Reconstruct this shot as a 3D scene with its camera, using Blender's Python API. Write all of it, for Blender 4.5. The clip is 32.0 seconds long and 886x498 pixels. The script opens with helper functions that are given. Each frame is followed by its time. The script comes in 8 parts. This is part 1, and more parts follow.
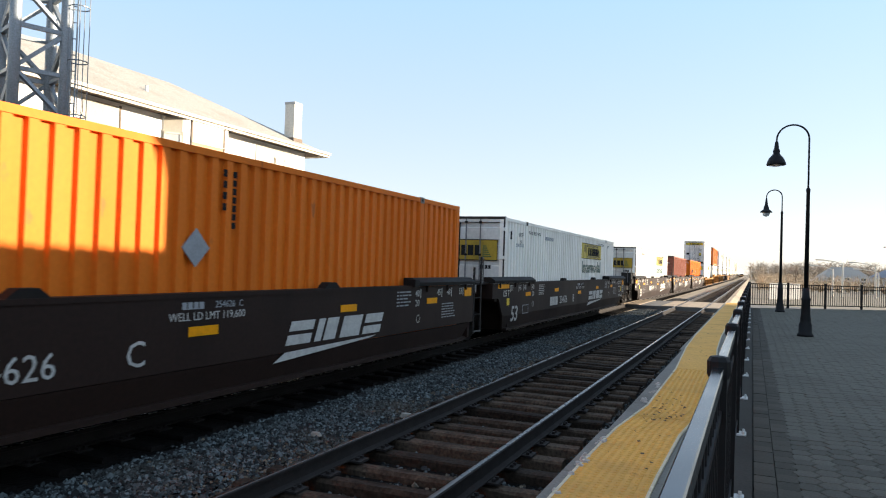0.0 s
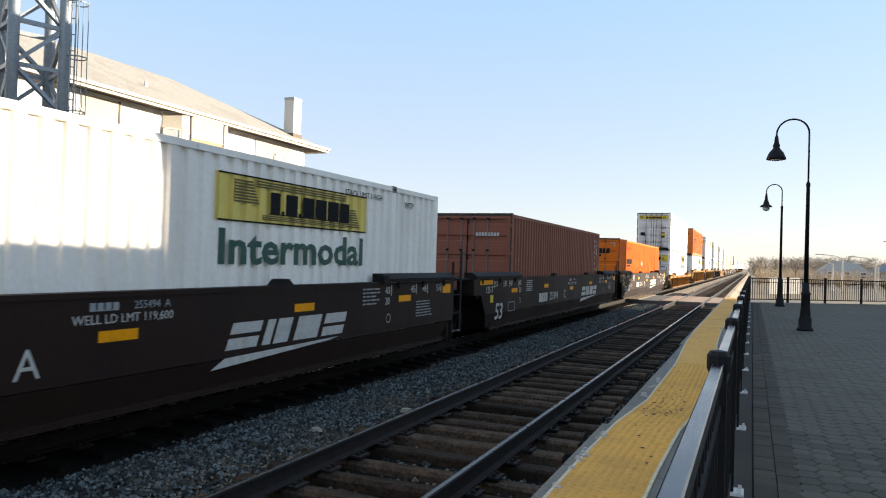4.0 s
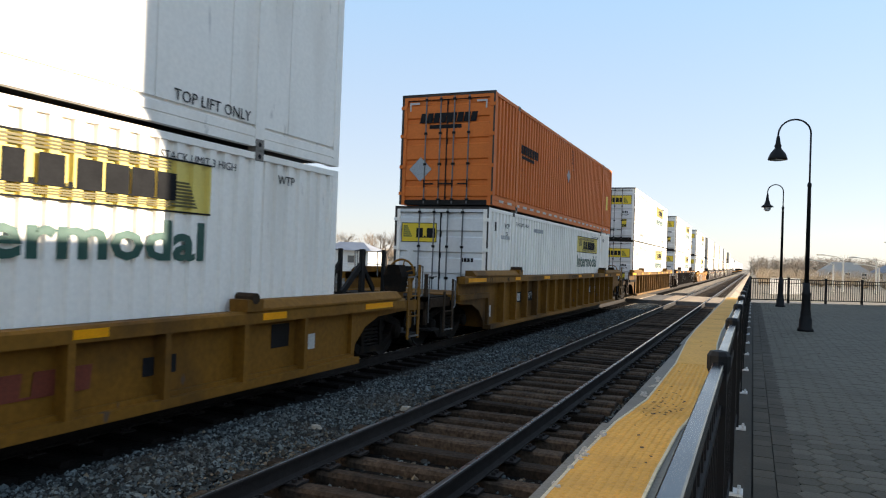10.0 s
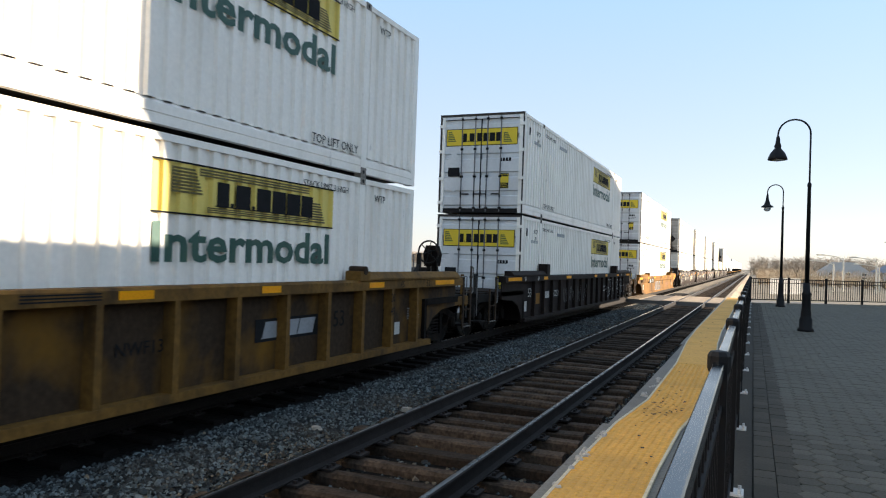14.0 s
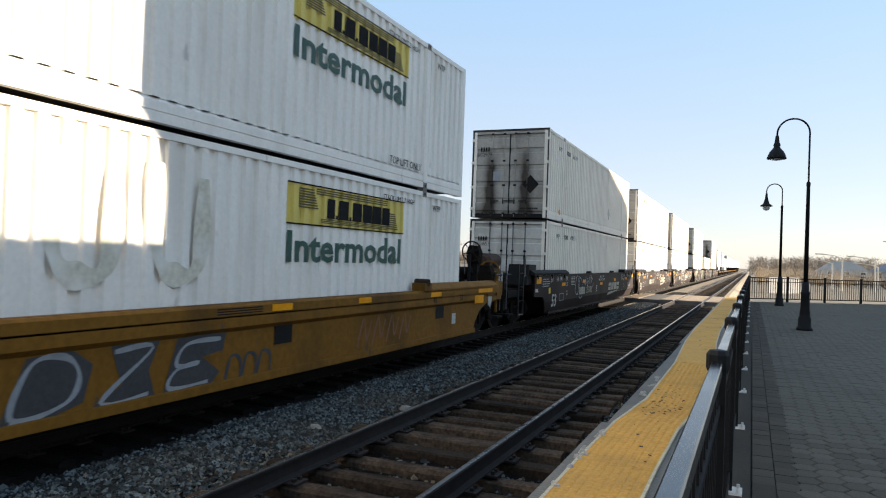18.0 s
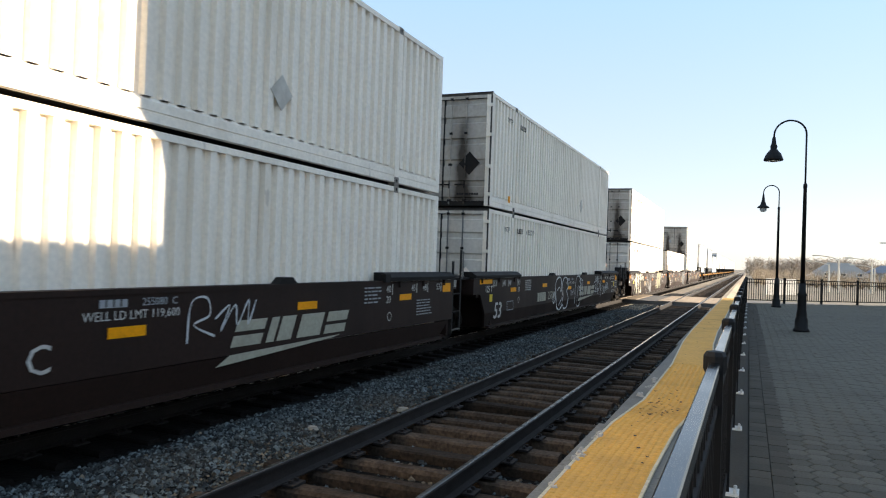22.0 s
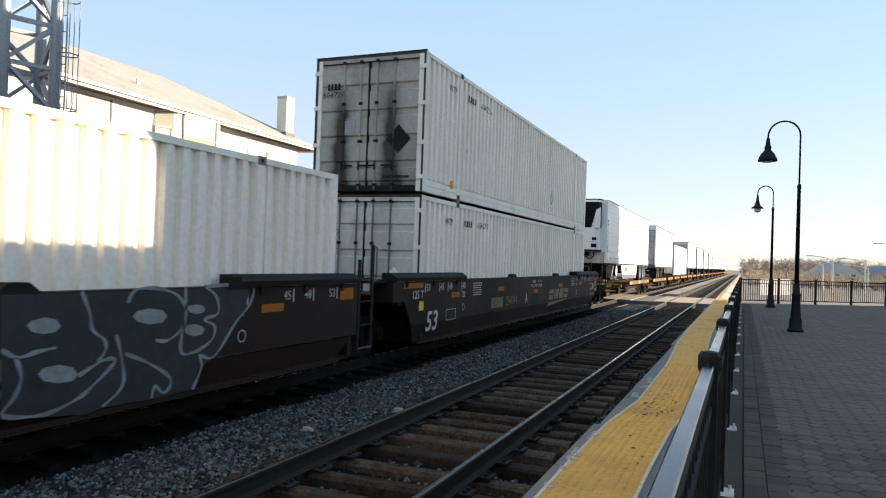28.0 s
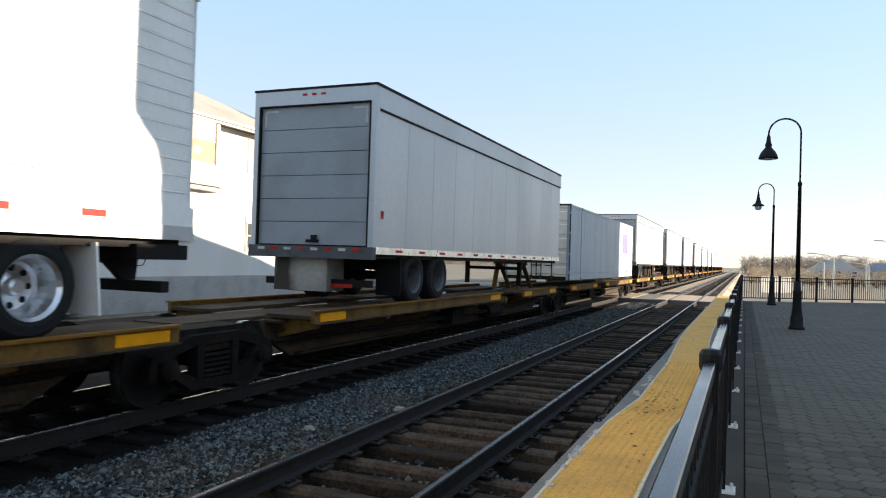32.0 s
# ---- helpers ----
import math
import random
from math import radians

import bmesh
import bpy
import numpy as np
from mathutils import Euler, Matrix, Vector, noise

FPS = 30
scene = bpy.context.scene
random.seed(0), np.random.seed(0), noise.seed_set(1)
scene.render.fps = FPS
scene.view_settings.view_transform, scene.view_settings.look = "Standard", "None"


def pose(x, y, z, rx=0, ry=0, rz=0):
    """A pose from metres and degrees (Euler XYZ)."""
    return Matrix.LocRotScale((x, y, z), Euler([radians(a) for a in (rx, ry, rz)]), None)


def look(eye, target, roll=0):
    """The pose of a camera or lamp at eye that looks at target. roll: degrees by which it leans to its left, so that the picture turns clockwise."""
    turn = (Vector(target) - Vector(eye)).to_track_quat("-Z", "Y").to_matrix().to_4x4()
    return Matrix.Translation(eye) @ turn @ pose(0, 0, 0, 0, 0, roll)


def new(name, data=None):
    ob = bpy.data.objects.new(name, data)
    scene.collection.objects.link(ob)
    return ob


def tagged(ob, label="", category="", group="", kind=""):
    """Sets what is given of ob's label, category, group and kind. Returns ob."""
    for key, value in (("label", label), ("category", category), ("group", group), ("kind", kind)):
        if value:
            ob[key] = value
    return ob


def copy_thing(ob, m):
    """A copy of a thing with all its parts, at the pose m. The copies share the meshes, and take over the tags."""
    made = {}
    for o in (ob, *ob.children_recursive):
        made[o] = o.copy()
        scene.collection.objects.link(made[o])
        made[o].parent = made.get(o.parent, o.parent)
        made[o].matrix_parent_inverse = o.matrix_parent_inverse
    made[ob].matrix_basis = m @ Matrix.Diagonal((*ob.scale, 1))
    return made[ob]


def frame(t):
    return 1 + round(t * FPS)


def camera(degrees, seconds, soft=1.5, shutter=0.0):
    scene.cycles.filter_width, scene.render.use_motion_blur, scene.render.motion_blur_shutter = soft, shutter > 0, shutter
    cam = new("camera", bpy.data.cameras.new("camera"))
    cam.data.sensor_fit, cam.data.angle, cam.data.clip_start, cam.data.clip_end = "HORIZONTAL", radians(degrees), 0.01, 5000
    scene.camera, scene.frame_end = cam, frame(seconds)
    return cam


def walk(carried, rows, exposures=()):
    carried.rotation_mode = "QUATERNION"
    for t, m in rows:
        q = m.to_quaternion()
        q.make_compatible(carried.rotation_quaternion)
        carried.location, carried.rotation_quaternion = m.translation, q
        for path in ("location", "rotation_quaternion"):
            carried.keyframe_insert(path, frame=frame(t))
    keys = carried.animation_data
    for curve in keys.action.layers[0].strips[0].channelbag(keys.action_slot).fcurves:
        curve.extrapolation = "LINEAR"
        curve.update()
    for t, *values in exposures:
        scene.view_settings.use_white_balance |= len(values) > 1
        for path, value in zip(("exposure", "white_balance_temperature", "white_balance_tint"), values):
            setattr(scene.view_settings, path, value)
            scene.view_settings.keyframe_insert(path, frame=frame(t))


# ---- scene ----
# camera: on a support beside the platform railing, trembling a little
cam = camera(63.3, 32.0, soft=1.1, shutter=0.09)
EYE = Vector((0.0, 0.0, 1.892))


def aim(yaw, tilt, roll):
    a, p = radians(yaw), radians(tilt)
    way = Vector((-math.sin(a) * math.cos(p), math.cos(a) * math.cos(p), math.sin(p)))
    return look(EYE, EYE + way, roll)


walk(cam, [(t, aim(a, p, r)) for t, a, p, r in (
    (0, 23.331, 1.229, 1.858), (0.5, 23.278, 1.165, 1.834), (1, 23.155, 1.109, 1.965), (1.5, 23.190, 1.099, 1.877), 
    (2, 23.169, 1.075, 1.750), (2.5, 23.215, 0.975, 1.963), (3, 23.252, 0.942, 1.762), (3.5, 23.322, 0.878, 1.734), 
    (5.5, 23.271, 0.815, 1.731), (6, 23.379, 0.750, 1.790), (6.5, 23.224, 0.801, 1.713), (7, 23.263, 0.803, 1.884), 
    (7.5, 23.300, 0.802, 1.910), (8, 23.301, 0.786, 1.795), (8.5, 23.342, 0.758, 1.977), (9, 23.438, 0.858, 2.157), 
    (9.5, 23.290, 0.784, 2.087), (10, 23.364, 0.728, 2.044), (10.5, 23.078, 0.697, 2.051), (11, 23.029, 0.769, 2.131), 
    (11.5, 23.134, 0.774, 2.149), (12, 23.236, 0.850, 2.256), (12.5, 23.192, 0.768, 2.129), (13, 23.257, 0.737, 1.881), 
    (13.5, 23.358, 0.837, 1.881), (14, 23.372, 0.786, 1.935), (14.5, 23.309, 0.886, 1.881), (16.5, 23.349, 1.025, 1.547), 
    (17, 23.413, 1.157, 1.833), (17.5, 23.435, 0.981, 1.903), (18, 23.300, 0.689, 1.996), (18.5, 23.372, 0.697, 2.249), 
    (19, 23.313, 0.769, 2.115), (19.5, 23.121, 0.892, 1.843), (20, 23.022, 0.794, 1.963), (20.5, 23.078, 0.732, 1.925), 
    (21, 23.076, 0.749, 2.030), (21.5, 23.073, 0.726, 1.978), (22, 23.099, 0.798, 2.014), (22.5, 23.099, 0.824, 2.104), 
    (23, 22.959, 0.793, 2.230), (23.5, 22.972, 0.836, 2.115), (24, 22.972, 0.836, 2.115), (24.5, 22.905, 0.927, 2.273), 
    (25, 22.816, 0.982, 2.257), (25.5, 22.947, 0.941, 2.225), (27.5, 22.931, 0.904, 2.125), (28, 22.719, 0.861, 1.972), 
    (28.5, 22.747, 0.753, 2.006), (29, 22.733, 0.781, 1.943), (29.5, 22.813, 0.805, 2.027), (30, 22.900, 0.773, 1.900), 
    (30.5, 22.932, 0.774, 1.824), (31, 22.869, 0.808, 1.776), (31.5, 22.705, 0.768, 1.818), (32, 22.774, 0.760, 1.777), 
)], exposures=(
    (0, 1.60), (1, 1.58), (2, 1.47), (3, 1.41), (5.5, 1.67), (6, 1.71), (7, 1.75), (8, 1.84), (9, 1.67), (10, 1.45), (11, 1.47), (12, 1.33), (13, 1.38), (14, 1.53), (16.5, 1.47),
    (17, 1.45), (18, 1.44), (19, 1.41), (20, 1.62), (23, 1.59), (24, 1.57), (25, 1.53), (27.5, 1.52), (28, 1.53), (29, 1.61), (30, 1.55), (32, 1.59)))

# ---- light ----
SUN_AZ, SUN_EL = 60.0, 12.0  # degrees clockwise from +y (along the tracks), and above the horizon
world = bpy.data.worlds.new("sky")
scene.world = world
world.use_nodes = True
wn = world.node_tree
sky = wn.nodes.new("ShaderNodeTexSky")
sky.sky_type, sky.sun_disc = "NISHITA", False
sky.sun_elevation, sky.sun_rotation = radians(SUN_EL), radians(SUN_AZ)
sky.air_density, sky.dust_density, sky.ozone_density = 0.9, 0.3, 1.0
wn.nodes["Background"].inputs["Strength"].default_value = 0.15
veil = wn.nodes.new("ShaderNodeMix")  # thin even haze over the whole sky
veil.data_type = "RGBA"
veil.inputs["Factor"].default_value = 0.82
way = wn.nodes.new("ShaderNodeTexCoord")
updown = wn.nodes.new("ShaderNodeSeparateXYZ")
wn.links.new(way.outputs["Generated"], updown.inputs[0])
haze = wn.nodes.new("ShaderNodeValToRGB")  # whitish at the horizon, blue above it
haze.color_ramp.elements[0].color = (0.570, 0.570, 0.635, 1)
haze.color_ramp.elements[1].color = (0.460, 0.573, 0.753, 1)
for height, tone in ((0.12, (0.510, 0.562, 0.680)), (0.36, (0.375, 0.562, 0.790))):
    haze.color_ramp.elements.new(height).color = (*tone, 1)
wn.links.new(updown.outputs["Z"], haze.inputs[0])
lift = wn.nodes.new("ShaderNodeVectorMath")
lift.operation = "SCALE"
lift.inputs["Scale"].default_value = 3.0
wn.links.new(haze.outputs[0], lift.inputs[0])
wn.links.new(lift.outputs[0], veil.inputs["B"])
wn.links.new(sky.outputs[0], veil.inputs["A"])
wn.links.new(veil.outputs["Result"], wn.nodes["Background"].inputs[0])
sun = new("sun", bpy.data.lights.new("sun", "SUN"))
sun.data.energy, sun.data.angle, sun.data.color = 5.0, radians(0.14), (1.0, 0.86, 0.68)
sa, se = radians(SUN_AZ), radians(SUN_EL)
SUNWAY = Vector((math.sin(sa) * math.cos(se), math.cos(sa) * math.cos(se), math.sin(se)))
sun.matrix_basis = look(SUNWAY * 80, (0, 0, 0))

# ---- materials ----
MATS = {}


def mat(name, col, rough=0.6, metal=0.0, var=0.25, scale=3.0, fine=40.0, bump=0.15, dirt=None, amount=0.3, streak=1.0, spec=0.5, rnd=0.0, dist=0.01, island=None, specks=0.0):
    """Principled surface with mottling at two scales, dirt in patches (streak > 1 stretches it downwards) and fine relief."""
    if name in MATS:
        return MATS[name]
    m = MATS[name] = bpy.data.materials.new(name)
    m.use_nodes = True
    n, l = m.node_tree.nodes, m.node_tree.links
    b = n["Principled BSDF"]
    b.inputs["Roughness"].default_value, b.inputs["Metallic"].default_value = rough, metal
    b.inputs["Specular IOR Level"].default_value = spec
    tc = n.new("ShaderNodeTexCoord")
    big = n.new("ShaderNodeTexNoise")
    big.inputs["Scale"].default_value, big.inputs["Detail"].default_value = scale, 6
    mp = n.new("ShaderNodeMapping")
    mp.inputs["Scale"].default_value = (1, 1, 1 / streak)
    l.new(tc.outputs["Object"], mp.inputs[0])
    l.new(mp.outputs[0], big.inputs["Vector"])
    sml = n.new("ShaderNodeTexNoise")
    sml.inputs["Scale"].default_value, sml.inputs["Detail"].default_value = fine, 4
    l.new(tc.outputs["Object"], sml.inputs["Vector"])
    r1 = n.new("ShaderNodeMapRange")
    r1.inputs["To Min"].default_value, r1.inputs["To Max"].default_value = 1 - var, 1 + var
    r1.inputs["From Min"].default_value, r1.inputs["From Max"].default_value = 0.25, 0.75
    l.new(sml.outputs[0], r1.inputs[0])
    hs = n.new("ShaderNodeHueSaturation")
    hs.inputs["Color"].default_value = (*col, 1)
    if rnd:
        oi = n.new("ShaderNodeObjectInfo")
        r2 = n.new("ShaderNodeMapRange")
        r2.inputs["To Min"].default_value, r2.inputs["To Max"].default_value = 1 - rnd, 1 + rnd
        l.new(oi.outputs["Random"], r2.inputs[0])
        mu = n.new("ShaderNodeMath")
        mu.operation = "MULTIPLY"
        l.new(r1.outputs[0], mu.inputs[0])
        l.new(r2.outputs[0], mu.inputs[1])
        l.new(mu.outputs[0], hs.inputs["Value"])
    elif island:
        ge = n.new("ShaderNodeNewGeometry")
        pw = n.new("ShaderNodeMath")
        pw.operation = "POWER"
        pw.inputs[1].default_value = 2.2
        l.new(ge.outputs["Random Per Island"], pw.inputs[0])
        r2 = n.new("ShaderNodeMapRange")
        r2.inputs["To Min"].default_value, r2.inputs["To Max"].default_value = island
        l.new(pw.outputs[0], r2.inputs[0])
        mu = n.new("ShaderNodeMath")
        mu.operation = "MULTIPLY"
        l.new(r1.outputs[0], mu.inputs[0])
        l.new(r2.outputs[0], mu.inputs[1])
        l.new(mu.outputs[0], hs.inputs["Value"])
    else:
        l.new(r1.outputs[0], hs.inputs["Value"])
    mix = n.new("ShaderNodeMix")
    mix.data_type = "RGBA"
    l.new(hs.outputs[0], mix.inputs["A"])
    mix.inputs["B"].default_value = (*(dirt or [c * 0.4 for c in col]), 1)
    r3 = n.new("ShaderNodeMapRange")
    r3.inputs["From Min"].default_value, r3.inputs["From Max"].default_value = 0.48, 0.75
    r3.inputs["To Max"].default_value = amount
    l.new(big.outputs[0], r3.inputs[0])
    l.new(r3.outputs[0], mix.inputs["Factor"])
    out = mix.outputs["Result"]
    if specks:  # short dark scuffs and rust runs
        sn = n.new("ShaderNodeTexNoise")
        sn.inputs["Scale"].default_value, sn.inputs["Detail"].default_value = 3.1, 5
        sm = n.new("ShaderNodeMapping")
        sm.inputs["Scale"].default_value = (1.6, 1.6, 0.55)
        l.new(tc.outputs["Object"], sm.inputs[0])
        l.new(sm.outputs[0], sn.inputs["Vector"])
        sr = n.new("ShaderNodeMapRange")
        sr.inputs["From Min"].default_value, sr.inputs["From Max"].default_value = 0.685, 0.73
        sr.inputs["To Max"].default_value = specks
        l.new(sn.outputs[0], sr.inputs[0])
        m2 = n.new("ShaderNodeMix")
        m2.data_type = "RGBA"
        l.new(sr.outputs[0], m2.inputs["Factor"])
        l.new(out, m2.inputs["A"])
        m2.inputs["B"].default_value = (0.09, 0.06, 0.045, 1)
        out = m2.outputs["Result"]
    l.new(out, b.inputs["Base Color"])
    rr = n.new("ShaderNodeMapRange")
    rr.inputs["To Min"].default_value, rr.inputs["To Max"].default_value = max(rough - 0.08, 0.02), min(rough + 0.2, 1)
    l.new(big.outputs[0], rr.inputs[0])
    l.new(rr.outputs[0], b.inputs["Roughness"])
    if bump:
        bp = n.new("ShaderNodeBump")
        bp.inputs["Strength"].default_value, bp.inputs["Distance"].default_value = bump, dist
        l.new(sml.outputs[0], bp.inputs["Height"])
        l.new(bp.outputs[0], b.inputs["Normal"])
    return m


GRIME = (0.10, 0.075, 0.05)
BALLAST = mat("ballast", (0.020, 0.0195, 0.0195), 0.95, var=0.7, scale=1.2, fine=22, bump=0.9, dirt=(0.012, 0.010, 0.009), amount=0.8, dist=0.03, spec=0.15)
# near-black ballast: shade under the train and between ties is in its colour
SHADEBALLAST = mat("oily_ballast", (0.0075, 0.0068, 0.0062), 0.95, var=0.6, scale=1.4, fine=20, bump=0.9, dirt=(0.013, 0.010, 0.008), amount=0.7, dist=0.03, spec=0.08)
# pale tan ballast: the sunlight beyond the crossing is in its colour
LITBALLAST = mat("sunlit_tan_ballast", (0.34, 0.27, 0.19), 0.95, var=0.5, scale=0.8, fine=12, bump=0.9, dirt=(0.20, 0.155, 0.11), amount=0.8, dist=0.03)
STONE = mat("ballast_stone", (0.046, 0.055, 0.056), 0.8, var=0.35, scale=0.9, fine=60, dirt=(0.078, 0.064, 0.048), amount=0.6, island=(0.18, 3.2), spec=0.3)
TANSTONE = mat("dusty_tan_stone", (0.105, 0.086, 0.062), 0.85, var=0.3, scale=3, fine=60, dirt=(0.06, 0.05, 0.04), amount=0.5, island=(0.4, 2.0), spec=0.2)
TIE = mat("creosoted_timber", (0.051, 0.036, 0.025), 0.9, var=0.6, scale=3, fine=26, bump=0.7, dirt=(0.016, 0.0125, 0.010), amount=0.9, rnd=0.6, spec=0.12)
# darkened copy of the tie timber, with the train's shade in its colour
TIESHADE = mat("train_shaded_timber", (0.009, 0.007, 0.006), 0.9, var=0.5, scale=4, fine=30, bump=0.6, dirt=(0.006, 0.005, 0.0045), amount=0.9, rnd=0.4, spec=0.1)
# far rail heads: brighter metal than the near ones, to paint their glint
RAILGLINT = mat("glint_bright_rail", (0.62, 0.60, 0.57), 0.2, metal=1.0, var=0.1, scale=6, fine=90, bump=0.02, dirt=(0.3, 0.26, 0.22), amount=0.4)
RAILSIDE = mat("rusted_rail", (0.019, 0.0145, 0.0125), 0.8, metal=0.1, var=0.4, scale=5, fine=60, dirt=(0.018, 0.014, 0.012), amount=0.6, spec=0.3)
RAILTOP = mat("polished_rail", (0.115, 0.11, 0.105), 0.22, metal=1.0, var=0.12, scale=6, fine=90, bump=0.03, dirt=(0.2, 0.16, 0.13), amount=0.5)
CONCRETE = mat("concrete", (0.165, 0.152, 0.128), 0.85, var=0.25, scale=1.5, fine=35, bump=0.4, dirt=(0.10, 0.092, 0.078), amount=0.7)
TACTILE = mat("yellow_tactile", (0.66, 0.345, 0.068), 0.7, var=0.16, scale=1.3, fine=25, bump=0.1, dirt=(0.40, 0.24, 0.075), amount=0.6, spec=0.25)
TACTLIP = mat("pale_sealant", (0.55, 0.47, 0.33), 0.8, var=0.2, scale=3, fine=30, bump=0.2)
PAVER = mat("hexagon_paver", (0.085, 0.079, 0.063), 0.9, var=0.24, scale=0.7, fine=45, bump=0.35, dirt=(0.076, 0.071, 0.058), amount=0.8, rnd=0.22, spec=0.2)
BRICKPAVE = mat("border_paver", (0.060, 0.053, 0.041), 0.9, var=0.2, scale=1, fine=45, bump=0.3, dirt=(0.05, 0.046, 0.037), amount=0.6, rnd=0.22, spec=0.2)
# concrete darkened in colour for the shade at the railing's foot
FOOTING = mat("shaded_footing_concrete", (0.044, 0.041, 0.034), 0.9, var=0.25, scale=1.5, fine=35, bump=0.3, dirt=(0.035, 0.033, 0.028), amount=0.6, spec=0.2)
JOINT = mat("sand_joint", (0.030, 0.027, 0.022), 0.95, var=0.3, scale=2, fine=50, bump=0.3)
CROSSING = mat("worn_crossing_panel", (0.32, 0.245, 0.17), 0.9, var=0.3, scale=1.5, fine=25, bump=0.4, dirt=(0.11, 0.085, 0.06), amount=0.7)
ASPHALT = mat("asphalt", (0.10, 0.095, 0.09), 0.9, var=0.3, scale=0.6, fine=60, bump=0.4, dirt=(0.17, 0.15, 0.12), amount=0.5)
EARTH = mat("dry_ground", (0.16, 0.13, 0.09), 0.95, var=0.3, scale=0.12, fine=2.5, bump=0.4, dirt=(0.10, 0.10, 0.05), amount=0.8)
BLACKMETAL = mat("black_enamel", (0.0055, 0.0055, 0.006), 0.5, var=0.3, scale=4, fine=80, bump=0.05, dirt=(0.016, 0.015, 0.014), amount=0.4, spec=0.2)
HANDRAIL = mat("black_gloss_rail", (0.012, 0.013, 0.015), 0.14, var=0.2, scale=3, fine=120, bump=0.02, dirt=(0.04, 0.04, 0.04), amount=0.25, spec=0.6)
GALV = mat("galvanised_steel", (0.29, 0.315, 0.335), 0.5, metal=0.6, var=0.22, scale=1.5, fine=30, bump=0.08, dirt=(0.13, 0.135, 0.14), amount=0.6, streak=4)
WHITEWALL = mat("white_painted_wall", (0.72, 0.70, 0.66), 0.8, var=0.06, scale=0.5, fine=14, bump=0.2, dirt=(0.5, 0.47, 0.42), amount=0.4, streak=3)
BEIGE = mat("beige_infill", (0.42, 0.385, 0.32), 0.85, var=0.1, scale=0.8, fine=20, bump=0.1, dirt=(0.33, 0.29, 0.23), amount=0.4, spec=0.2)
ROOFING = mat("asphalt_shingle", (0.290, 0.268, 0.230), 0.9, var=0.3, scale=0.8, fine=12, bump=0.4, dirt=(0.21, 0.18, 0.14), amount=0.5, rnd=0.1)
TRIMW = mat("cream_trim", (0.66, 0.60, 0.50), 0.65, var=0.08, scale=1.5, fine=30, bump=0.05, dirt=(0.4, 0.34, 0.26), amount=0.3)
SOFFIT = mat("brown_soffit", (0.16, 0.12, 0.09), 0.8, var=0.2, scale=1.5, fine=30)
GLASS = mat("window_glass", (0.05, 0.055, 0.06), 0.06, var=0.1, scale=1, fine=4, bump=0.01, dirt=(0.12, 0.12, 0.11), amount=0.2, spec=0.9)
CURTAIN = mat("curtained_window_glass", (0.50, 0.50, 0.47), 0.08, var=0.15, scale=2, fine=5, bump=0.01, dirt=(0.26, 0.27, 0.27), amount=0.6, spec=0.8)
GREYBASE = mat("grey_masonry_base", (0.40, 0.39, 0.37), 0.9, var=0.15, scale=1.2, fine=16, bump=0.3, dirt=(0.25, 0.24, 0.22), amount=0.5)
BRICK = mat("pale_stone_wall", (0.62, 0.575, 0.50), 0.85, var=0.15, scale=0.8, fine=12, bump=0.3, dirt=(0.45, 0.40, 0.33), amount=0.4)
WHITEBOX = mat("white_container_paint", (0.92, 0.87, 0.79), 0.45, var=0.05, scale=1.4, fine=18, bump=0.06, dirt=(0.70, 0.64, 0.55), amount=0.6, streak=4, specks=0.25, spec=0.3)
GREYBOX = mat("pale_grey_container_paint", (0.90, 0.82, 0.70), 0.5, var=0.09, scale=1.4, fine=18, bump=0.06, specks=0.25, dirt=(0.68, 0.60, 0.48), amount=0.6, streak=5, spec=0.3)


def sooty(m, strength, half=0.24, top=2.2):
    """Exhaust soot run down the middle of each door leaf, on a paint from mat()."""
    n, l = m.node_tree.nodes, m.node_tree.links
    b = n["Principled BSDF"]
    old = b.inputs["Base Color"].links[0].from_socket
    tc = n.new("ShaderNodeTexCoord")
    xyz = n.new("ShaderNodeSeparateXYZ")
    l.new(tc.outputs["Object"], xyz.inputs[0])

    def op(kind, a, c=None):
        q = n.new("ShaderNodeMath")
        q.operation = kind
        for i, v in enumerate((a, c)):
            if v is None:
                continue
            if isinstance(v, float):
                q.inputs[i].default_value = v
            else:
                l.new(v, q.inputs[i])
        return q.outputs[0]
    nz = n.new("ShaderNodeTexNoise")
    nz.inputs["Scale"].default_value, nz.inputs["Detail"].default_value = 2.6, 6
    l.new(tc.outputs["Object"], nz.inputs["Vector"])
    d = op("DIVIDE", op("SUBTRACT", op("ABSOLUTE", op("ADD", xyz.outputs["X"], 0.06)), 0.6), half)
    g = op("EXPONENT", op("MULTIPLY", op("MULTIPLY", d, d), -1.0))
    fade = n.new("ShaderNodeMapRange")
    fade.inputs["From Min"].default_value, fade.inputs["From Max"].default_value = top, 0.1
    l.new(xyz.outputs["Z"], fade.inputs[0])
    low = n.new("ShaderNodeMapRange")
    low.inputs["From Min"].default_value, low.inputs["From Max"].default_value = 0.55, 0.05
    l.new(xyz.outputs["Z"], low.inputs[0])
    f = op("MULTIPLY", op("ADD", op("MULTIPLY", g, op("POWER", fade.outputs[0], 0.5)), op("MULTIPLY", low.outputs[0], 0.3)), op("MULTIPLY", nz.outputs[0], strength * 1.9))
    mix = n.new("ShaderNodeMix")
    mix.data_type = "RGBA"
    l.new(op("MINIMUM", f, 0.95), mix.inputs["Factor"])
    l.new(old, mix.inputs["A"])
    mix.inputs["B"].default_value = (0.036, 0.026, 0.018, 1)
    l.new(mix.outputs["Result"], b.inputs["Base Color"])
    return m


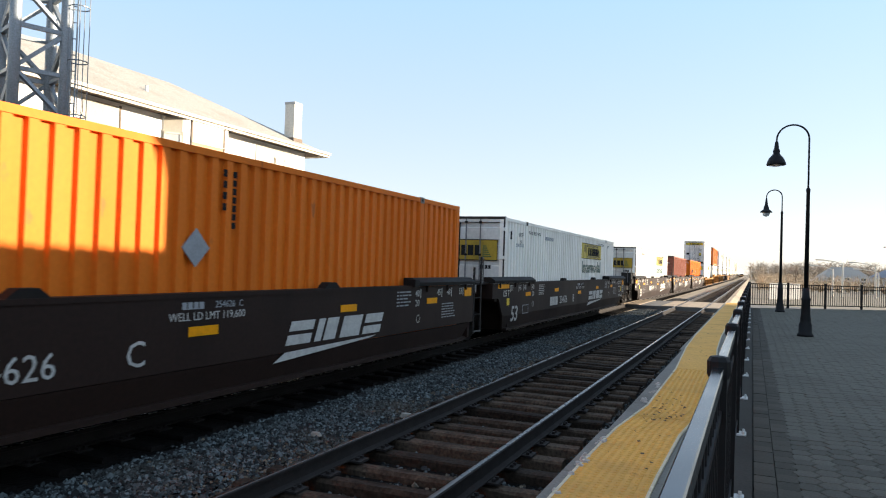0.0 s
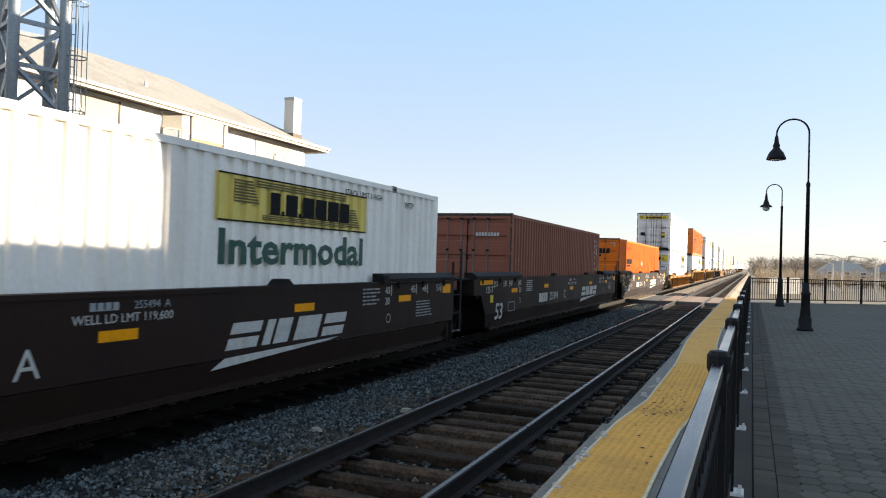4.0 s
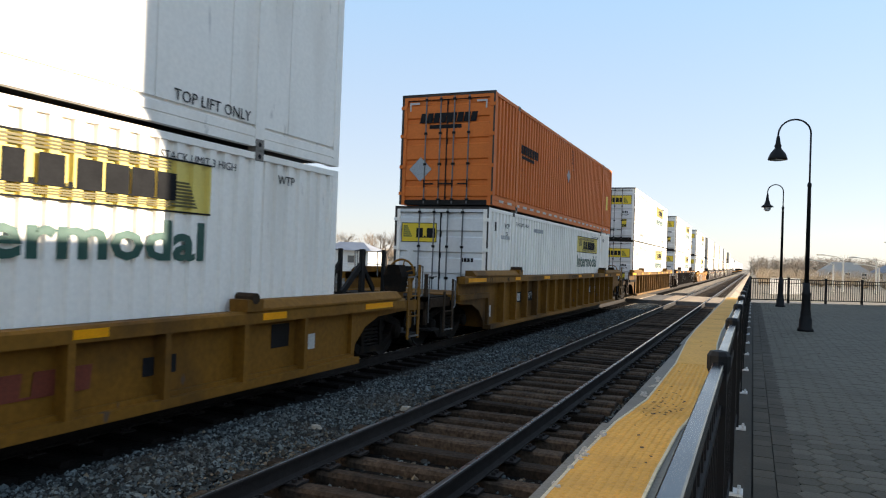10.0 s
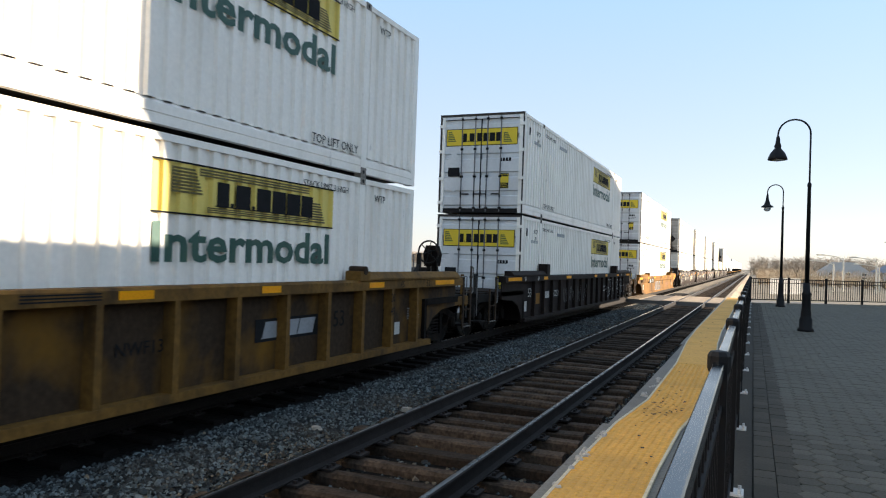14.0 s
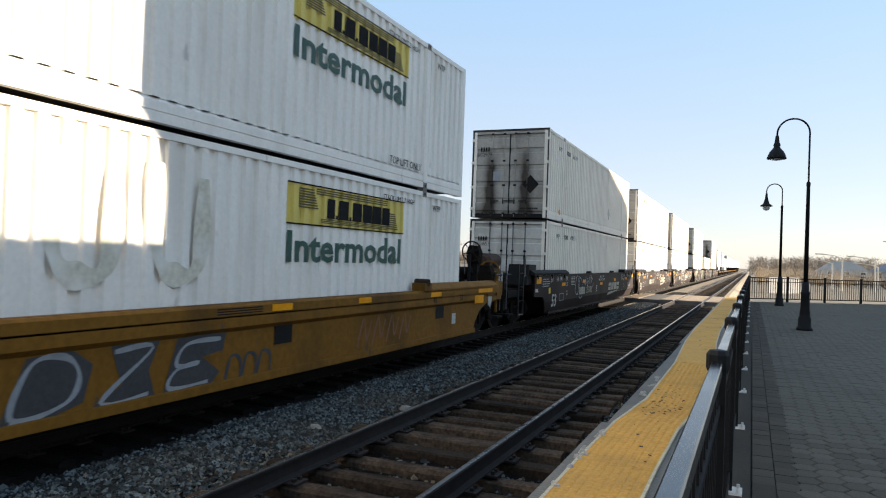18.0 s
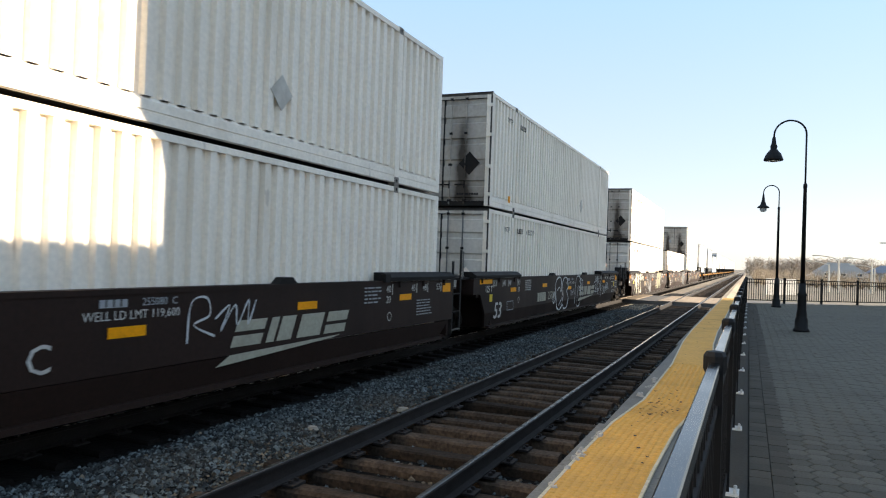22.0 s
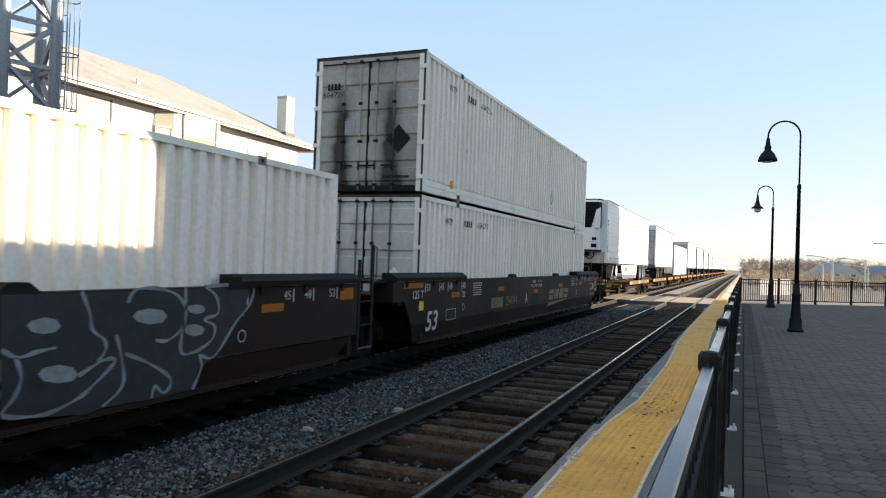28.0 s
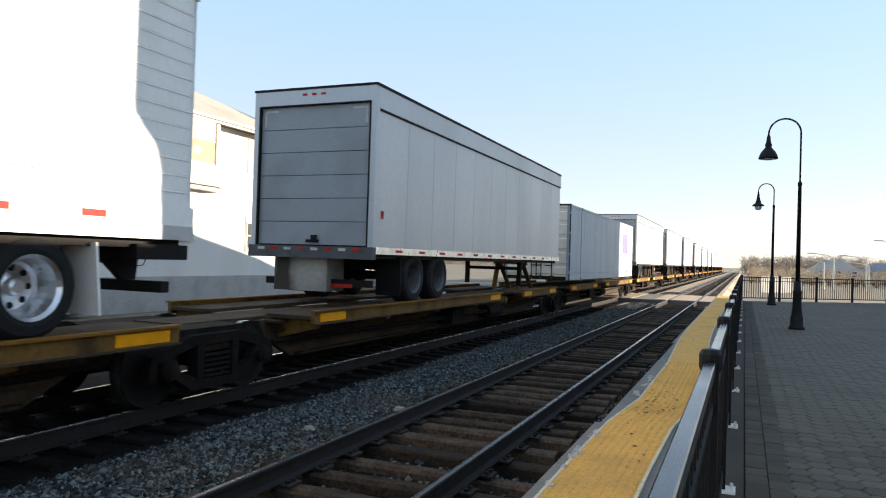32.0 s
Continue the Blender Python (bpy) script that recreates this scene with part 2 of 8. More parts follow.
WHITEDOOR = mat("dirty_white_door_paint", (0.76, 0.73, 0.68), 0.5, var=0.08, scale=1.1, fine=14, bump=0.05, dirt=(0.20, 0.15, 0.10), amount=0.7, streak=3)
GREYDOOR = mat("sooty_grey_door_paint", (0.40, 0.365, 0.315), 0.6, var=0.12, scale=1.1, fine=12, bump=0.05, dirt=(0.11, 0.078, 0.05), amount=0.95, streak=3, spec=0.25)
DULLDOOR = sooty(mat("dulled_grey_door_paint", (0.57, 0.54, 0.48), 0.55, var=0.1, scale=1.4, fine=12, bump=0.05, dirt=(0.20, 0.155, 0.105), amount=0.85, streak=3, spec=0.25), 0.35)
sooty(WHITEDOOR, 0.5)
sooty(GREYDOOR, 1.7, 0.2, 2.3)
CLEANDOOR = sooty(mat("white_door_paint", (0.64, 0.64, 0.63), 0.45, var=0.06, scale=1.1, fine=14, bump=0.05, dirt=(0.40, 0.36, 0.30), amount=0.6, streak=3), 0.18)
SOILEDDOOR = sooty(mat("soiled_door_paint", (0.62, 0.60, 0.56), 0.6, var=0.1, scale=1.3, fine=12, bump=0.05, dirt=(0.30, 0.25, 0.19), amount=0.7, streak=3, spec=0.25), 0.5, 0.28, 2.5)
SOILEDYELLOW = sooty(mat("soiled_yellow_paint", (0.42, 0.28, 0.03), 0.6, var=0.12, scale=2, fine=14, dirt=(0.16, 0.11, 0.04), amount=0.6, spec=0.25), 0.6, 0.26, 2.6)
ROD = mat("grey_lock_rod", (0.16, 0.16, 0.165), 0.5, metal=0.3, var=0.2, scale=4, fine=40, dirt=GRIME, amount=0.6)
ORANGEBOX = mat("orange_container_paint", (0.72, 0.165, 0.012), 0.55, var=0.06, scale=0.8, fine=18, bump=0.04, dirt=(0.48, 0.11, 0.012), amount=0.5, streak=4, specks=0.4, spec=0.15)
RUSTBOX = mat("faded_orange_container_paint", (0.62, 0.16, 0.03), 0.55, var=0.08, scale=0.8, fine=18, bump=0.04, dirt=(0.45, 0.115, 0.03), amount=0.5, streak=4, specks=0.4, spec=0.2)
BROWNBOX = mat("red_brown_container_paint", (0.26, 0.090, 0.056), 0.55, var=0.08, scale=0.8, fine=18, bump=0.04, dirt=(0.16, 0.062, 0.042), amount=0.5, streak=4, spec=0.15)
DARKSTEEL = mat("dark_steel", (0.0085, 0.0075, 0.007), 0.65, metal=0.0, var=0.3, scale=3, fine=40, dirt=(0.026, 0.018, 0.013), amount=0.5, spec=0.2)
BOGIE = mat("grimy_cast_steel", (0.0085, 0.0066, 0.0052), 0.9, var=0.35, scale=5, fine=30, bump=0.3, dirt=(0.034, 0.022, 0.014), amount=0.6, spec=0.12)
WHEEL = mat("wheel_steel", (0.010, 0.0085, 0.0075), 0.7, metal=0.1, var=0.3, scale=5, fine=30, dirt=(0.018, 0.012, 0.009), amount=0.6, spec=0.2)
TREAD = mat("bright_tread_steel", (0.5, 0.48, 0.45), 0.3, metal=1.0, var=0.15, scale=5, fine=40, bump=0.03)
WELLBROWN = mat("mineral_brown_car_paint", (0.0215, 0.0108, 0.0076), 0.6, var=0.2, scale=0.9, fine=20, bump=0.05, dirt=(0.013, 0.0080, 0.0060), amount=0.75, streak=2, spec=0.18)
WELLDARK = mat("soot_dark_car_paint", (0.017, 0.0105, 0.008), 0.75, var=0.25, scale=1.2, fine=16, bump=0.08, dirt=(0.008, 0.006, 0.005), amount=0.8, streak=2, spec=0.18)
WELLYELLOW = mat("worn_yellow_car_paint", (0.20, 0.088, 0.009), 0.65, var=0.2, scale=0.9, fine=14, bump=0.08, dirt=(0.036, 0.020, 0.009), amount=1.0, streak=2, spec=0.2, specks=0.9)
WELLDIRTY = mat("grimy_yellow_car_paint", (0.155, 0.078, 0.015), 0.75, var=0.3, scale=1.9, fine=14, bump=0.1, dirt=(0.026, 0.017, 0.010), amount=1.0, streak=2.2, spec=0.25)
GRIMEWEB = mat("grime_covered_web", (0.040, 0.024, 0.013), 0.8, var=0.35, scale=1.5, fine=14, bump=0.1, dirt=(0.018, 0.012, 0.008), amount=0.9, streak=1.5, spec=0.2)
BLOTCHWEB = mat("blotchy_yellow_web", (0.040, 0.025, 0.014), 0.8, var=0.35, scale=1.25, fine=14, bump=0.1, dirt=(0.19, 0.092, 0.012), amount=1.0, streak=1.3, spec=0.2)
DULLREFLECT = mat("dulled_orange_sheet", (0.34, 0.115, 0.012), 0.6, var=0.2, scale=4, fine=40, bump=0.02, dirt=(0.14, 0.06, 0.012), amount=0.6, spec=0.15)
FRAMEGRIME = mat("grimed_door_frame", (0.060, 0.052, 0.045), 0.7, var=0.4, scale=3, fine=20, bump=0.1, dirt=(0.022, 0.018, 0.015), amount=0.8, spec=0.2)
REFLECT = mat("yellow_reflective_sheet", (0.85, 0.335, 0.002), 0.5, var=0.12, scale=4, fine=40, bump=0.02, dirt=(0.45, 0.18, 0.01), amount=0.4, spec=0.15)
LOGOYELLOW = mat("logo_yellow_sheet", (0.72, 0.52, 0.035), 0.5, var=0.06, scale=3, fine=40, bump=0.02, dirt=(0.55, 0.40, 0.06), amount=0.4, spec=0.25)
SIDEYELLOW = mat("pale_yellow_side_sheet", (0.74, 0.585, 0.15), 0.5, var=0.06, scale=3, fine=40, bump=0.02, dirt=(0.60, 0.47, 0.15), amount=0.4, spec=0.25)
WHITEINK = mat("white_stencil", (0.52, 0.50, 0.46), 0.6, var=0.14, scale=5, fine=30, bump=0, dirt=(0.3, 0.27, 0.24), amount=0.6, spec=0.2)
BLACKINK = mat("black_stencil", (0.017, 0.017, 0.018), 0.85, var=0.2, scale=5, fine=30, bump=0, spec=0.1)
GREENINK = mat("dark_green_lettering", (0.015, 0.075, 0.055), 0.5, var=0.15, scale=5, fine=30, bump=0)
GREYINK = mat("faded_grey_lettering", (0.30, 0.31, 0.32), 0.6, var=0.12, scale=5, fine=30, bump=0)
REDTAPE = mat("red_reflective_tape", (0.45, 0.022, 0.012), 0.5, var=0.1, scale=5, fine=30, bump=0, spec=0.15)
SILVERBOX = mat("pale_aluminium_skin", (0.50, 0.505, 0.51), 0.38, metal=0.35, var=0.05, scale=0.6, fine=12, bump=0.03, dirt=(0.42, 0.42, 0.42), amount=0.5, streak=4)
GREYSHUTTER = mat("grey_roll_door", (0.30, 0.31, 0.32), 0.5, metal=0.2, var=0.06, scale=0.9, fine=16, bump=0.03, dirt=(0.18, 0.17, 0.16), amount=0.5)
TYRE = mat("tyre_rubber", (0.012, 0.0115, 0.011), 0.8, var=0.2, scale=5, fine=40, dirt=(0.025, 0.022, 0.02), amount=0.4, spec=0.3)
ALU = mat("polished_alloy", (0.72, 0.72, 0.73), 0.25, metal=1.0, var=0.08, scale=5, fine=50, bump=0.02, dirt=(0.3, 0.28, 0.26), amount=0.4)
SPRAYWHITE = mat("white_spray_paint", (0.55, 0.56, 0.55), 0.6, var=0.2, scale=3, fine=20, bump=0, dirt=(0.25, 0.26, 0.26), amount=0.6)
SPRAYBLUE = mat("slate_spray_paint", (0.016, 0.0165, 0.0175), 0.6, var=0.35, scale=2, fine=9, bump=0, dirt=(0.032, 0.032, 0.034), amount=0.8)
SPRAYGREY = mat("pale_grey_spray", (0.22, 0.23, 0.23), 0.6, var=0.25, scale=3, fine=14, bump=0, dirt=(0.10, 0.105, 0.11), amount=0.8)
FADEDGOLD = mat("faded_gold_stencil", (0.17, 0.125, 0.07), 0.6, var=0.15, scale=3, fine=20, bump=0, dirt=(0.09, 0.06, 0.035), amount=0.6)
SPRAYCREAM = mat("cream_spray_paint", (0.36, 0.34, 0.26), 0.6, var=0.15, scale=3, fine=20, bump=0, dirt=(0.24, 0.22, 0.16), amount=0.5)
BARK = mat("grey_brown_bark", (0.15, 0.115, 0.085), 0.9, var=0.3, scale=2, fine=12, bump=0.3)
TWIGS = mat("bare_twigs", (0.30, 0.235, 0.175), 0.9, var=0.4, scale=0.3, fine=2, bump=0, dirt=(0.15, 0.125, 0.075), amount=0.8)
FARWALL = mat("far_siding", (0.5, 0.5, 0.5), 0.8, var=0.1, scale=0.5, fine=6, bump=0.05, rnd=0.2)
FARROOF = mat("far_roof", (0.22, 0.23, 0.26), 0.8, var=0.15, scale=0.5, fine=6, bump=0.1, rnd=0.2)
BLUESHEET = mat("violet_logo_sheet", (0.12, 0.10, 0.32), 0.45, var=0.1, scale=3, fine=30, bump=0)
GREENSHEET = mat("green_logo_sheet", (0.045, 0.10, 0.012), 0.45, var=0.4, scale=6, fine=9, bump=0, dirt=(0.01, 0.012, 0.01), amount=0.9)
PLATEMETAL = mat("bright_galvanised_plate", (0.62, 0.62, 0.60), 0.5, metal=0.2, var=0.15, scale=6, fine=40, bump=0.1, dirt=(0.4, 0.36, 0.3), amount=0.5)
WORNSTEEL = mat("worn_pale_steel", (0.13, 0.125, 0.12), 0.5, metal=0.2, var=0.2, scale=6, fine=40, bump=0.05, dirt=(0.03, 0.025, 0.02), amount=0.6)
DULLRIM = mat("dull_steel_rim", (0.10, 0.10, 0.10), 0.6, metal=0.4, var=0.2, scale=5, fine=40, bump=0.05, dirt=(0.04, 0.035, 0.03), amount=0.6)
SLATEBOX = mat("blue_grey_container_paint", (0.33, 0.38, 0.43), 0.45, var=0.05, scale=0.7, fine=18, bump=0.04, dirt=(0.25, 0.27, 0.29), amount=0.5, streak=4)

# ---- mesh helpers ----


class Shape:
    """Collects faces of one mesh."""

    def __init__(self):
        self.v, self.f = [], []

    def face(self, *pts):
        n = len(self.v)
        self.v += [tuple(p) for p in pts]
        self.f.append(tuple(range(n, n + len(pts))))
        return self

    def box(self, x0, x1, y0, y1, z0, z1):
        n = len(self.v)
        self.v += [(x, y, z) for z in (z0, z1) for y in (y0, y1) for x in (x0, x1)]
        self.f += [tuple(n + i for i in q) for q in ((0, 2, 3, 1), (4, 5, 7, 6), (0, 1, 5, 4), (2, 6, 7, 3), (0, 4, 6, 2), (1, 3, 7, 5))]
        return self

    def prism(self, pts, axis, a, b):
        """A polygon, given in the two other axes in order, stretched along axis from a to b."""
        def at(p, w):
            return {"x": (w, p[0], p[1]), "y": (p[0], w, p[1]), "z": (p[0], p[1], w)}[axis]
        n, k = len(self.v), len(pts)
        self.v += [at(p, a) for p in pts] + [at(p, b) for p in pts]
        self.f.append(tuple(range(n, n + k))[::-1])
        self.f.append(tuple(range(n + k, n + 2 * k)))
        self.f += [(n + i, n + (i + 1) % k, n + k + (i + 1) % k, n + k + i) for i in range(k)]
        return self

    def tube(self, p, q, r0, r1=None, n=10, caps=True):
        r1 = r0 if r1 is None else r1
        p, q = Vector(p), Vector(q)
        d = (q - p).normalized()
        u = d.orthogonal().normalized()
        w = d.cross(u)
        k = len(self.v)
        for c, r in ((p, r0), (q, r1)):
            self.v += [tuple(c + (u * math.cos(6.28319 * i / n) + w * math.sin(6.28319 * i / n)) * r) for i in range(n)]
        self.f += [(k + i, k + (i + 1) % n, k + n + (i + 1) % n, k + n + i) for i in range(n)]
        if caps:
            self.f += [tuple(range(k, k + n))[::-1], tuple(range(k + n, k + 2 * n))]
        return self

    def path(self, pts, r, n=8):
        for a, b in zip(pts, pts[1:]):
            self.tube(a, b, r, n=n)
        return self

    def lathe(self, profile, x=0, y=0, n=20):
        """profile: (radius, z) from below to above."""
        k = len(self.v)
        for r, z in profile:
            self.v += [(x + r * math.cos(6.28319 * i / n), y + r * math.sin(6.28319 * i / n), z) for i in range(n)]
        for j in range(len(profile) - 1):
            self.f += [(k + j * n + i, k + j * n + (i + 1) % n, k + (j + 1) * n + (i + 1) % n, k + (j + 1) * n + i) for i in range(n)]
        self.f += [tuple(range(k, k + n))[::-1], tuple(range(k + (len(profile) - 1) * n, k + len(profile) * n))]
        return self

    def wheel(self, profile, x, y, z, n=24, hollow=False):
        """A lathe round the x axis; profile: (radius, x offset)."""
        k = len(self.v)
        for r, o in profile:
            self.v += [(x + o, y + r * math.cos(6.28319 * i / n), z + r * math.sin(6.28319 * i / n)) for i in range(n)]
        for j in range(len(profile) - 1):
            self.f += [(k + j * n + i, k + (j + 1) * n + i, k + (j + 1) * n + (i + 1) % n, k + j * n + (i + 1) % n) for i in range(n)]
        if not hollow:
            self.f += [tuple(range(k, k + n)), tuple(range(k + (len(profile) - 1) * n, k + len(profile) * n))[::-1]]
        return self

    def mesh(self, name, smooth=False):
        m = bpy.data.meshes.new(name)
        m.from_pydata(self.v, [], self.f)
        if smooth:
            m.shade_smooth()
        return m


def fixed(m):
    b = bmesh.new()
    b.from_mesh(m)
    bmesh.ops.recalc_face_normals(b, faces=b.faces)
    b.to_mesh(m)
    b.free()
    return m


def part(name, shape, material, parent, label="", at=None, smooth=False):
    data = shape if isinstance(shape, bpy.types.Mesh) else fixed(shape.mesh(name, smooth))
    if material and not data.materials:
        data.materials.append(material)
    ob = new(name, data)
    ob.parent = parent
    if at is not None:
        ob.matrix_basis = at
    if label:
        ob["label"] = label
    return ob


def thing(name, label, category, group="", at=None, kind=""):
    ob = tagged(new(name), label, category, group, kind)
    if at is not None:
        ob.matrix_basis = at
    return ob


def solid(name, shape, material, label, category="", group="", kind="", at=None, smooth=False):
    ob = part(name, shape, material, None, "", at, smooth)
    return tagged(ob, label, category, group, kind)


LETTERS = {}


def lettering(text, height, material, parent, at, name="lettering", wide=1.0, bold=0.0, lean=0.0):
    """Words in the built-in font, centred, standing proud by 2 mm; at: the pose of their plane (x along the words, y up them)."""
    key = (text, height, material.name, wide, bold, lean)
    if key not in LETTERS:
        cu = bpy.data.curves.new("words", "FONT")
        cu.body, cu.size, cu.extrude = text, height * 1.37, 0.001
        cu.offset, cu.shear = bold, lean
        cu.align_x, cu.align_y, cu.resolution_u = "CENTER", "CENTER", 2
        ob = bpy.data.objects.new("words", cu)
        me = bpy.data.meshes.new_from_object(ob)
        bpy.data.objects.remove(ob)
        me.transform(Matrix.Diagonal((wide, 1, 1, 1)))
        me.materials.clear()
        me.materials.append(material)
        LETTERS[key] = me
    ob = part(name, LETTERS[key], None, parent, "", at)
    if height < 0.2:  # small stencils, not told apart letter by letter
        ob["kind"] = "stuff"
    return ob


def side(x, y, z):
    """Pose of lettering on a wall that faces +x, read from +x: words run towards +y."""
    return pose(x, y, z, 90, 0, 90)


def front(x, y, z):
    """Pose of lettering on a wall that faces -y."""
    return pose(x, y, z, 90, 0, 0)


def bars(y, z, w, h, x, n=4, slant=0.0, gap=0.25):
    """A word that is not spelled out: n upright blocks on a thin base line, on a wall that faces +x."""
    step, b, t = w / n, z - h / 2, z + h / 2
    f = b + 0.1 * h
    pts = [(y - w / 2, b), (y + w / 2 - gap * step, b)]
    for i in reversed(range(n)):
        p, q = y - w / 2 + i * step, y - w / 2 + (i + 1 - gap) * step
        pts += [(q + slant * h, t), (p + slant * h, t)]
        if i:
            pts += [(p, f), (p - gap * step, f)]
    s = Shape()
    k = len(pts)
    s.v = [(x + 0.003, *p) for p in pts] + [(x, *p) for p in pts]
    s.f = [tuple(range(k))] + [(i, k + i, k + (i + 1) % k, (i + 1) % k) for i in range(k)]
    return s


def blocks(y, z, w, h, x, widths, slant=0.0, flip=False):
    """A brand name as a row of plain blocks on a thin base line; widths: each block's share, negative for a low dot. flip: on a wall that faces -y."""
    k = w / sum(abs(q) for q in widths)
    b, f, top = z - h / 2, z - 0.46 * h, z + h / 2
    right = y + w / 2
    pts = [(y - w / 2, b), (right, b)]
    for q in reversed(widths):
        step = abs(q) * k
        p0, p1 = right - step + 0.11 * h, right
        u = top if q > 0 else b + 0.2 * h
        pts += [(p1 + slant * (u - b), u), (p0 + slant * (u - b), u), (p0, f), (right - step, f)]
        right -= step
    s, n = Shape(), len(pts)
    s.v = [((p, x - 0.002, c) if flip else (x + 0.002, p, c)) for p, c in pts] + [((p, x, c) if flip else (x, p, c)) for p, c in pts]
    s.f = [tuple(range(n))] + [(i, n + i, n + (i + 1) % n, (i + 1) % n) for i in range(n)]
    return s


def print_lines(y0, y1, z0, z1, n, x, seed=1):
    """Small print that is not spelled out: n rows of short word-long dashes."""
    rng = random.Random(seed)
    s = Shape()
    pitch = (z1 - z0) / n
    for i in range(n):
        y, end = y0, y1 - rng.uniform(0, 0.25) * (y1 - y0)
        z = z1 - (i + 1) * pitch
        while y < end - 0.03:
            q = min(y + pitch * rng.choice((1.4, 2.0, 2.8, 3.6)), end)
            s.face((x, y, z), (x, q, z), (x, q, z + 0.42 * pitch), (x, y, z + 0.42 * pitch))
            y = q + 0.5 * pitch
    return s


def bars_front(x, z, w, h, y, n=4, gap=0.25):
    s = bars(x, z, w, h, 0, n, 0, gap)
    s.v = [(b, y - a, c) for a, b, c in s.v]
    return s


def comb(y, z, w, h, x, n=4, lean=0.0, front=False):
    """Drawn hatching: n thin lines held together at one end."""
    th = h / (n * 3.2)
    pts = [(y, z), (y, z + h)]
    for i in reversed(range(n)):
        c = z + h * (i + 0.5) / n
        o = lean * (c - z)
        pts += [(y + 0.02, c + th), (y + w + o, c + th), (y + w + o, c - th), (y + 0.02, c - th)]
    s = Shape()
    s.v = [((p[0], x, p[1]) if front else (x, p[0], p[1])) for p in pts]
    s.f = [tuple(range(len(pts)))]
    return s

# ---- ground, tracks, platform ----
P = 0.40        # platform top above the rail tops
NEAR, FAR = -3.11, -7.33  # track centres
FAR_END = 900
solid("ground", Shape().face((-1800, -400, -0.5), (1800, -400, -0.5), (1800, 3200, -0.5), (-1800, 3200, -0.5)), EARTH, "dry brown open ground with patches of grass", "ground", kind="structure")
# bed split where the sun begins: shade-dark colour here, sunlit tan further on
solid("ballast_bed", Shape().prism([(-11.4, -0.5), (-9.9, -0.27), (-4.45, -0.27), (-4.2, -0.325), (-1.9, -0.325), (-1.5, -0.3), (-1.1, -0.5)], "y", -14, 38), SHADEBALLAST, "dark crushed-stone ballast bed under the tracks", "ballast", kind="structure")
solid("sunlit_ballast_bed", Shape().prism([(-11.4, -0.5), (-9.9, -0.25), (-1.5, -0.25), (-1.1, -0.5)], "y", 38, FAR_END), LITBALLAST, "ballast bed beyond the crossing, coloured paler tan for the sunlight", "ballast", kind="structure")


def track(name, cx, label, ties, timber):
    t = thing(name, label, "track", "railway tracks", pose(cx, 0, 0), "structure")
    for sgn in (-1, 1):
        c = sgn * 0.7525
        rail = Shape().prism([(c - 0.07, -0.178), (c + 0.07, -0.178), (c + 0.07, -0.165), (c + 0.012, -0.148), (c + 0.009, -0.05), (c + 0.034, -0.038),
                              (c + 0.036, -0.012), (c + 0.028, -0.003), (c - 0.028, -0.003), (c - 0.036, -0.012), (c - 0.034, -0.038), (c - 0.009, -0.05), (c - 0.012, -0.148), (c - 0.07, -0.165)], "y", -14, FAR_END)
        r = part("rail", rail, RAILSIDE, t, "rusty steel rail")
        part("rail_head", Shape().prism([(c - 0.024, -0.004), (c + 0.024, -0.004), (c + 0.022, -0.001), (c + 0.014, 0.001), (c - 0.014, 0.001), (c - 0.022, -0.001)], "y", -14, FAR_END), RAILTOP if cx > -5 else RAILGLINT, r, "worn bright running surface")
    rng = random.Random(int(-cx * 100))
    kinds = []
    for k in range(8):
        s = Shape()
        w = 0.098 + rng.uniform(-0.012, 0.010)
        xs = [-1.29 + rng.uniform(-0.03, 0.02)] + [-1.29 + i * 0.37 for i in range(1, 7)] + [1.29 + rng.uniform(-0.02, 0.03)]
        for x in xs:
            top, e, l, r = -0.19 - rng.uniform(0, 0.014), rng.uniform(0.02, 0.045), -w - rng.uniform(0, 0.012), w + rng.uniform(0, 0.012)
            s.v += [(x, l, -0.36), (x, r, -0.36), (x, r, top - e), (x, r - e * 0.8, top - 0.004), (x, 0, top + rng.uniform(-0.008, 0.004)), (x, l + e * 0.8, top - 0.004), (x, l, top - e)]
        for i in range(len(xs) - 1):
            s.f += [(7 * i + j, 7 * i + (j + 1) % 7, 7 * i + 7 + (j + 1) % 7, 7 * i + 7 + j) for j in range(7)]
        s.f += [tuple(range(7))[::-1], tuple(range(7 * len(xs) - 7, 7 * len(xs)))]
        kinds.append(fixed(s.mesh("tie")))
        kinds[-1].materials.append(timber)
    plate = Shape().box(-0.18, 0.18, -0.1, 0.1, -0.2, -0.178)
    for dx in (-0.12, 0.12):
        plate.box(dx - 0.018, dx + 0.018, -0.06, -0.03, -0.18, -0.15).box(dx - 0.018, dx + 0.018, 0.03, 0.06, -0.18, -0.15)
    plate = fixed(plate.mesh("tie_plate"))
    plate.materials.append(RAILSIDE)
    for i in range(ties):
        y = 2.13 + i * 0.565
        o = part("tie", rng.choice(kinds), None, t, "", pose(rng.uniform(-0.04, 0.04), y + rng.uniform(-0.03, 0.03), rng.uniform(-0.028, 0.004), 0, rng.uniform(-0.4, 0.4), rng.uniform(-1.8, 1.8)))
        if y < 26:
            for sgn in (-1, 1):
                part("tie_plate", plate, None, t, "", pose(sgn * 0.7525, y, 0))
    far = Shape()
    for i in [*range(-26, 0), *range(ties, 520)]:
        y = 2.13 + i * 0.565
        far.box(-1.29, 1.29, y - 0.115, y + 0.115, -0.36, -0.2)
    part("distant_ties", far, timber, t)["kind"] = "stuff"
    return t


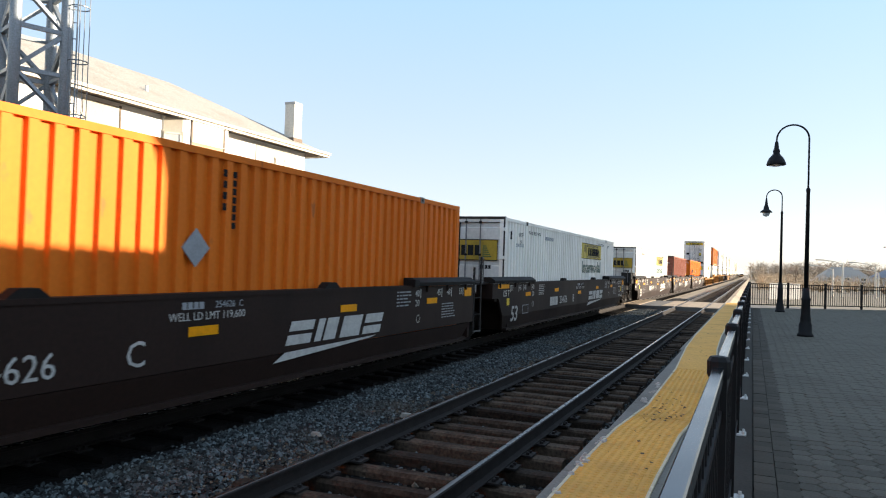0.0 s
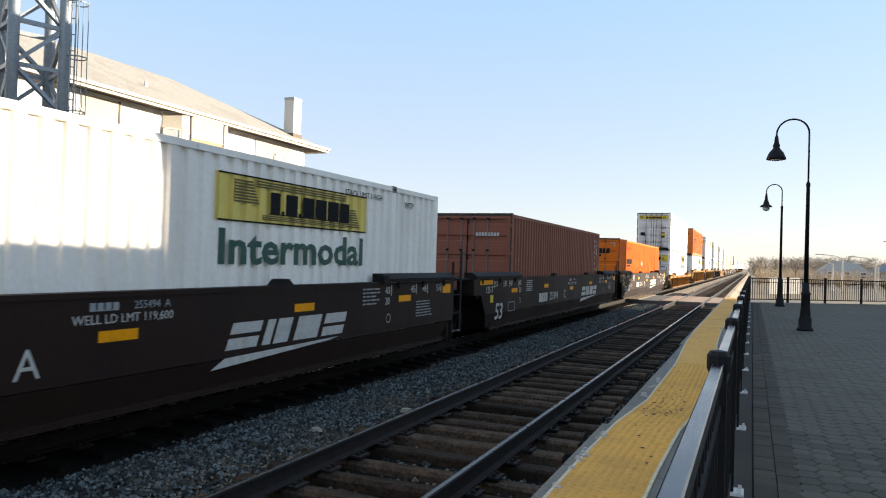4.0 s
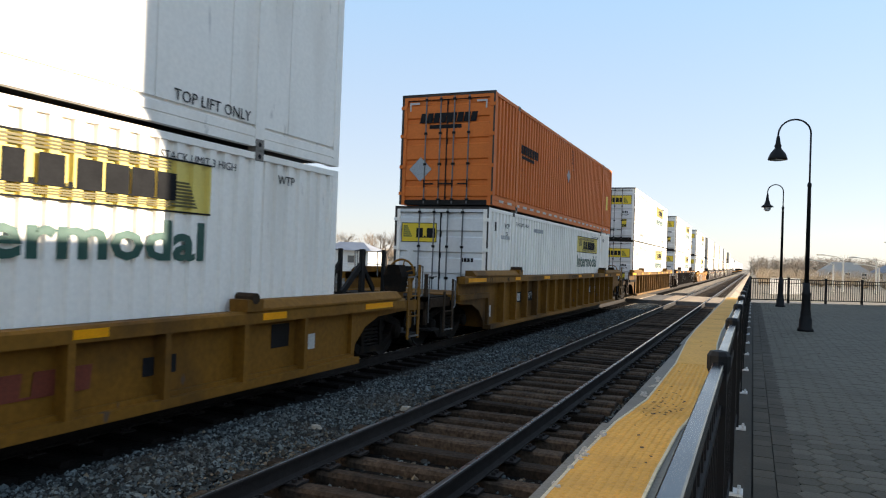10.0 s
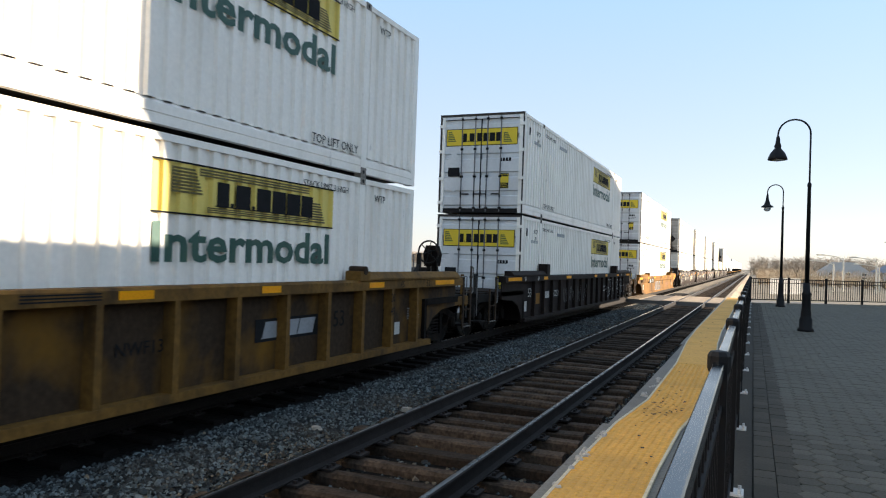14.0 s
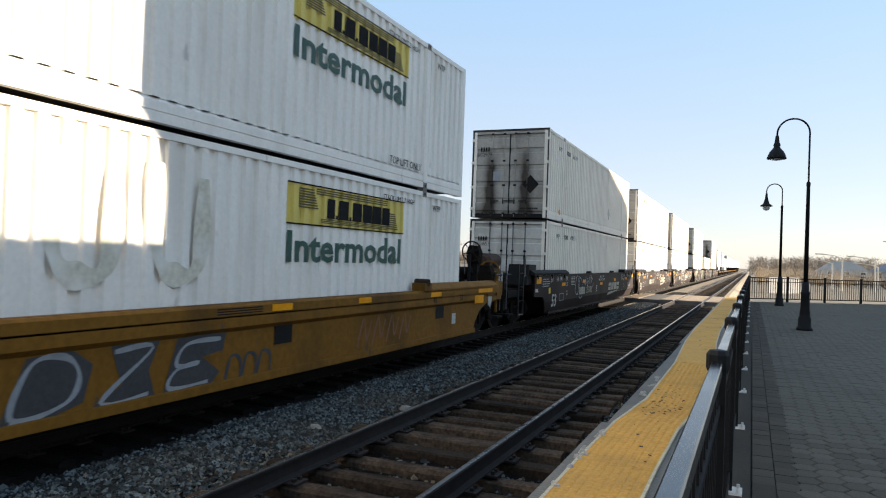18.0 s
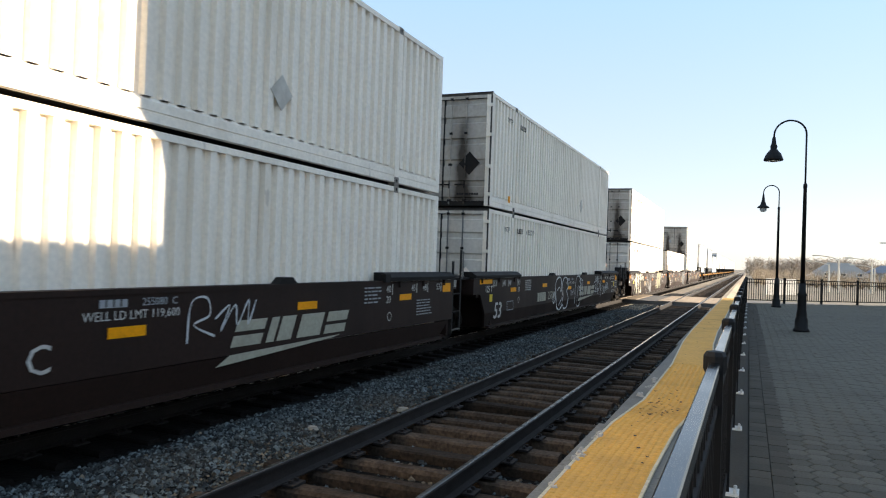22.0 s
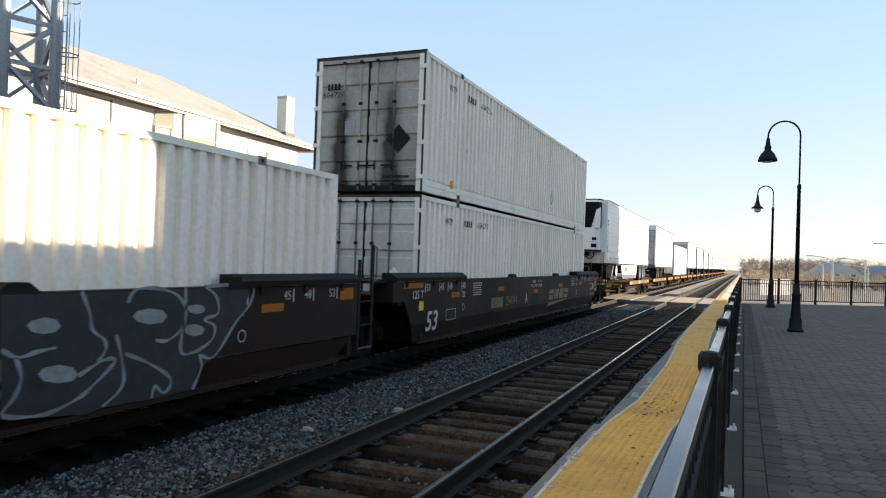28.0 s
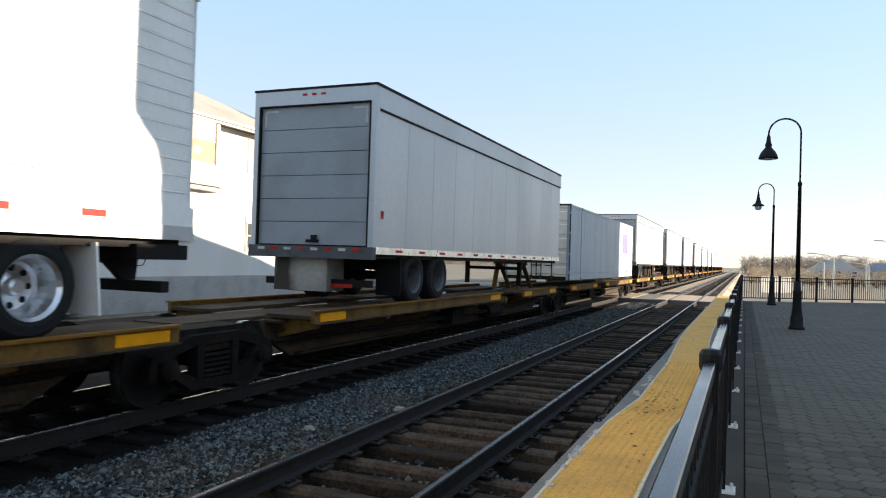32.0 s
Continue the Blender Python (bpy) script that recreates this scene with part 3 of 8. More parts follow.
track("railway_track_1", NEAR, "empty near track of rusty rails on dark weathered wooden ties", 90, TIE)
track("railway_track_2", FAR, "far track of worn rails on dark ties, under the train", 60, TIESHADE)


def gravel():
    """Crushed stones, each a lopsided lump, thickest close to the platform."""
    rng = np.random.default_rng(4)
    cube = np.array([(-1, 0, 0), (0, -1, 0), (1, 0, 0), (0, 1, 0), (0, 0, 1), (0.5, 0.5, 0.6), (-0.5, -0.4, 0.7)], float)
    faces = np.array([(0, 1, 6), (1, 4, 6), (6, 4, 3), (0, 6, 3), (1, 2, 5), (1, 5, 4), (2, 3, 5), (5, 3, 4)])
    spots = []
    for x0, x1, y0, y1, dens in ((-5.95, -4.3, -4, 2.5, 700), (-5.95, -4.3, 2.5, 10, 1500), (-5.95, -4.3, 10, 20, 1000), (-5.95, -4.3, 20, 40, 300), (-4.4, -1.2, 2.5, 9, 150), (-4.4, -1.2, 9, 20, 200), (-4.4, -1.2, 20, 38, 120)):
        n = int((x1 - x0) * (y1 - y0) * dens)
        x, y = rng.uniform(x0, x1, n), rng.uniform(y0, y1, n)
        r = rng.uniform(0.013, 0.03, n) * np.where(rng.random(n) < 0.03, 1.7, 1)
        z = np.full(n, -0.27)
        gap = np.abs(x - NEAR) < 1.27
        phase = np.mod(y - 2.13 + 0.2825, 0.565) - 0.2825
        keep = ~gap | (np.abs(phase) > 0.13)
        rail = (np.abs(np.abs(x - NEAR) - 0.7525) < 0.08) | (np.abs(np.abs(x - FAR) - 0.7525) < 0.08)
        mound = np.interp(x, [-6.05, -5.7, -5.2, -4.75, -4.4], [0, 0.06, 0.088, 0.066, 0])
        z = z + mound - np.where(gap, 0.05, 0) + rng.uniform(-0.01, 0.012, n)
        keep &= ~rail
        keep &= rng.random(n) < np.interp(x + 0.1 * np.sin(y * 1.9) + 0.08 * np.sin(y * 4.7 + 1), [-5.95, -5.25], [0.02, 1.0])
        spots.append(np.stack([x, y, z, r], 1)[keep])
    s = np.concatenate(spots)
    n = len(s)
    v = cube[None] * (1 + rng.uniform(-0.3, 0.3, (n, 7, 3)))
    a = rng.uniform(0, 6.283, n)
    c, d = np.cos(a)[:, None], np.sin(a)[:, None]
    v = np.stack([v[..., 0] * c - v[..., 1] * d, v[..., 0] * d + v[..., 1] * c, v[..., 2] * rng.uniform(0.6, 1.1, n)[:, None]], -1)
    v = v * s[:, None, 3:4] + s[:, None, :3]
    f = faces[None] + 7 * np.arange(n)[:, None, None]
    m = bpy.data.meshes.new("ballast_stones")
    m.from_pydata(v.reshape(-1, 3).tolist(), [], f.reshape(-1, 3).tolist())
    m.materials.append(STONE)
    m.materials.append(TANSTONE)
    odds = np.interp(s[:, 0], [-4.95, -4.6, -4.35, -4.0], [0.01, 0.18, 0.5, 0.25])
    tan = (rng.random(n) < odds * (0.6 + 0.5 * np.sin(s[:, 1] * 1.3))).astype(np.int32)
    m.polygons.foreach_set("material_index", np.repeat(tan, 8))
    return m


solid("ballast_stones", gravel(), STONE, "loose blue-grey crushed ballast stones beside the rails", "gravel", kind="stuff")
solid("ballast_mound", Shape().prism([(-6.05, -0.3), (-4.4, -0.3), (-4.75, -0.21), (-5.2, -0.188), (-5.7, -0.215)], "y", -14, 60), BALLAST, "low heap of ballast between the two tracks", "ballast", kind="structure")

# near-black sheet that paints the train's shade on the ballast
solid("oily_ballast", Shape().prism([(-10.2, -0.3), (-5.75, -0.3), (-5.72, -0.262), (-10.0, -0.262)], "y", -14, 40), SHADEBALLAST, "ballast under the far track, near-black for the train's shade", "ballast", kind="structure")

# platform
plat = [(-1.2, -14), (30, -14), (30, 60), (6.4, 40.6), (-0.25, 35.4), (-0.25, 39.5), (-1.2, 39.5)]
solid("platform", Shape().prism(plat, "z", -0.5, P - 0.03), JOINT, "low station platform with sand bed", "platform", kind="structure")
edge = Shape()
for i in range(28):
    y = -4 + i * 1.55
    edge.box(-1.26 + (0.05 if 6 < y < 14 else 0.0), -0.3, y, y + 1.54, P - 0.14, P)
solid("platform_edge", edge, CONCRETE, "worn grey concrete platform edge", "kerb", kind="structure")
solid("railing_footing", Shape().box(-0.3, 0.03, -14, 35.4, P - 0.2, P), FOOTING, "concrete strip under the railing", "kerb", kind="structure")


def warning_strip():
    t = thing("warning_strip", "yellow tactile warning strip along the platform edge", "tactile strip", kind="structure")
    left = [(-4, -1.17), (5.4, -1.17), (6.9, -1.145), (8.2, -1.035), (11.6, -1.045), (15, -1.17), (18, -1.21), (39.5, -1.18)]
    rng = random.Random(3)

    def edge_at(y, side):
        for (ya, a), (yb, b) in zip(side, side[1:]):
            if ya <= y <= yb:
                return a + (b - a) * (y - ya) / (yb - ya)
        return side[-1][1]
    cuts = [-4, -1.6, 0.8, 3.2, 5.4, 6.55, 6.9, 7.6, 8.2, 9.4, 11.6, 13.3, 15, 16.5, 18] + [18 + 2.15 * i for i in range(1, 11)]
    for ya, yb in zip(cuts, cuts[1:]):
        s = Shape()
        h = P + 0.012 + rng.uniform(0, 0.004)
        a0, a1 = edge_at(ya + 0.001, left), edge_at(yb - 0.001, left)
        w = 0.57
        s.prism([(a0, ya + 0.004), (a0 + w, ya + 0.004), (a1 + w, yb - 0.004), (a1, yb - 0.004)], "z", P - 0.02, h)
        tile = part("tactile_tile", s, TACTILE, t)
        for e in (0.0, w):
            lip = Shape().prism([(a0 + e - 0.011, ya), (a0 + e + 0.011, ya), (a1 + e + 0.011, yb), (a1 + e - 0.011, yb)], "z", P - 0.02, h + 0.003)
            part("edge_lip", lip, TACTLIP, tile, "pale worn edge")
        if ya > 2 and yb < 13:
            d = Shape()
            ny = int((yb - ya) / 0.06)
            for j in range(ny):
                y = ya + 0.03 + j * (yb - ya) / ny
                e = edge_at(y, left)
                for i in range(9):
                    x = e + 0.04 + i * 0.061
                    r = 0.013
                    k = len(d.v)
                    d.v += [(x + q * r * 1.4, y + u * r * 1.4, h) for q, u in ((-1, -0.4), (-0.4, -1), (0.4, -1), (1, -0.4), (1, 0.4), (0.4, 1), (-0.4, 1), (-1, 0.4))]
                    d.v += [(x + q * r, y + u * r, h + 0.006) for q, u in ((-1, -0.4), (-0.4, -1), (0.4, -1), (1, -0.4), (1, 0.4), (0.4, 1), (-0.4, 1), (-1, 0.4))]
                    d.f += [(k + m, k + (m + 1) % 8, k + 8 + (m + 1) % 8, k + 8 + m) for m in range(8)] + [tuple(range(k + 8, k + 16))]
            part("domes", d, TACTILE, tile)
    return t


warning_strip()

# plaza paving: two border rows, then hexagons
pav = thing("pavement", "shaded plaza paved with grey hexagonal concrete blocks", "pavement", kind="structure")
RNG = random.Random(11)
HEX = 0.104


def hexagon(r, h):
    s = Shape()
    k = [(math.cos(radians(60 * i)), math.sin(radians(60 * i))) for i in range(6)]
    s.v += [(x * r, y * r, -0.03) for x, y in k] + [(x * r, y * r, h - 0.006) for x, y in k] + [(x * (r - 0.007), y * (r - 0.007), h) for x, y in k]
    s.f += [(i, (i + 1) % 6, 6 + (i + 1) % 6, 6 + i) for i in range(6)] + [(6 + i, 6 + (i + 1) % 6, 12 + (i + 1) % 6, 12 + i) for i in range(6)] + [tuple(range(12, 18))]
    return s


def paving():
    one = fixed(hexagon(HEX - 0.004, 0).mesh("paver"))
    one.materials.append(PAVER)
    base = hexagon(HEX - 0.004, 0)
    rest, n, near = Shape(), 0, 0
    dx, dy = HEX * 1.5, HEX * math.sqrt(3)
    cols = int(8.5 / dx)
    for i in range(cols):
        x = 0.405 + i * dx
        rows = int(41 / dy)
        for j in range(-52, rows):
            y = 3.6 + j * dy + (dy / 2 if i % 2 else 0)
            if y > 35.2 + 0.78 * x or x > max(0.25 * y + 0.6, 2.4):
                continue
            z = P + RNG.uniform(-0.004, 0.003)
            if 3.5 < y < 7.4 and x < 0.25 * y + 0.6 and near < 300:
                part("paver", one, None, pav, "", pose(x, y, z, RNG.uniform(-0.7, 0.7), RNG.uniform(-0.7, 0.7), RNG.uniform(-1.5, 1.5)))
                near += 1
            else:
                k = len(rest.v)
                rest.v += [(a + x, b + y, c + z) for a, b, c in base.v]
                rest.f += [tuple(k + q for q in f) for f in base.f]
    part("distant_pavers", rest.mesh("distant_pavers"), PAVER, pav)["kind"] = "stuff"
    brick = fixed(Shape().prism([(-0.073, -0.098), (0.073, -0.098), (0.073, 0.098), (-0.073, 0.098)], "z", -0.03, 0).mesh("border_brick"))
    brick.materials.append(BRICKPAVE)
    far = Shape()
    for c in range(2):
        for j in range(-46, 170):
            x, y, z = 0.115 + c * 0.152, 3.4 + j * 0.2 + 0.1 * c, P + RNG.uniform(-0.003, 0.003)
            if y > 35.2:
                continue
            if 3 < y < 14:
                part("border_brick", brick, None, pav, "", pose(x, y, z, 0, 0, RNG.uniform(-0.8, 0.8)))
            else:
                far.box(x - 0.073, x + 0.073, y - 0.098, y + 0.098, z - 0.03, z)
    part("distant_border", far, BRICKPAVE, pav)["kind"] = "stuff"


paving()
# unseen slab added beside the pavers to bounce light towards the train
solid("plaza_slab", Shape().box(9.4, 29.9, -13.9, 41, P - 0.03, P - 0.004).box(3.4, 9.4, -13.9, 8.6, P - 0.03, P - 0.004), PAVER, "grey plaza paving carried on out of view to bounce light", "pavement", kind="structure")

# level crossing and road beyond the platform
solid("road", Shape().box(-40, 60, 41.5, 49.5, -0.49, -0.03), ASPHALT, "asphalt street across the tracks at the level crossing", "road", kind="structure")
cross = thing("crossing_panels", "sunlit worn level crossing panels between the rails", "crossing", kind="structure")
for c in (NEAR, FAR):
    for x0, x1 in ((c - 1.5, c - 0.84), (c - 0.66, c + 0.66), (c + 0.84, c + 1.5)):
        for k in range(4):
            part("panel", Shape().box(x0, x1, 41.6 + k * 1.95, 41.6 + k * 1.95 + 1.93, -0.2, 0.0), CROSSING, cross)

# railing along the platform edge
RX, RZ = -0.115, 1.52


def railing():
    t = thing("platform_railing", "black steel platform railing with glossy top rail and square posts", "railing", kind="structure")
    posts = [0.98 + 2.11 * i for i in range(0, 17)]
    for y in posts:
        p = part("post", Shape().box(RX - 0.032, RX + 0.032, y - 0.032, y + 0.032, P, RZ + 0.005), BLACKMETAL, t)
        part("cap", Shape().lathe([(0.036, RZ - 0.05), (0.045, RZ - 0.03), (0.045, RZ + 0.022), (0.034, RZ + 0.04), (0.006, RZ + 0.044)], RX, y, 8), BLACKMETAL, p)
        part("base_plate", Shape().box(RX - 0.08, RX + 0.095, y - 0.08, y + 0.08, P, P + 0.014), PLATEMETAL, p)
        b = Shape()
        for dx in (-0.055, 0.07):
            for dy in (-0.055, 0.055):
                b.tube((RX + dx, y + dy, P + 0.01), (RX + dx, y + dy, P + 0.04), 0.012, n=6)
        part("bolt_set", b, PLATEMETAL, p)
    for a, b in zip(posts, posts[1:]):
        s = Shape()
        w = 0.021
        s.prism([(RX - w, RZ - 0.045), (RX + w, RZ - 0.045), (RX + w, RZ - 0.004), (RX + w - 0.004, RZ), (RX - w + 0.004, RZ), (RX - w, RZ - 0.004)], "y", a + 0.03, b - 0.03)
        part("top_rail", s, HANDRAIL, t, "glossy black handrail reflecting the sky")
        part("bottom_rail", Shape().box(RX - 0.018, RX + 0.018, a + 0.03, b - 0.03, P + 0.1, P + 0.135), BLACKMETAL, t)
        part("middle_rail", Shape().box(RX - 0.015, RX + 0.015, a + 0.03, b - 0.03, RZ - 0.2, RZ - 0.17), BLACKMETAL, t)
        n = 15 if a < 12 else 10
        for i in range(n):
            y = a + (i + 1) * (b - a) / (n + 1)
            part("picket", Shape().box(RX - 0.009, RX + 0.009, y - 0.009, y + 0.009, P + 0.12, RZ - 0.04), BLACKMETAL, t)


railing()


def end_fence():
    t = thing("plaza_fence", "black steel picket fence closing the plaza", "fence", kind="structure")
    a, b = Vector((-0.1, 35.2, P)), Vector((9.0, 42.3, P))
    d = (b - a).normalized()
    total = (b - a).length
    n = int(total / 2.05)
    turn = math.degrees(math.atan2(d.y, d.x))
    for i in range(n + 1):
        q = a + d * (i * 2.05)
        part("post", Shape().box(-0.04, 0.04, -0.04, 0.04, 0, 1.17), BLACKMETAL, t, at=pose(*q, 0, 0, turn))
        if i == n:
            break
        part("top_rail", Shape().box(0.04, 2.01, -0.02, 0.02, 1.06, 1.1), BLACKMETAL, t, at=pose(*q, 0, 0, turn))
        part("middle_rail", Shape().box(0.04, 2.01, -0.015, 0.015, 0.9, 0.93), BLACKMETAL, t, at=pose(*q, 0, 0, turn))
        part("bottom_rail", Shape().box(0.04, 2.01, -0.02, 0.02, 0.12, 0.16), BLACKMETAL, t, at=pose(*q, 0, 0, turn))
        for j in range(15):
            x = 0.04 + (j + 1) * 1.97 / 16
            part("picket", Shape().box(x - 0.01, x + 0.01, -0.01, 0.01, 0.14, 1.08), BLACKMETAL, t, at=pose(*q, 0, 0, turn))


end_fence()


def lamp(x, y, top, neck, shade_z, reach, globe, label):
    """A gooseneck lamp whose arm reaches towards the tracks."""
    t = thing("street_lamp", label, "lamp post", "platform lamps", pose(x, y, P))
    k = top - P
    base = [(0.19, 0), (0.19, 0.05), (0.155, 0.09), (0.15, 0.3), (0.12, 0.36), (0.125, 0.42), (0.105, 0.55), (0.10, 0.88), (0.115, 0.92), (0.085, 0.98), (0.075, 1.2)]
    part("base", Shape().lathe(base, n=16), BLACKMETAL, t, smooth=True)
    part("pole", Shape().lathe([(0.055, 1.15), (0.042, neck - P - 0.02), (0.05, neck - P), (0.05, neck - P + 0.06), (0.03, neck - P + 0.1)], n=14), BLACKMETAL, t, smooth=True)
    pts = [(0, 0, neck - P + 0.05)]
    r = reach / 2
    for i in range(15):
        a = math.pi * i / 14
        pts.append((-r + r * math.cos(a), 0, k - r + r * math.sin(a)))
    pts.append((-reach, 0, shade_z - P + 0.62))
    part("gooseneck", Shape().path(pts, 0.022, 8), BLACKMETAL, t, smooth=True)
    z = shade_z - P
    sh = part("shade", Shape().lathe([(0.225, z), (0.235, z + 0.015), (0.21, z + 0.09), (0.17, z + 0.18), (0.11, z + 0.25), (0.075, z + 0.3), (0.085, z + 0.36), (0.06, z + 0.42), (0.04, z + 0.58), (0.018, z + 0.62)] if not globe else [(0.235, z), (0.24, z + 0.02), (0.2, z + 0.06), (0.12, z + 0.12), (0.1, z + 0.2), (0.075, z + 0.27), (0.06, z + 0.34), (0.04, z + 0.5), (0.018, z + 0.62)], -reach, 0, 20), BLACKMETAL, t, smooth=True)
    part("globe" if globe else "lens", Shape().lathe([(0.02, z - 0.17), (0.08, z - 0.155), (0.125, z - 0.11), (0.14, z - 0.05), (0.13, z + 0.01)] if globe else [(0.02, z - 0.03), (0.1, z - 0.025), (0.15, z - 0.012), (0.15, z + 0.01)], -reach, 0, 16), mat("frosted_lens", (0.6, 0.6, 0.58), 0.3, bump=0), sh, "frosted glass", smooth=True)
    return t


lamp(1.235, 20.0, 5.69, 4.0, 4.68, 0.74, False, "black gooseneck platform lamp with bell shade on fluted base")
lamp(1.06, 32.5, 5.40, 4.42, 4.47, 0.59, True, "black gooseneck platform lamp with frosted globe, further along the plaza")

# ---- house behind the tracks ----
HX = -21.0


def window(parent, y, z, w, h, x=HX, infill=0.0, pane=None):
    """A sash window in the wall that faces +x; infill: how much of its height, from above, is boarded up."""
    n = part("window", Shape().box(x - 0.02, x + 0.03, y - w / 2 - 0.06, y + w / 2 + 0.06, z - 0.04, z + h + 0.06), BEIGE, parent)
    zt = z + h * (1 - infill)
    part("pane", Shape().box(x + 0.03, x + 0.035, y - w / 2 + 0.05, y + w / 2 - 0.05, z + 0.05, zt - 0.05), pane or GLASS, n, "pale curtained pane" if pane else "dark glass pane")
    f = Shape()
    m = (z + zt) / 2
    for a, b, c, d in ((y - w / 2, y - w / 2 + 0.06, z, zt), (y + w / 2 - 0.06, y + w / 2, z, zt), (y - w / 2, y + w / 2, z, z + 0.06), (y - w / 2, y + w / 2, zt - 0.06, zt), (y - w / 2, y + w / 2, m - 0.03, m + 0.03)):
        f.box(x + 0.03, x + 0.06, a, b, c, d)
    part("window_frame", f, TRIMW, n)
    part("sill", Shape().box(x, x + 0.1, y - w / 2 - 0.08, y + w / 2 + 0.08, z - 0.1, z - 0.04), TRIMW, n)
    return n


def house():
    t = thing("house", "white two-storey rendered house with bay window and shallow shingle roof", "house", at=pose(0, 0, 0))
    y0, y1, z0, z1 = 6.0, 30.6, -0.5, 7.3
    part("wall", Shape().box(HX - 9.5, HX, y0, y1, 0.85, z1), WHITEWALL, t)
    part("foundation", Shape().box(HX - 9.55, HX + 0.04, y0 - 0.04, y1 + 0.04, z0, 0.85), GREYBASE, t, "grey masonry base")
    ez, ex, oh = 7.42, HX + 0.62, 1.25
    rz = 10.15
    roof = Shape()
    a, b, c, d = (ex, y0 - oh, ez), (ex, y1 + oh, ez), (HX - 10.1, y1 + oh, ez), (HX - 10.1, y0 - oh, ez)
    r0, r1 = (HX - 4.75, y0 + 4.5, rz), (HX - 4.75, y1 - 4.5, rz)
    roof.face(a, b, r1, r0).face(b, c, r1).face(c, d, r0, r1).face(d, a, r0).face(a, d, c, b)
    ro = part("roof", roof, ROOFING, t, "tan asphalt shingle hip roof")
    part("fascia", Shape().box(ex - 0.02, ex + 0.03, y0 - oh, y1 + oh, ez - 0.17, ez + 0.05).box(HX - 10.1, ex, y1 + oh - 0.02, y1 + oh + 0.03, ez - 0.17, ez + 0.05), TRIMW, ro, "cream eaves board")
    part("gutter", Shape().box(ex + 0.03, ex + 0.13, y0 - oh, y1 + oh, ez - 0.06, ez + 0.05), TRIMW, ro)
    part("soffit", Shape().box(HX - 10, ex - 0.02, y0 - oh + 0.03, y1 + oh - 0.03, ez - 0.1, ez - 0.004), SOFFIT, ro)
    part("chimney", Shape().box(HX - 0.71, HX - 0.15, 29.77, 30.42, 7.4, 9.66), BRICK, ro, "pale rendered chimney")
    part("chimney_cap", Shape().box(HX - 0.73, HX - 0.13, 29.75, 30.44, 9.66, 9.78), GREYBASE, ro, "weathered grey chimney cap")
    part("flashing", Shape().box(HX - 0.76, HX - 0.1, 29.72, 30.47, 7.4, 7.98), SOFFIT, ro, "dark flashing at the chimney foot")
    part("vent_pipe", Shape().tube((HX - 1.4, 21.5, 8.1), (HX - 1.4, 21.5, 8.66), 0.07), WHITEWALL, ro)
    # canted bay on the upper floor
    plan = [(HX, 20.94), (HX + 0.55, 21.7), (HX + 0.55, 24.13), (HX, 24.7)]
    ledge = [(HX, 20.6), (HX + 0.68, 21.45), (HX + 0.68, 24.3), (HX, 25.0)]
    bay = part("bay", Shape().prism(plan, "z", 4.72, 7.3), WHITEWALL, t, "white canted bay")
    part("bay_base", Shape().prism(ledge, "z", 4.6, 4.74).prism([(HX, 20.85), (HX + 0.5, 21.6), (HX + 0.5, 24.15), (HX, 24.75)], "z", 4.42, 4.6), TRIMW, bay, "cream ledge under the bay")
    front = HX + 0.55
    part("bay_panel", Shape().box(front, front + 0.03, 22.0, 23.82, 6.44, 7.2), BEIGE, bay, "beige boarded panel")
    part("board", Shape().box(front, front + 0.025, 22.0, 23.82, 5.52, 6.42), mat("bare_plywood", (0.46, 0.29, 0.17), 0.8, var=0.15, scale=2), bay, "bare plywood board")
    part("paper_notice", Shape().box(front + 0.025, front + 0.03, 22.55, 22.95, 5.85, 6.1), WHITEWALL, bay, "pale paper notice")
    for ya, yb, za, zb in ((21.93, 22.0, 5.45, 7.26), (23.82, 23.9, 5.45, 7.26), (21.93, 23.9, 7.2, 7.27), (21.93, 23.9, 5.44, 5.52), (21.93, 23.9, 6.41, 6.45)):
        part("trim", Shape().box(front, front + 0.045, ya, yb, za, zb), SOFFIT if yb - ya < 0.1 else TRIMW, bay)
    facet = pose(HX, 20.94, 0, 0, 0, -35.9)
    part("bay_panel", Shape().box(0.0, 0.02, 0.08, 0.78, 6.72, 7.25), BEIGE, bay, "beige boarded panel", facet)
    w = window(bay, 0.43, 5.72, 0.66, 0.95, 0.0, pane=CURTAIN)
    w.matrix_basis = facet
    # upper floor openings
    part("blocked_opening", Shape().box(HX, HX + 0.03, 17.4, 18.93, 5.56, 7.16), BEIGE, t, "beige boarded-up opening")
    part("trim", Shape().box(HX, HX + 0.05, 18.93, 19.0, 5.5, 7.2), SOFFIT, t)
    window(t, 17.08, 5.58, 0.5, 1.0, HX + 0.03, pane=CURTAIN)
    part("blocked_opening", Shape().box(HX, HX + 0.03, 26.67, 29.45, 5.52, 7.13), BEIGE, t, "beige boarded-up opening")
    window(t, 28.45, 5.62, 0.72, 1.05, HX + 0.03, pane=CURTAIN)
    # lower floor
    window(t, 18.45, 2.02, 0.92, 1.82, infill=0.4)
    window(t, 22.85, 2.36, 0.86, 1.52, infill=0.3)
    window(t, 27.2, 2.05, 0.95, 1.9, infill=0.35)
    part("lean_to", Shape().box(HX, HX + 0.7, 16.2, 17.9, -0.3, 2.72), WHITEWALL, t, "white lean-to against the wall")
    part("lean_to_cap", Shape().box(HX, HX + 0.76, 16.15, 17.95, 2.72, 2.82), GREYBASE, t, "grey lean-to roof edge")
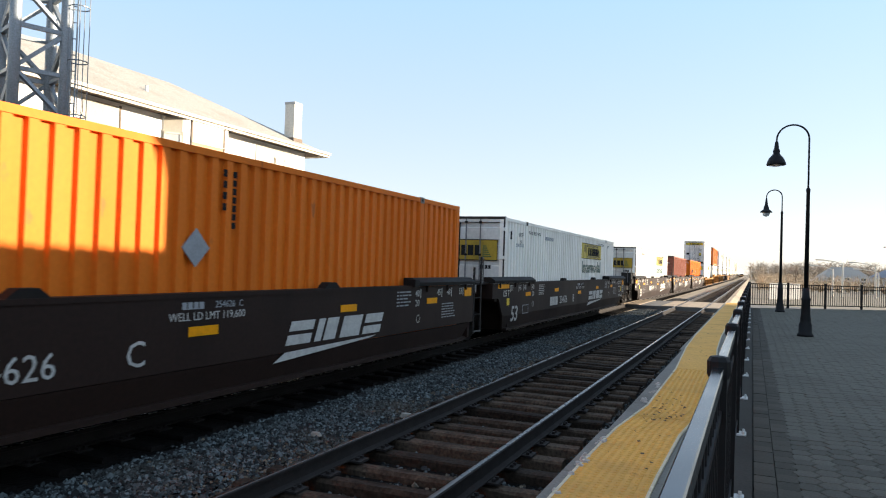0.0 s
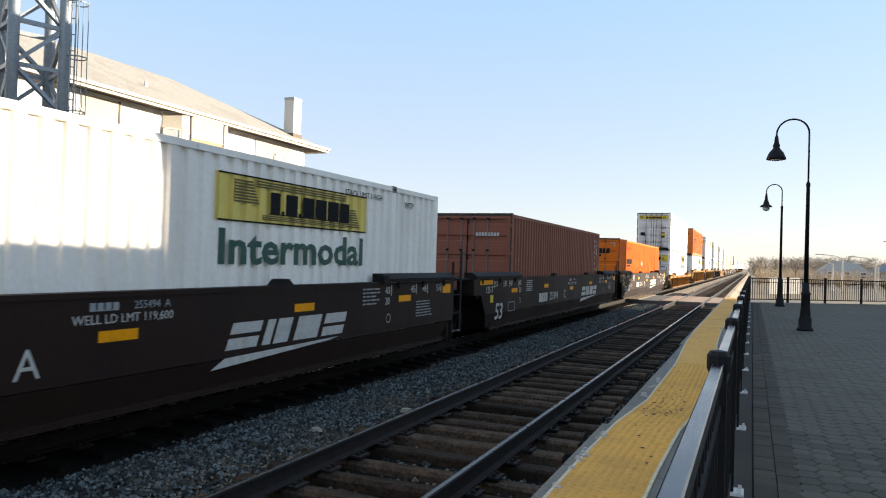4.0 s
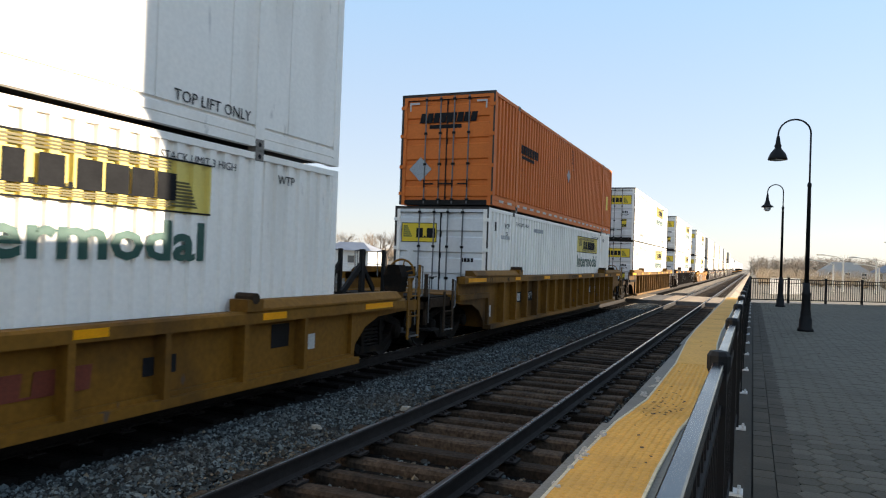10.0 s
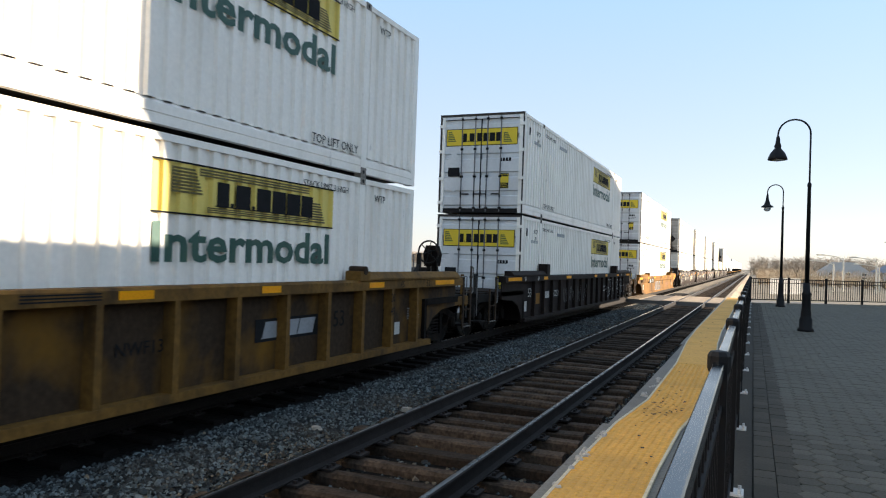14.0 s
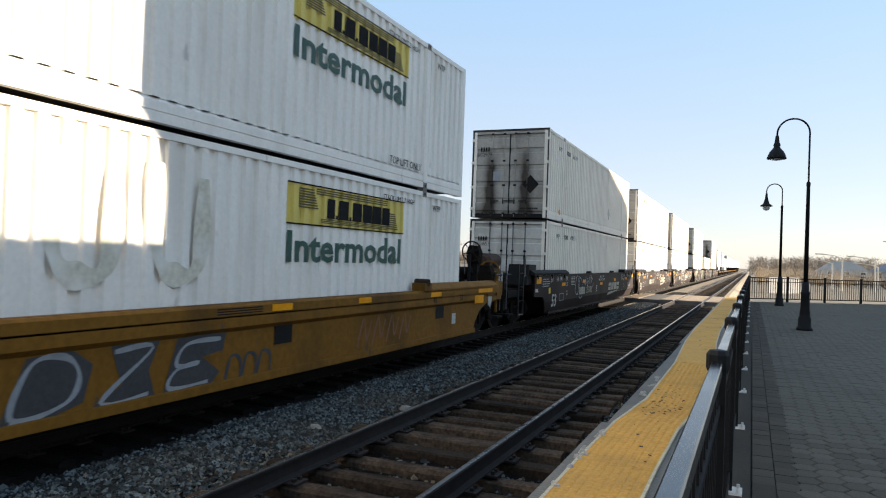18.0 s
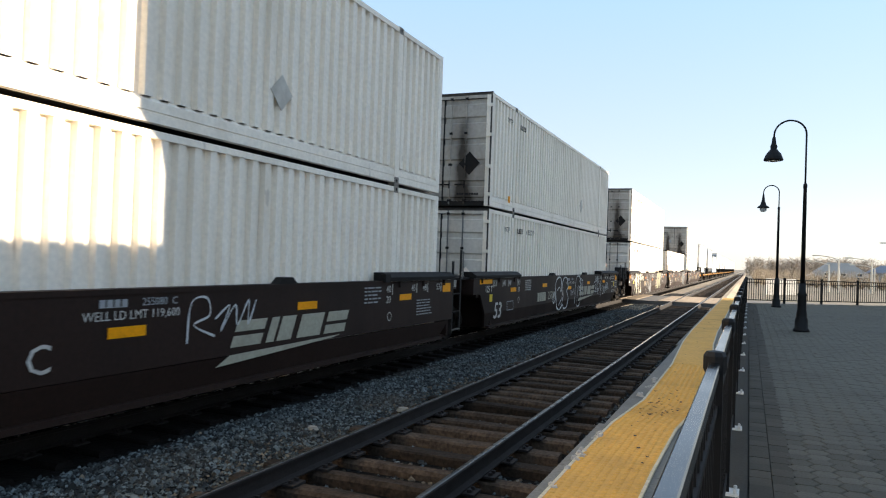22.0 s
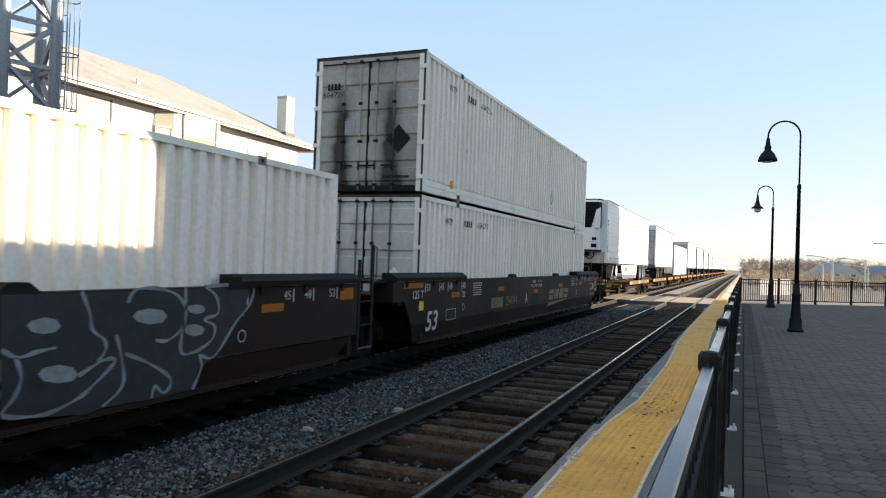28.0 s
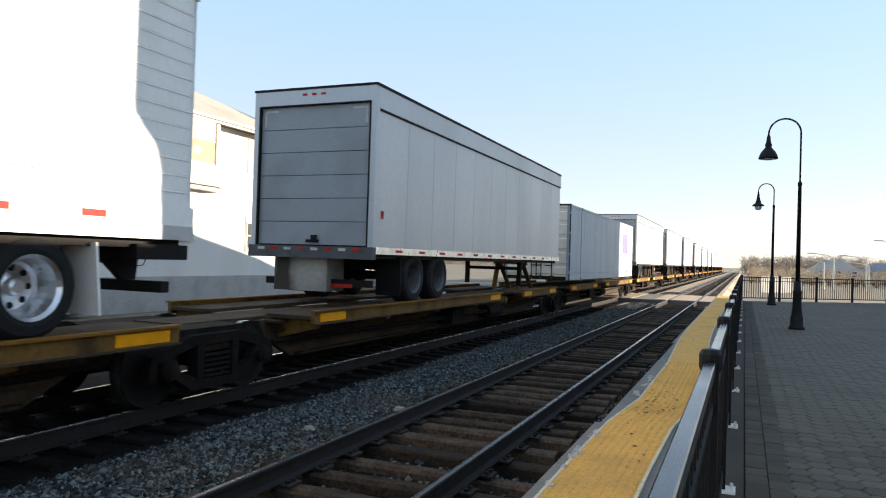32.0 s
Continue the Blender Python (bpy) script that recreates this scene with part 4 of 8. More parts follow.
    part("conduit", Shape().path([(HX + 0.03, 21.3, 3.9), (HX + 0.03, 21.2, 2.2), (HX + 0.03, 20.7, 1.3), (HX + 0.03, 19.4, 1.15)], 0.015, 6), DARKSTEEL, t, "loose black cable")
    return t


house()


def tower():
    """Three-legged lattice tower with a caged ladder."""
    t = thing("lattice_tower", "tall galvanised steel lattice communications tower with caged ladder", "tower", at=pose(-13.28, 9.88, -0.4, 0, 0, 0))
    view = radians(37.0)
    ux, uy = Vector((math.cos(view), math.sin(view), 0)), Vector((-math.sin(view), math.cos(view), 0))
    a, w = radians(32), 0.95
    e, f = ux * math.cos(a) + uy * math.sin(a), uy * math.cos(a) - ux * math.sin(a)
    A = ux * -0.4
    legs = [A, A + e * w, A + e * w + f * w, A + f * w]
    top = 14.0
    for q in legs:
        part("leg", Shape().tube((q.x, q.y, 0), (q.x, q.y, top), 0.112, n=14), GALV, t, smooth=True)
        part("foot", Shape().tube((q.x, q.y, 0), (q.x, q.y, 0.25), 0.16, n=8), CONCRETE, t)
    step = 0.88
    for i in range(15):
        z = 0.67 + i * step
        for k in range(4):
            p, q = legs[k], legs[(k + 1) % 4]
            part("brace", Shape().tube((p.x, p.y, z), (q.x, q.y, z), 0.062, n=4), GALV, t)
            if (i + k) % 2:
                p, q = q, p
            part("brace", Shape().tube((p.x, p.y, z), (q.x, q.y, z + step), 0.056, n=4), GALV, t)
    # ladder with hoops
    c = legs[1] + ux * 0.14
    lad = part("ladder", Shape().box(-0.02, 0.02, -0.075, -0.05, 0, top).box(-0.02, 0.02, 0.05, 0.075, 0, top), GALV, t, at=pose(c.x, c.y, 0, 0, 0, 127))
    for i in range(40):
        part("rung", Shape().tube((0, -0.07, 0.3 + i * 0.34), (0, 0.07, 0.3 + i * 0.34), 0.012, n=5), GALV, lad)
    c = legs[1] + ux * 0.24
    cage = part("cage", Shape().tube((0.2, 0, 2.9), (0.2, 0, top), 0.01, n=5), GALV, t, at=pose(c.x, c.y, 0, 0, 0, 37))
    for a in (1.3, 2.4, 3.8, 5.0):
        part("cage_bar", Shape().tube((0.2 * math.cos(a), 0.2 * math.sin(a), 2.9), (0.2 * math.cos(a), 0.2 * math.sin(a), top), 0.01, n=5), GALV, cage)
    for i in range(9):
        z = 4.0 + i * 1.14
        part("hoop", Shape().path([(0.2 * math.cos(a), 0.2 * math.sin(a), z) for a in np.linspace(0, 6.2832, 13)], 0.014, 5), GALV, cage)


tower()

# ---- unseen building added beside the plaza: it keeps the evening sun off the platform ----


def station():
    """Hall with a hipped end and a low annex, outlined to cast the shadow edges; its board runs round the near gable.
    """
    t = thing("station_building", "unseen pale building with hipped roof and annex, added to cast shade", "building")
    x0, x1 = 30.0, 34.0
    prof = [(29.25, 10.1), (59.0, 10.1), (59.0, 13.0), (59.1, 13.2), (58.6, 13.75), (57.0, 14.2), (53.5, 14.95), (48.7, 16.05), (43.1, 17.2), (29.25, 17.2)]
    k = len(prof)
    s = Shape()
    s.v = [(x0, y, z) for y, z in prof] + [(x1, y, z - (x1 - x0) * 0.3 if z > 11 else z) for y, z in prof]
    s.f = [tuple(range(k)), tuple(range(k, 2 * k))[::-1]] + [(i, (i + 1) % k, k + (i + 1) % k, k + i) for i in range(k)]
    part("upper_storeys", s, BRICK, t)
    part("lower_storeys", Shape().box(x0 + 0.1, x1, 29.25, 55.1, -0.5, 10.1), BRICK, t)
    part("gable_board", Shape().prism([(29.9, 11.5), (29.5, 11.55), (29.32, 11.75), (29.3, 12.4), (29.17, 12.85), (28.95, 13.05), (28.83, 13.2), (28.83, 17.0), (29.9, 17.0)], "x", x1 - 0.5, x1), TRIMW, t, "unseen board that shapes the near edge of the shadow")
    part("annex", Shape().prism([(30.0, -0.5), (37, -0.5), (37, 9.1), (30.0, 10.8)], "y", -6, 29.2), BRICK, t)
    for i in range(6):
        for z in (2.5, 6.2):
            o = part("window", Shape().box(29.95, 30.1, 32 + i * 3.8, 33.5 + i * 3.8, z, z + 2), TRIMW, t)
            part("pane", Shape().box(29.93, 29.95, 32.1 + i * 3.8, 33.4 + i * 3.8, z + 0.1, z + 1.9), GLASS, o)


station()

# ---- the train: containers ----
SPEED = 11.0
MOVERS = []


def rolls(ob, s, z=0.0):
    """ob rides on the far track; at the start of the clip its origin stands s metres down the line."""
    ob.matrix_basis = pose(FAR, s, z)
    MOVERS.append((ob, s, z))
    return ob


def ribbed(y0, y1, z0, z1, x, pitch=0.268, depth=0.05, out=1, phase=0.0):
    """A wall of upright trapezoid corrugations whose outer faces lie at x; out: +1 or -1, the way it faces."""
    s = Shape()
    ys = [(y0, 0.0)]
    y = y0 + phase
    while y < y1:
        for o, d in ((0.0, 0.0), (0.38, 0.0), (0.46, 1.0), (0.88, 1.0), (0.96, 0.0)):
            q = y + o * pitch
            if y0 < q < y1:
                ys.append((q, d))
        y += pitch
    ys.append((y1, 0.0))
    for (a, da), (b, db) in zip(ys, ys[1:]):
        if b - a < 1e-4:
            continue
        p, q = x - out * da * depth, x - out * db * depth
        s.face((p, a, z0), (q, b, z0), (q, b, z1), (p, a, z1))
    return s


CASTING = mat("worn_casting_steel", (0.20, 0.175, 0.145), 0.6, var=0.35, scale=5, fine=25, bump=0.1, dirt=(0.05, 0.042, 0.036), amount=0.9)
KEEPER = fixed(Shape().box(-0.04, 0.04, -0.014, 0.05, 0, 0.06).mesh("rod_keeper"))
KEEPER.materials.append(DARKSTEEL)


def box_container(L, skin, door_skin, name, label, group="", flat=False, posts=True, H=2.86, rods=True, sill=0.28, frame_skin=None, deep=0.05, rod_skin=None):
    """A dry container: base centre of its front end at the origin, length along +y, doors at the front."""
    fr = frame_skin or skin
    t = thing(name, label, "container", group or "containers on the train")
    w = 1.3
    for sg, nm in ((1, 1), (-1, -1)):
        xw = sg * (w - 0.012)
        if flat:
            n = int(L / 1.22)
            for i in range(n):
                a, b = 0.12 + i * (L - 0.24) / n, 0.12 + (i + 1) * (L - 0.24) / n
                part("side_panel", Shape().box(min(xw, xw - sg * 0.02), max(xw, xw - sg * 0.02), a + 0.006, b - 0.006, sill, H - 0.1), skin, t)
            part("side_backing", Shape().box(min(xw - sg * 0.03, xw - sg * 0.045), max(xw - sg * 0.03, xw - sg * 0.045), 0.1, L - 0.1, 0.1, H - 0.08), skin, t)
        else:
            part("side_wall", ribbed(0.14, L - 0.1, sill, H - 0.09, xw, out=sg, depth=deep), skin, t)
        part("bottom_rail", Shape().prism([(sg * (w - 0.1), 0.0), (sg * w, 0.0), (sg * w, 0.105), (sg * (w - 0.014), 0.11), (sg * (w - 0.014), 0.122), (sg * w, 0.127), (sg * w, sill - 0.05), (sg * (w - 0.02), sill - 0.044), (sg * (w - 0.06), sill - 0.004), (sg * (w - 0.1), sill)], "y", 0.1, L - 0.1), fr, t)
        part("top_rail", Shape().box(min(sg * w, sg * (w - 0.08)), max(sg * w, sg * (w - 0.08)), 0.1, L - 0.1, H - 0.09, H - 0.005), fr, t)
        for y in (0, L - 0.16):
            part("corner_post", Shape().box(min(sg * w, sg * (w - 0.15)), max(sg * w, sg * (w - 0.15)), y, y + 0.16, 0.0, H), fr, t)
        if posts and sg > 0:
            for y in (1.98, L - 1.98):
                p = part("lifting_post", Shape().box(min(sg * (w + 0.006), sg * (w - 0.09)), max(sg * (w + 0.006), sg * (w - 0.09)), y - 0.09, y + 0.09, 0, H), fr, t)
                part("casting", Shape().box(min(sg * (w + 0.012), sg * (w - 0.12)), max(sg * (w + 0.012), sg * (w - 0.12)), y - 0.085, y + 0.085, H - 0.11, H + 0.008), CASTING, p)
                # black discs paint the dark inside of the casting holes
                part("casting_hole", Shape().tube((sg * (w + 0.011), y, H - 0.05), (sg * (w + 0.0145), y, H - 0.05), 0.032, n=8), BLACKINK, p)
                part("casting", Shape().box(min(sg * (w + 0.012), sg * (w - 0.12)), max(sg * (w + 0.012), sg * (w - 0.12)), y - 0.085, y + 0.085, -0.066, 0.1), CASTING, p)
                part("casting_hole", Shape().tube((sg * (w + 0.011), y, 0.03), (sg * (w + 0.0145), y, 0.03), 0.032, n=8), BLACKINK, p)
    part("roof", Shape().box(-w + 0.08, w - 0.08, 0.1, L - 0.1, H - 0.035, H - 0.01), fr, t)
    part("floor", Shape().box(-w + 0.1, w - 0.1, 0.1, L - 0.1, 0.05, 0.13), DARKSTEEL, t)
    part("end_wall", Shape().box(-w + 0.15, w - 0.15, L - 0.06, L - 0.03, 0.1, H - 0.09), skin, t)
    part("header", Shape().box(-w + 0.15, w - 0.15, 0, 0.1, H - 0.13, H - 0.004), door_skin, t)
    part("door_gap", Shape().box(-w + 0.15, w - 0.15, 0.003, 0.05, H - 0.142, H - 0.13), BLACKINK, t)
    part("door_sill", Shape().box(-w + 0.15, w - 0.15, 0, 0.1, 0.0, 0.12), DARKSTEEL, t)
    part("door_frame", Shape().box(-w, -w + 0.06, -0.006, 0.0, 0.0, H - 0.05).box(w - 0.045, w, -0.006, 0.0, 0.0, H - 0.05).box(-w, w, -0.006, 0.0, H - 0.05, H), FRAMEGRIME, t, "grimy dark door frame")
    part("roof_lip", Shape().box(-w - 0.004, w + 0.004, -0.012, 0.06, H, H + 0.02), DARKSTEEL, t)
    for sg in (-1, 1):
        a, b = (0.012, w - 0.15) if sg > 0 else (-w + 0.15, -0.012)
        ribs = [(0.08, H - 0.14), (0.08, 0.13), (0.05, 0.13)]
        for z, h in ((0.2, 0.3), (0.62, 0.42), (1.16, 0.42), (1.7, 0.42), (2.24, 0.36)):
            ribs += [(0.05, z), (0.014, z + 0.03), (0.014, z + h - 0.03), (0.05, z + h)]
        d = part("door", Shape().prism(ribs + [(0.05, H - 0.14)], "x", a, b), door_skin, t)
        part("gasket", Shape().box(-0.016 if sg < 0 else 0.0, 0 if sg < 0 else 0.016, -0.003, 0.05, 0.13, H - 0.14), BLACKINK, d)
        for k in range(2 if rods else 0):
            x = sg * (0.19 + 0.41 * k)
            r = part("lock_rod", Shape().tube((x, 0.005, 0.03), (x, 0.005, H - 0.05), 0.019, n=7), rod_skin or ROD, d)
            for z in (0.1, 1.02, 1.82, H - 0.16):
                part("rod_keeper", KEEPER, DARKSTEEL, r, "", pose(x, 0, z))
            part("handle", (Shape().box(x - 0.02, x + 0.26, -0.02, 0.0, 0.52, 0.555) if sg < 0 else Shape().box(x - 0.26, x + 0.02, -0.02, 0.0, 0.52, 0.555)).box(x - 0.014, x + 0.014, -0.024, 0.0, 0.44, 0.64), DARKSTEEL, r)
        for z in (0.25, 0.95, 1.75, 2.5):
            part("hinge", Shape().box(sg * (w - 0.06) - 0.075, sg * (w - 0.06) + 0.075, -0.03, 0.05, z, z + 0.085), fr, d)
    return t


SCROLLINK = mat("scroll_line_ink", (0.11, 0.085, 0.02), 0.6, var=0.1, bump=0)


def yellow_banner(t, y, z, w, h, x):
    """Side logo: a yellow sheet that follows the ribs, with a dark block for the wordmark."""
    p = part("logo_panel", ribbed(y - w / 2, y + w / 2, z - h / 2, z + h / 2, x + 0.004, depth=0.045, phase=-((y - w / 2 - 0.14) % 0.268)), SIDEYELLOW, t, "yellow logo panel")
    part("wordmark", blocks(y + w * 0.06, z - h * 0.03, w * 0.57, h * 0.5, x + 0.0085, (0.8, -0.3, 1.0, -0.3, 1.05, 1.05, 1.1, 1.0)), BLACKINK, p, "dark block wordmark")
    for zz in (z - h / 2, z + h / 2 - 0.022):
        part("border", Shape().box(x + 0.006, x + 0.009, y - w / 2, y + w / 2, zz, zz + 0.022), BLACKINK, p)
    part("hatching", comb(y - w * 0.42, z - h * 0.1, w * 0.14, h * 0.5, x + 0.008, 8, -0.5), SCROLLINK, p, "drawn scroll hatching")
    part("hatching", comb(y + w * 0.32, z - h * 0.4, w * 0.12, h * 0.5, x + 0.008, 8, -0.5), SCROLLINK, p, "drawn scroll hatching")
    part("hatching", comb(y - w * 0.3, z + h * 0.27, w * 0.62, h * 0.17, x + 0.008, 3), SCROLLINK, p, "drawn scroll hatching")
    part("hatching", comb(y - w * 0.26, z - h * 0.42, w * 0.58, h * 0.12, x + 0.008, 3), SCROLLINK, p, "drawn scroll hatching")


def door_banner(t, z, h=0.42, half=False, paint=LOGOYELLOW):
    x0, x1 = (-1.1, -0.1) if half else (-1.1, 1.1)
    p = part("door_logo", Shape().box(x0, x1, 0.004, 0.013, z - h / 2, z + h / 2), paint, t, "yellow door logo panel")
    part("wordmark", blocks(0 if not half else -0.42, z - 0.01, 1.2 if not half else 0.56, h * 0.5, 0.0028, (0.8, -0.3, 1.0, -0.3, 1.05, 1.05, 1.1, 1.0) if not half else (0.8, -0.3, 1.0), 0.0, True), BLACKINK, p, "dark block wordmark")
    for a in (x0, x1 - 0.018):
        part("border", Shape().box(a, a + 0.018, 0.001, 0.004, z - h / 2, z + h / 2), BLACKINK, p)
    for b in (z - h / 2, z + h / 2 - 0.018):
        part("border", Shape().box(x0, x1, 0.001, 0.004, b, b + 0.018), BLACKINK, p)
    part("hatching", comb(-1.04, z - h * 0.25, 0.26, h * 0.62, 0.003, 6, -0.5, True), mat("dull_green_ink", (0.09, 0.12, 0.03), 0.6, bump=0), p, "drawn scroll hatching")
    if not half:
        part("hatching", comb(0.68, z - h * 0.36, 0.26, h * 0.6, 0.003, 6, -0.5, True), MATS["dull_green_ink"], p, "drawn scroll hatching")


def intermodal(kind):
    """White containers with yellow logo panels. kind: ribbed, flat or half (logo on one door)."""
    L = 16.15
    t = box_container(L, WHITEBOX, {"flat": WHITEDOOR, "soiled": SOILEDDOOR}.get(kind, CLEANDOOR), "shipping_container",
                      {"ribbed": "white ribbed steel container with yellow logo panels", "soiled": "white ribbed steel container with brown sooty doors", "flat": "smooth white container with faded yellow panel and soiled doors",
                       "half": "white ribbed container with yellow logo on one door"}[kind], flat=kind == "flat", deep=0.045)
    x = 1.288
    if kind == "flat":
        part("faded_panel", Shape().box(x + 0.001, x + 0.006, 11.6, 13.9, 1.9, 2.4), mat("faded_yellow", (0.6, 0.5, 0.28), 0.6, bump=0), t, "sun-faded yellow panel")
        door_banner(t, 2.52, 0.3)
    else:
        c = {"soiled": 11.33, "half": 11.67}.get(kind, 11.45)
        yellow_banner(t, c, 2.27, 3.69, 0.61, x)
        lettering("Intermodal", 0.45, GREENINK, t, side(x + 0.006, c - 0.03, 1.62), wide=1.33, bold=0.016)
        door_banner(t, 1.98 if kind == "soiled" else 2.2, 0.56 if kind == "soiled" else 0.5, kind == "half", SOILEDYELLOW if kind == "soiled" else LOGOYELLOW)
    lettering("TOP LIFT ONLY", 0.14, BLACKINK, t, side(x + 0.016, 2.85, 0.36))
    lettering("TOP LIFT ONLY", 0.14, BLACKINK, t, side(x + 0.016, 13.3, 0.36))
    lettering("STACK LIMIT 3 HIGH", 0.1, BLACKINK, t, side(x + 0.01, 2.85, 2.56))
    lettering("WTP", 0.14, BLACKINK, t, side(x + 0.01, 1.45, 2.45))
    lettering("OF", 0.11, BLACKINK, t, side(x + 0.01, 1.45, 2.25))
    part("serial_mark", bars(4.55, 2.48, 1.05, 0.11, x + 0.004, 8), GREYINK, t)
    part("serial_mark", bars(1.4, 2.16, 0.75, 0.09, x + 0.004, 8, 0, 0.5), GREYINK, t)
    lettering("STACK LIMIT 3 HIGH", 0.1, BLACKINK, t, side(x + 0.01, 13.1, 2.6))
    lettering("WTP", 0.13, BLACKINK, t, side(x + 0.01, 14.8, 2.55))
    part("owner_mark", bars_front(0.76, 1.53 if kind != "flat" else 1.74, 0.36, 0.1, 0.012, 4), BLACKINK, t)
    if kind == "soiled":
        part("vent", Shape().box(x + 0.001, x + 0.012, 0.5, 0.6, 2.3, 2.52), DARKSTEEL, t)
        return t
    cz = 0.91 if kind == "flat" else 0.70
    part("caution_plate", Shape().box(0.58, 0.86, 0.004, 0.0115, cz, cz + 0.43), LOGOYELLOW, t, "yellow caution plate")
    part("caution_field", Shape().box(0.58, 0.86, 0.002, 0.004, cz, cz + 0.16).box(0.58, 0.86, 0.002, 0.004, cz + 0.34, cz + 0.43), BLACKINK, t, "black field of the caution plate")
    lettering("CAUTION", 0.05, LOGOYELLOW, t, front(0.72, 0.0005, cz + 0.385))
    lettering("WIDE", 0.055, LOGOYELLOW, t, front(0.72, 0.0005, cz + 0.115))
    lettering("TURNS", 0.055, LOGOYELLOW, t, front(0.72, 0.0005, cz + 0.045))
    part("notice_plate", Shape().box(-1.02, -0.66, 0.004, 0.0135, 1.06, 1.32), BLACKINK, t, "black notice plate")
    part("mark_plate", Shape().prism([(-0.84, 1.38), (-0.62, 1.59), (-0.84, 1.8), (-1.06, 1.59)], "y", 0.006, 0.013), CLEANDOOR, t, "white diamond placard holder")
    part("mark_plate", Shape().prism([(-0.84, 0.58), (-0.62, 0.78), (-0.84, 0.98), (-1.06, 0.78)], "y", 0.006, 0.013), CLEANDOOR, t, "white diamond placard holder")
    part("vent", Shape().box(x + 0.001, x + 0.012, 0.5, 0.6, 2.3, 2.52), DARKSTEEL, t)
    return t


def parcel(var):
    """Pale grey ribbed containers with soot-stained doors."""
    L = 16.15
    t = box_container(L, GREYBOX, GREYDOOR if var == "top" else DULLDOOR, "shipping_container", "pale grey ribbed container with soot-stained doors" if var == "top" else "pale grey ribbed steel container with plain doors", rod_skin=GREYDOOR if var == "top" else ROD, deep=0.07)
    x = 1.288
    part("diamond_placard", Shape().prism([(0.72, 0.78), (1.0, 1.08), (0.72, 1.38), (0.44, 1.08)], "y", 0.004, 0.013), DARKSTEEL if var == "top" else GREYBOX, t, "dark diamond placard holder")
    part("side_placard", Shape().prism([(10.6, 0.6), (10.85, 0.85), (10.6, 1.1), (10.35, 0.85)], "x", x, x + 0.012), DULLDOOR, t, "grey diamond placard holder")
    part("owner_mark", bars_front(-0.84, 2.24, 0.34, 0.14, 0.012, 4, 0.45), BLACKINK, t)
    part("owner_mark", bars(2.75, 2.42, 0.56, 0.14, x + 0.002, 4, 0, 0.5), BLACKINK, t)
    lettering("WTP", 0.15, BLACKINK, t, side(x + 0.01, 1.5, 2.4))
    part("data_mark", bars_front(0.7, 0.3, 0.6, 0.05, 0.012, 9), BLACKINK, t)
    part("orange_plate", Shape().box(x + 0.002, x + 0.016, 1.5, 1.66, 0.2, 0.38), REFLECT, t, "small orange plate")
    if var == "top":
        part("notice_plate", Shape().box(-0.55, -0.3, 0.004, 0.0135, 1.2, 1.5), GREYINK, t, "grey paper holder")
    return t


def orange(kind):
    L = 16.15
    skin = ORANGEBOX if kind == "bright" else RUSTBOX
    t = box_container(L, skin, skin, "shipping_container", "bright orange ribbed steel container" if kind == "bright" else "faded red-orange ribbed steel container")
    x = 1.288
    w0 = 1.3
    part("door_wordmark", blocks(0, 2.25, 1.6, 0.25, 0.0025, (1, 1, 1, 1, 1, 0.5, 1, 1, 1), 0.15, True), BLACKINK, t, "dark block wordmark")
    part("door_wordmark", bars_front(0.1, 2.02, 1.2, 0.1, 0.012, 1), BLACKINK, t)
    part("side_wordmark", blocks(3.15, 1.76, 1.75, 0.25, x + 0.003, (1, 1, 1, 1, 1, 0.5, 1, 1, 1), 0.12), BLACKINK, t, "dark block wordmark")
    part("side_wordmark", bars(3.2, 1.54, 1.65, 0.09, x + 0.003, 1, 0.12), BLACKINK, t)
    part("diamond_placard", Shape().prism([(7.93, 1.43), (8.16, 1.66), (7.93, 1.89), (7.70, 1.66)], "x", x, x + 0.012), GREYINK, t, "grey diamond placard holder")
    part("diamond_placard", Shape().prism([(-0.72, 0.6), (-0.4, 0.92), (-0.72, 1.24), (-1.04, 0.92)], "y", 0.004, 0.013), WHITEINK if kind == "bright" else GALV, t, "pale diamond placard holder")
    part("corner_marks", Shape().box(-1.05, -0.8, 0.004, 0.013, 2.62, 2.67).box(0.8, 1.05, 0.004, 0.013, 2.62, 2.67).box(-1.08, -1.04, 0.004, 0.013, 2.45, 2.67).box(1.04, 1.08, 0.004, 0.013, 2.45, 2.67), WHITEINK, t)
    if kind != "bright":
        for i in range(22):
            part("tape", Shape().box(w0 + 0.002, w0 + 0.005, 0.5 + i * 0.7, 0.86 + i * 0.7, 0.1, 0.165), WHITEINK, t, "white reflective dash")
        part("label_plate", Shape().box(x + 0.002, x + 0.006, 15.0, 15.35, 1.0, 1.6), LOGOYELLOW, t, "faded yellow label")
    for i in range(7):
        part("serial_bar", Shape().box(x + 0.004, x + 0.007, 8.55, 8.62, 2.56 - i * 0.107, 2.64 - i * 0.107), BLACKINK, t)
        if i < 4:
            part("serial_bar", Shape().box(x + 0.004, x + 0.007, 8.37, 8.44, 2.56 - i * 0.14, 2.65 - i * 0.14), BLACKINK, t)
    return t


